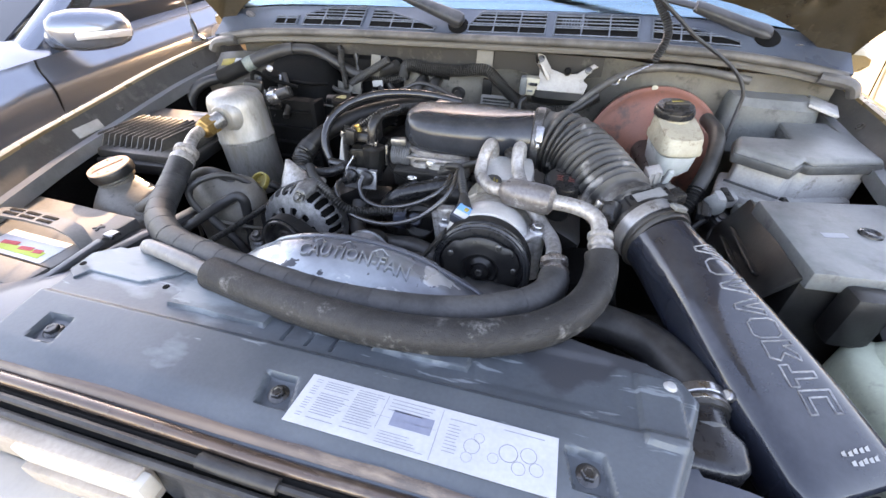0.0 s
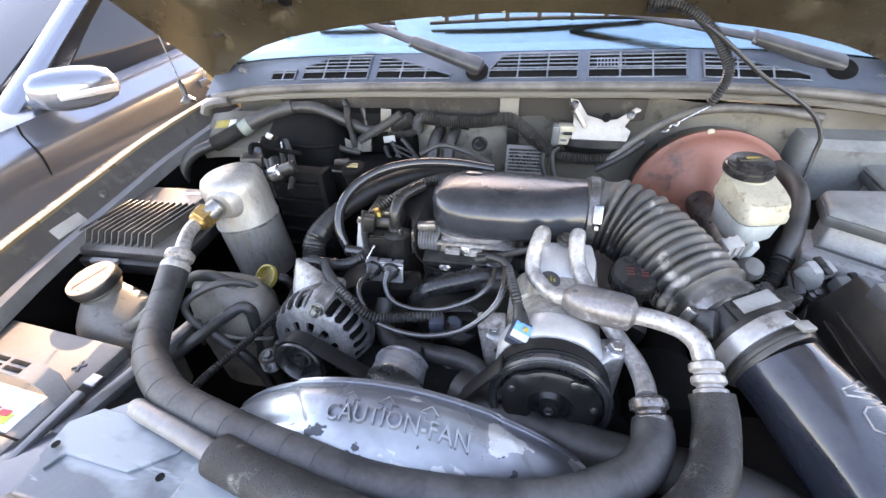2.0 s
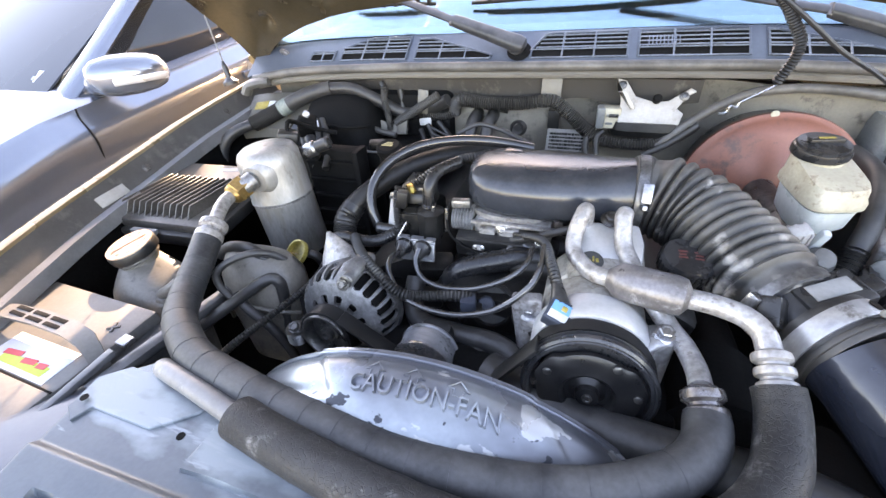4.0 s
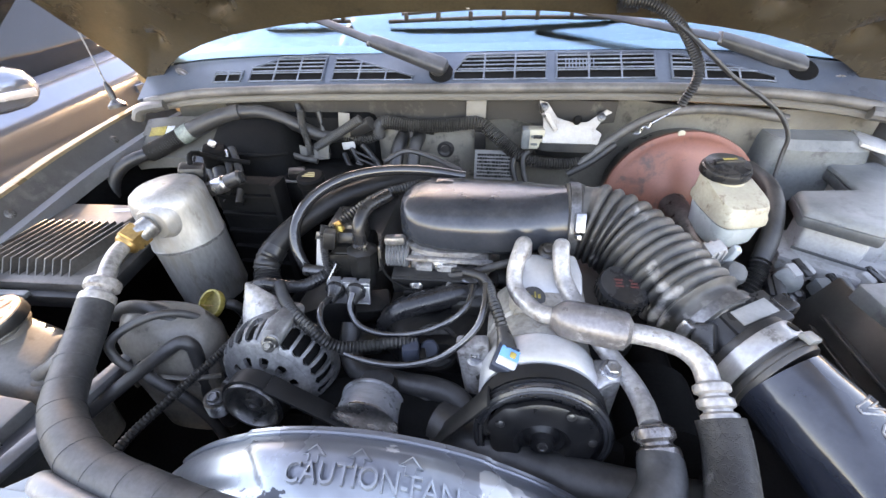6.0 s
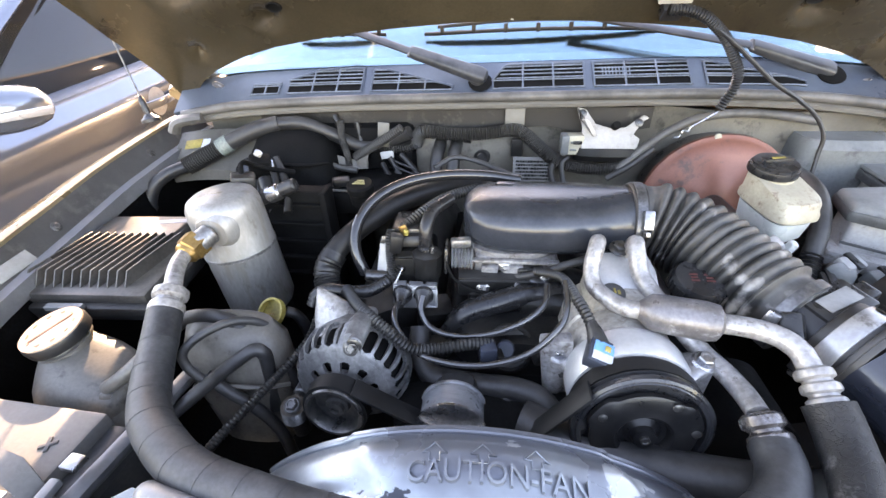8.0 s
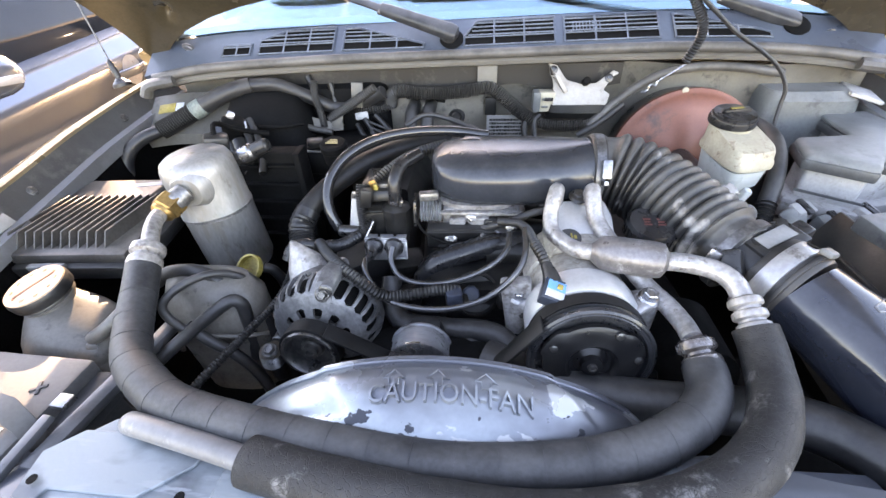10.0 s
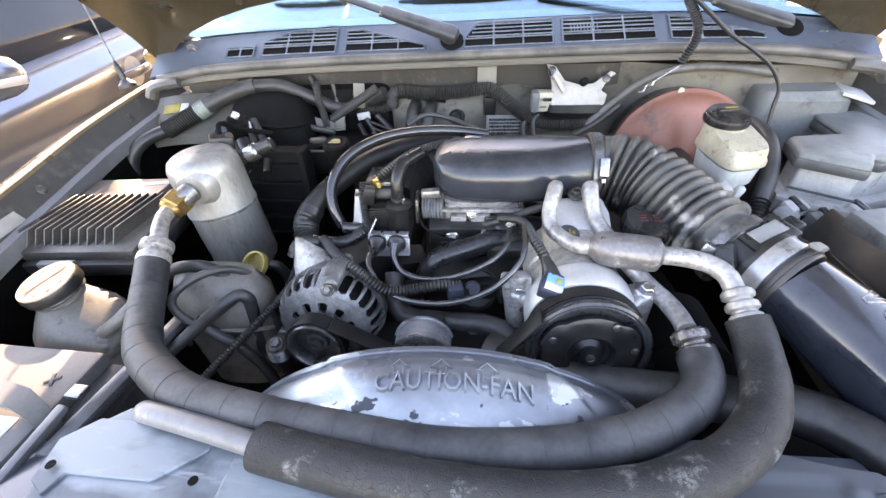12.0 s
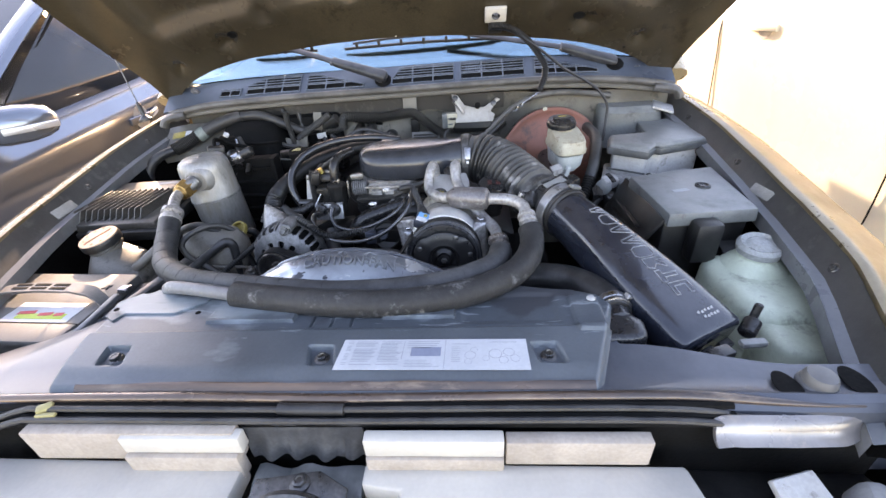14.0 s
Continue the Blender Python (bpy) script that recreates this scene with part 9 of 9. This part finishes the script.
loom([(0.08, 0.91, 0.945), (0.11, 0.905, 0.936), (0.15, 0.903, 0.934), (0.19, 0.907, 0.938), (0.22, 0.915, 0.948), (0.245, 0.93, 0.962)], 0.0098, "dusty black ribbed loom below the bracket", M_LOOM)
loom([(-0.185, 0.93, 0.968), (-0.205, 0.925, 0.962), (-0.235, 0.92, 0.962), (-0.262, 0.918, 0.972)], 0.008, "short dusty ribbed loom branch", M_LOOM)
loom([(-0.195, 0.92, 0.995), (-0.222, 0.925, 0.98), (-0.262, 0.925, 0.967), (-0.30, 0.92, 0.968), (-0.345, 0.912, 0.992), (-0.393, 0.905, 1.014), (-0.44, 0.898, 1.016)], 0.0125, "smooth taped black loom under the cowl", M_RUBBER, False)
loom([(-0.44, 0.898, 1.016), (-0.475, 0.886, 1.01), (-0.51, 0.87, 0.998), (-0.54, 0.857, 0.984)], 0.0155, "thick black pipe with grey tape", M_RUBBER, False)
loom([(-0.538, 0.858, 0.985), (-0.57, 0.843, 0.971), (-0.602, 0.829, 0.957)], 0.0145, "ribbed sleeve on the thick pipe", M_LOOM)
bm = tube([(-0.526, 0.863, 0.991), (-0.544, 0.855, 0.982)], 0.0164, 14, 3)
M_TAPE = mat("green_grey_tape", (0.12, 0.16, 0.14), (0.2, 0.22, 0.2), 0.6, amount=0.3)
solo("tape_band", bm, M_TAPE, (-0.535, 0.86, 0.987), "green-grey tape band on the pipe", "tape")
loom([(-0.60, 0.83, 0.958), (-0.627, 0.806, 0.951), (-0.646, 0.788, 0.936), (-0.657, 0.776, 0.912), (-0.655, 0.765, 0.875)], 0.0115, "bent black pipe with a dusty edge", M_RUBBER, False)
loom([(0.10, 0.905, 0.955), (0.09, 0.90, 0.945), (0.092, 0.89, 0.92), (0.10, 0.88, 0.90)], 0.005, "thin black taped wire branch", M_PLASTIC_DULL, False)
loom([(0.075, 0.908, 0.945), (0.072, 0.90, 0.925), (0.08, 0.89, 0.90)], 0.0055, "thin black taped wire branch", M_PLASTIC_DULL, False)
loom([(0.19, 0.90, 0.935), (0.225, 0.905, 0.97), (0.265, 0.91, 1.002), (0.31, 0.915, 1.024), (0.37, 0.92, 1.032), (0.44, 0.925, 1.028), (0.51, 0.925, 1.018)], 0.0075, "grey pipe curving above the booster", M_SEAL, False)
loom([(0.17, 0.89, 0.92), (0.21, 0.895, 0.945), (0.245, 0.90, 0.975)], 0.006, "thin black line to the booster", M_RUBBER, False)
for pts_, r in (([(-0.30, 0.93, 1.01), (-0.295, 0.925, 0.985), (-0.29, 0.915, 0.955), (-0.285, 0.905, 0.935)], 0.006), ([(-0.345, 0.94, 1.02), (-0.33, 0.93, 0.995), (-0.31, 0.92, 0.97)], 0.007),
                ([(-0.215, 0.91, 0.955), (-0.19, 0.90, 0.93), (-0.16, 0.88, 0.90)], 0.006), ([(-0.235, 0.905, 0.95), (-0.215, 0.89, 0.92), (-0.2, 0.87, 0.89)], 0.0055), ([(-0.25, 0.90, 0.94), (-0.23, 0.88, 0.92), (-0.18, 0.86, 0.905)], 0.005)):
    loom(pts_, r, "loose black branch of the wiring", M_PLASTIC_DULL, False)
loom([(-0.320, 0.90, 1.022), (-0.322, 0.898, 0.995), (-0.316, 0.894, 0.965), (-0.312, 0.888, 0.94)], 0.0065, "ribbed black branch hanging from the taped loom", M_LOOM)
loom([(-0.300, 0.893, 0.953), (-0.270, 0.892, 0.972), (-0.235, 0.890, 0.993), (-0.204, 0.890, 1.012)], 0.0078, "dusty ribbed branch crossing under the tag", M_LOOM)
loom([(-0.395, 0.88, 0.985), (-0.365, 0.872, 0.962), (-0.33, 0.868, 0.945), (-0.29, 0.865, 0.938)], 0.0055, "thin dusty wire bundle over the air box", M_LOOM, False)
loom([(-0.42, 0.79, 0.992), (-0.405, 0.775, 0.975), (-0.392, 0.75, 0.955), (-0.384, 0.72, 0.945)], 0.0065, "black cable from the blower plug", M_PLASTIC_DULL, False)
loom([(-0.405, 0.792, 0.99), (-0.39, 0.775, 0.97), (-0.372, 0.745, 0.95), (-0.362, 0.71, 0.93)], 0.0065, "black cable from the blower plug", M_PLASTIC_DULL, False)
loom([(-0.43, 0.79, 0.985), (-0.44, 0.775, 0.965), (-0.425, 0.755, 0.94), (-0.40, 0.735, 0.92)], 0.0075, "looped black cable by the canister", M_PLASTIC_DULL, False)
stp = thing("loom_strap", (-0.34, 0.89, 0.94), "bent grey steel strap behind the loom", "bracket")
part("strap", prism([(-0.06, -0.008), (0.03, -0.012), (0.06, -0.002), (0.058, 0.010), (0.02, 0.008), (-0.05, 0.012)], -0.0015, 0.0015, axes((-0.335, 0.892, 0.948), (0.1, -0.9, 0.5), (1, 0, -0.25)), 0.0008), M_GREY_PAINT, stp)
part("tab", box((0.020, 0.003, 0.030), pose(-0.285, 0.89, 0.952, -12, 10, 0), 0.001), M_GREY_PAINT, stp)
tagb = thing("hanging_tag", (-0.245, 0.92, 0.99), "grey metal tag hanging on the loom", "tag")
part("tag", box((0.022, 0.003, 0.045), pose(-0.245, 0.912, 0.992, -10, 4, 0), 0.001), M_GREY_PAINT, tagb)
part("tab", box((0.026, 0.004, 0.014), pose(-0.24, 0.905, 0.955, -10, -8, 0), 0.002), M_LIGHTBOX, tagb)
# suspension tower plate with a yellow mark
M_TOWER = mat("grey_tower_steel", (0.11, 0.106, 0.096), (0.06, 0.058, 0.053), 0.5, scale=9, amount=0.1, c3=(0.05, 0.047, 0.043), sharp=0.2)
tw = thing("tower_plate", (-0.56, 0.84, 0.85), "grey-beige pressed steel tower top with a yellow sticker", "bracket")
part("plate", sheet(span(-0.655, -0.488, 14), span(0.838, 0.915, 12), lambda x, y: Vector((x, y, 0.978 + 0.012 * math.sin((x + 0.67) * 14) - 0.7 * (0.90 - y))), (0, 0, -0.02)), M_TOWER, tw)
st_ = part("sticker", box((0.036, 0.02, 0.0006), pose(-0.618, 0.887, 0.9785, 35, -8, 0), 0.0002), M_YELLOW, tw, "faded yellow and white sticker")
part("pale_half", box((0.016, 0.02, 0.0006), pose(-0.5915, 0.887, 0.981, 35, -4, 0), 0.0002), M_LABEL, st_)
tw2 = thing("cruise_module", (0.555, 0.91, 0.92), "dusty grey box below the cowl corner", "module")
part("case", loft([((0.56, 0.915, 0.90), (0.085, 0, 0), (0, 0.05, 0), 4), ((0.555, 0.915, 0.985), (0.075, 0, 0), (0, 0.045, 0), 4), ((0.55, 0.92, 0.998), (0.065, 0, 0), (0, 0.036, 0), 4)], seg=28), M_GREYLID, tw2)
part("bracket", box((0.05, 0.07, 0.006), pose(0.635, 0.90, 0.99, 0, 14, -20), 0.002), M_LIGHTBOX, tw2)
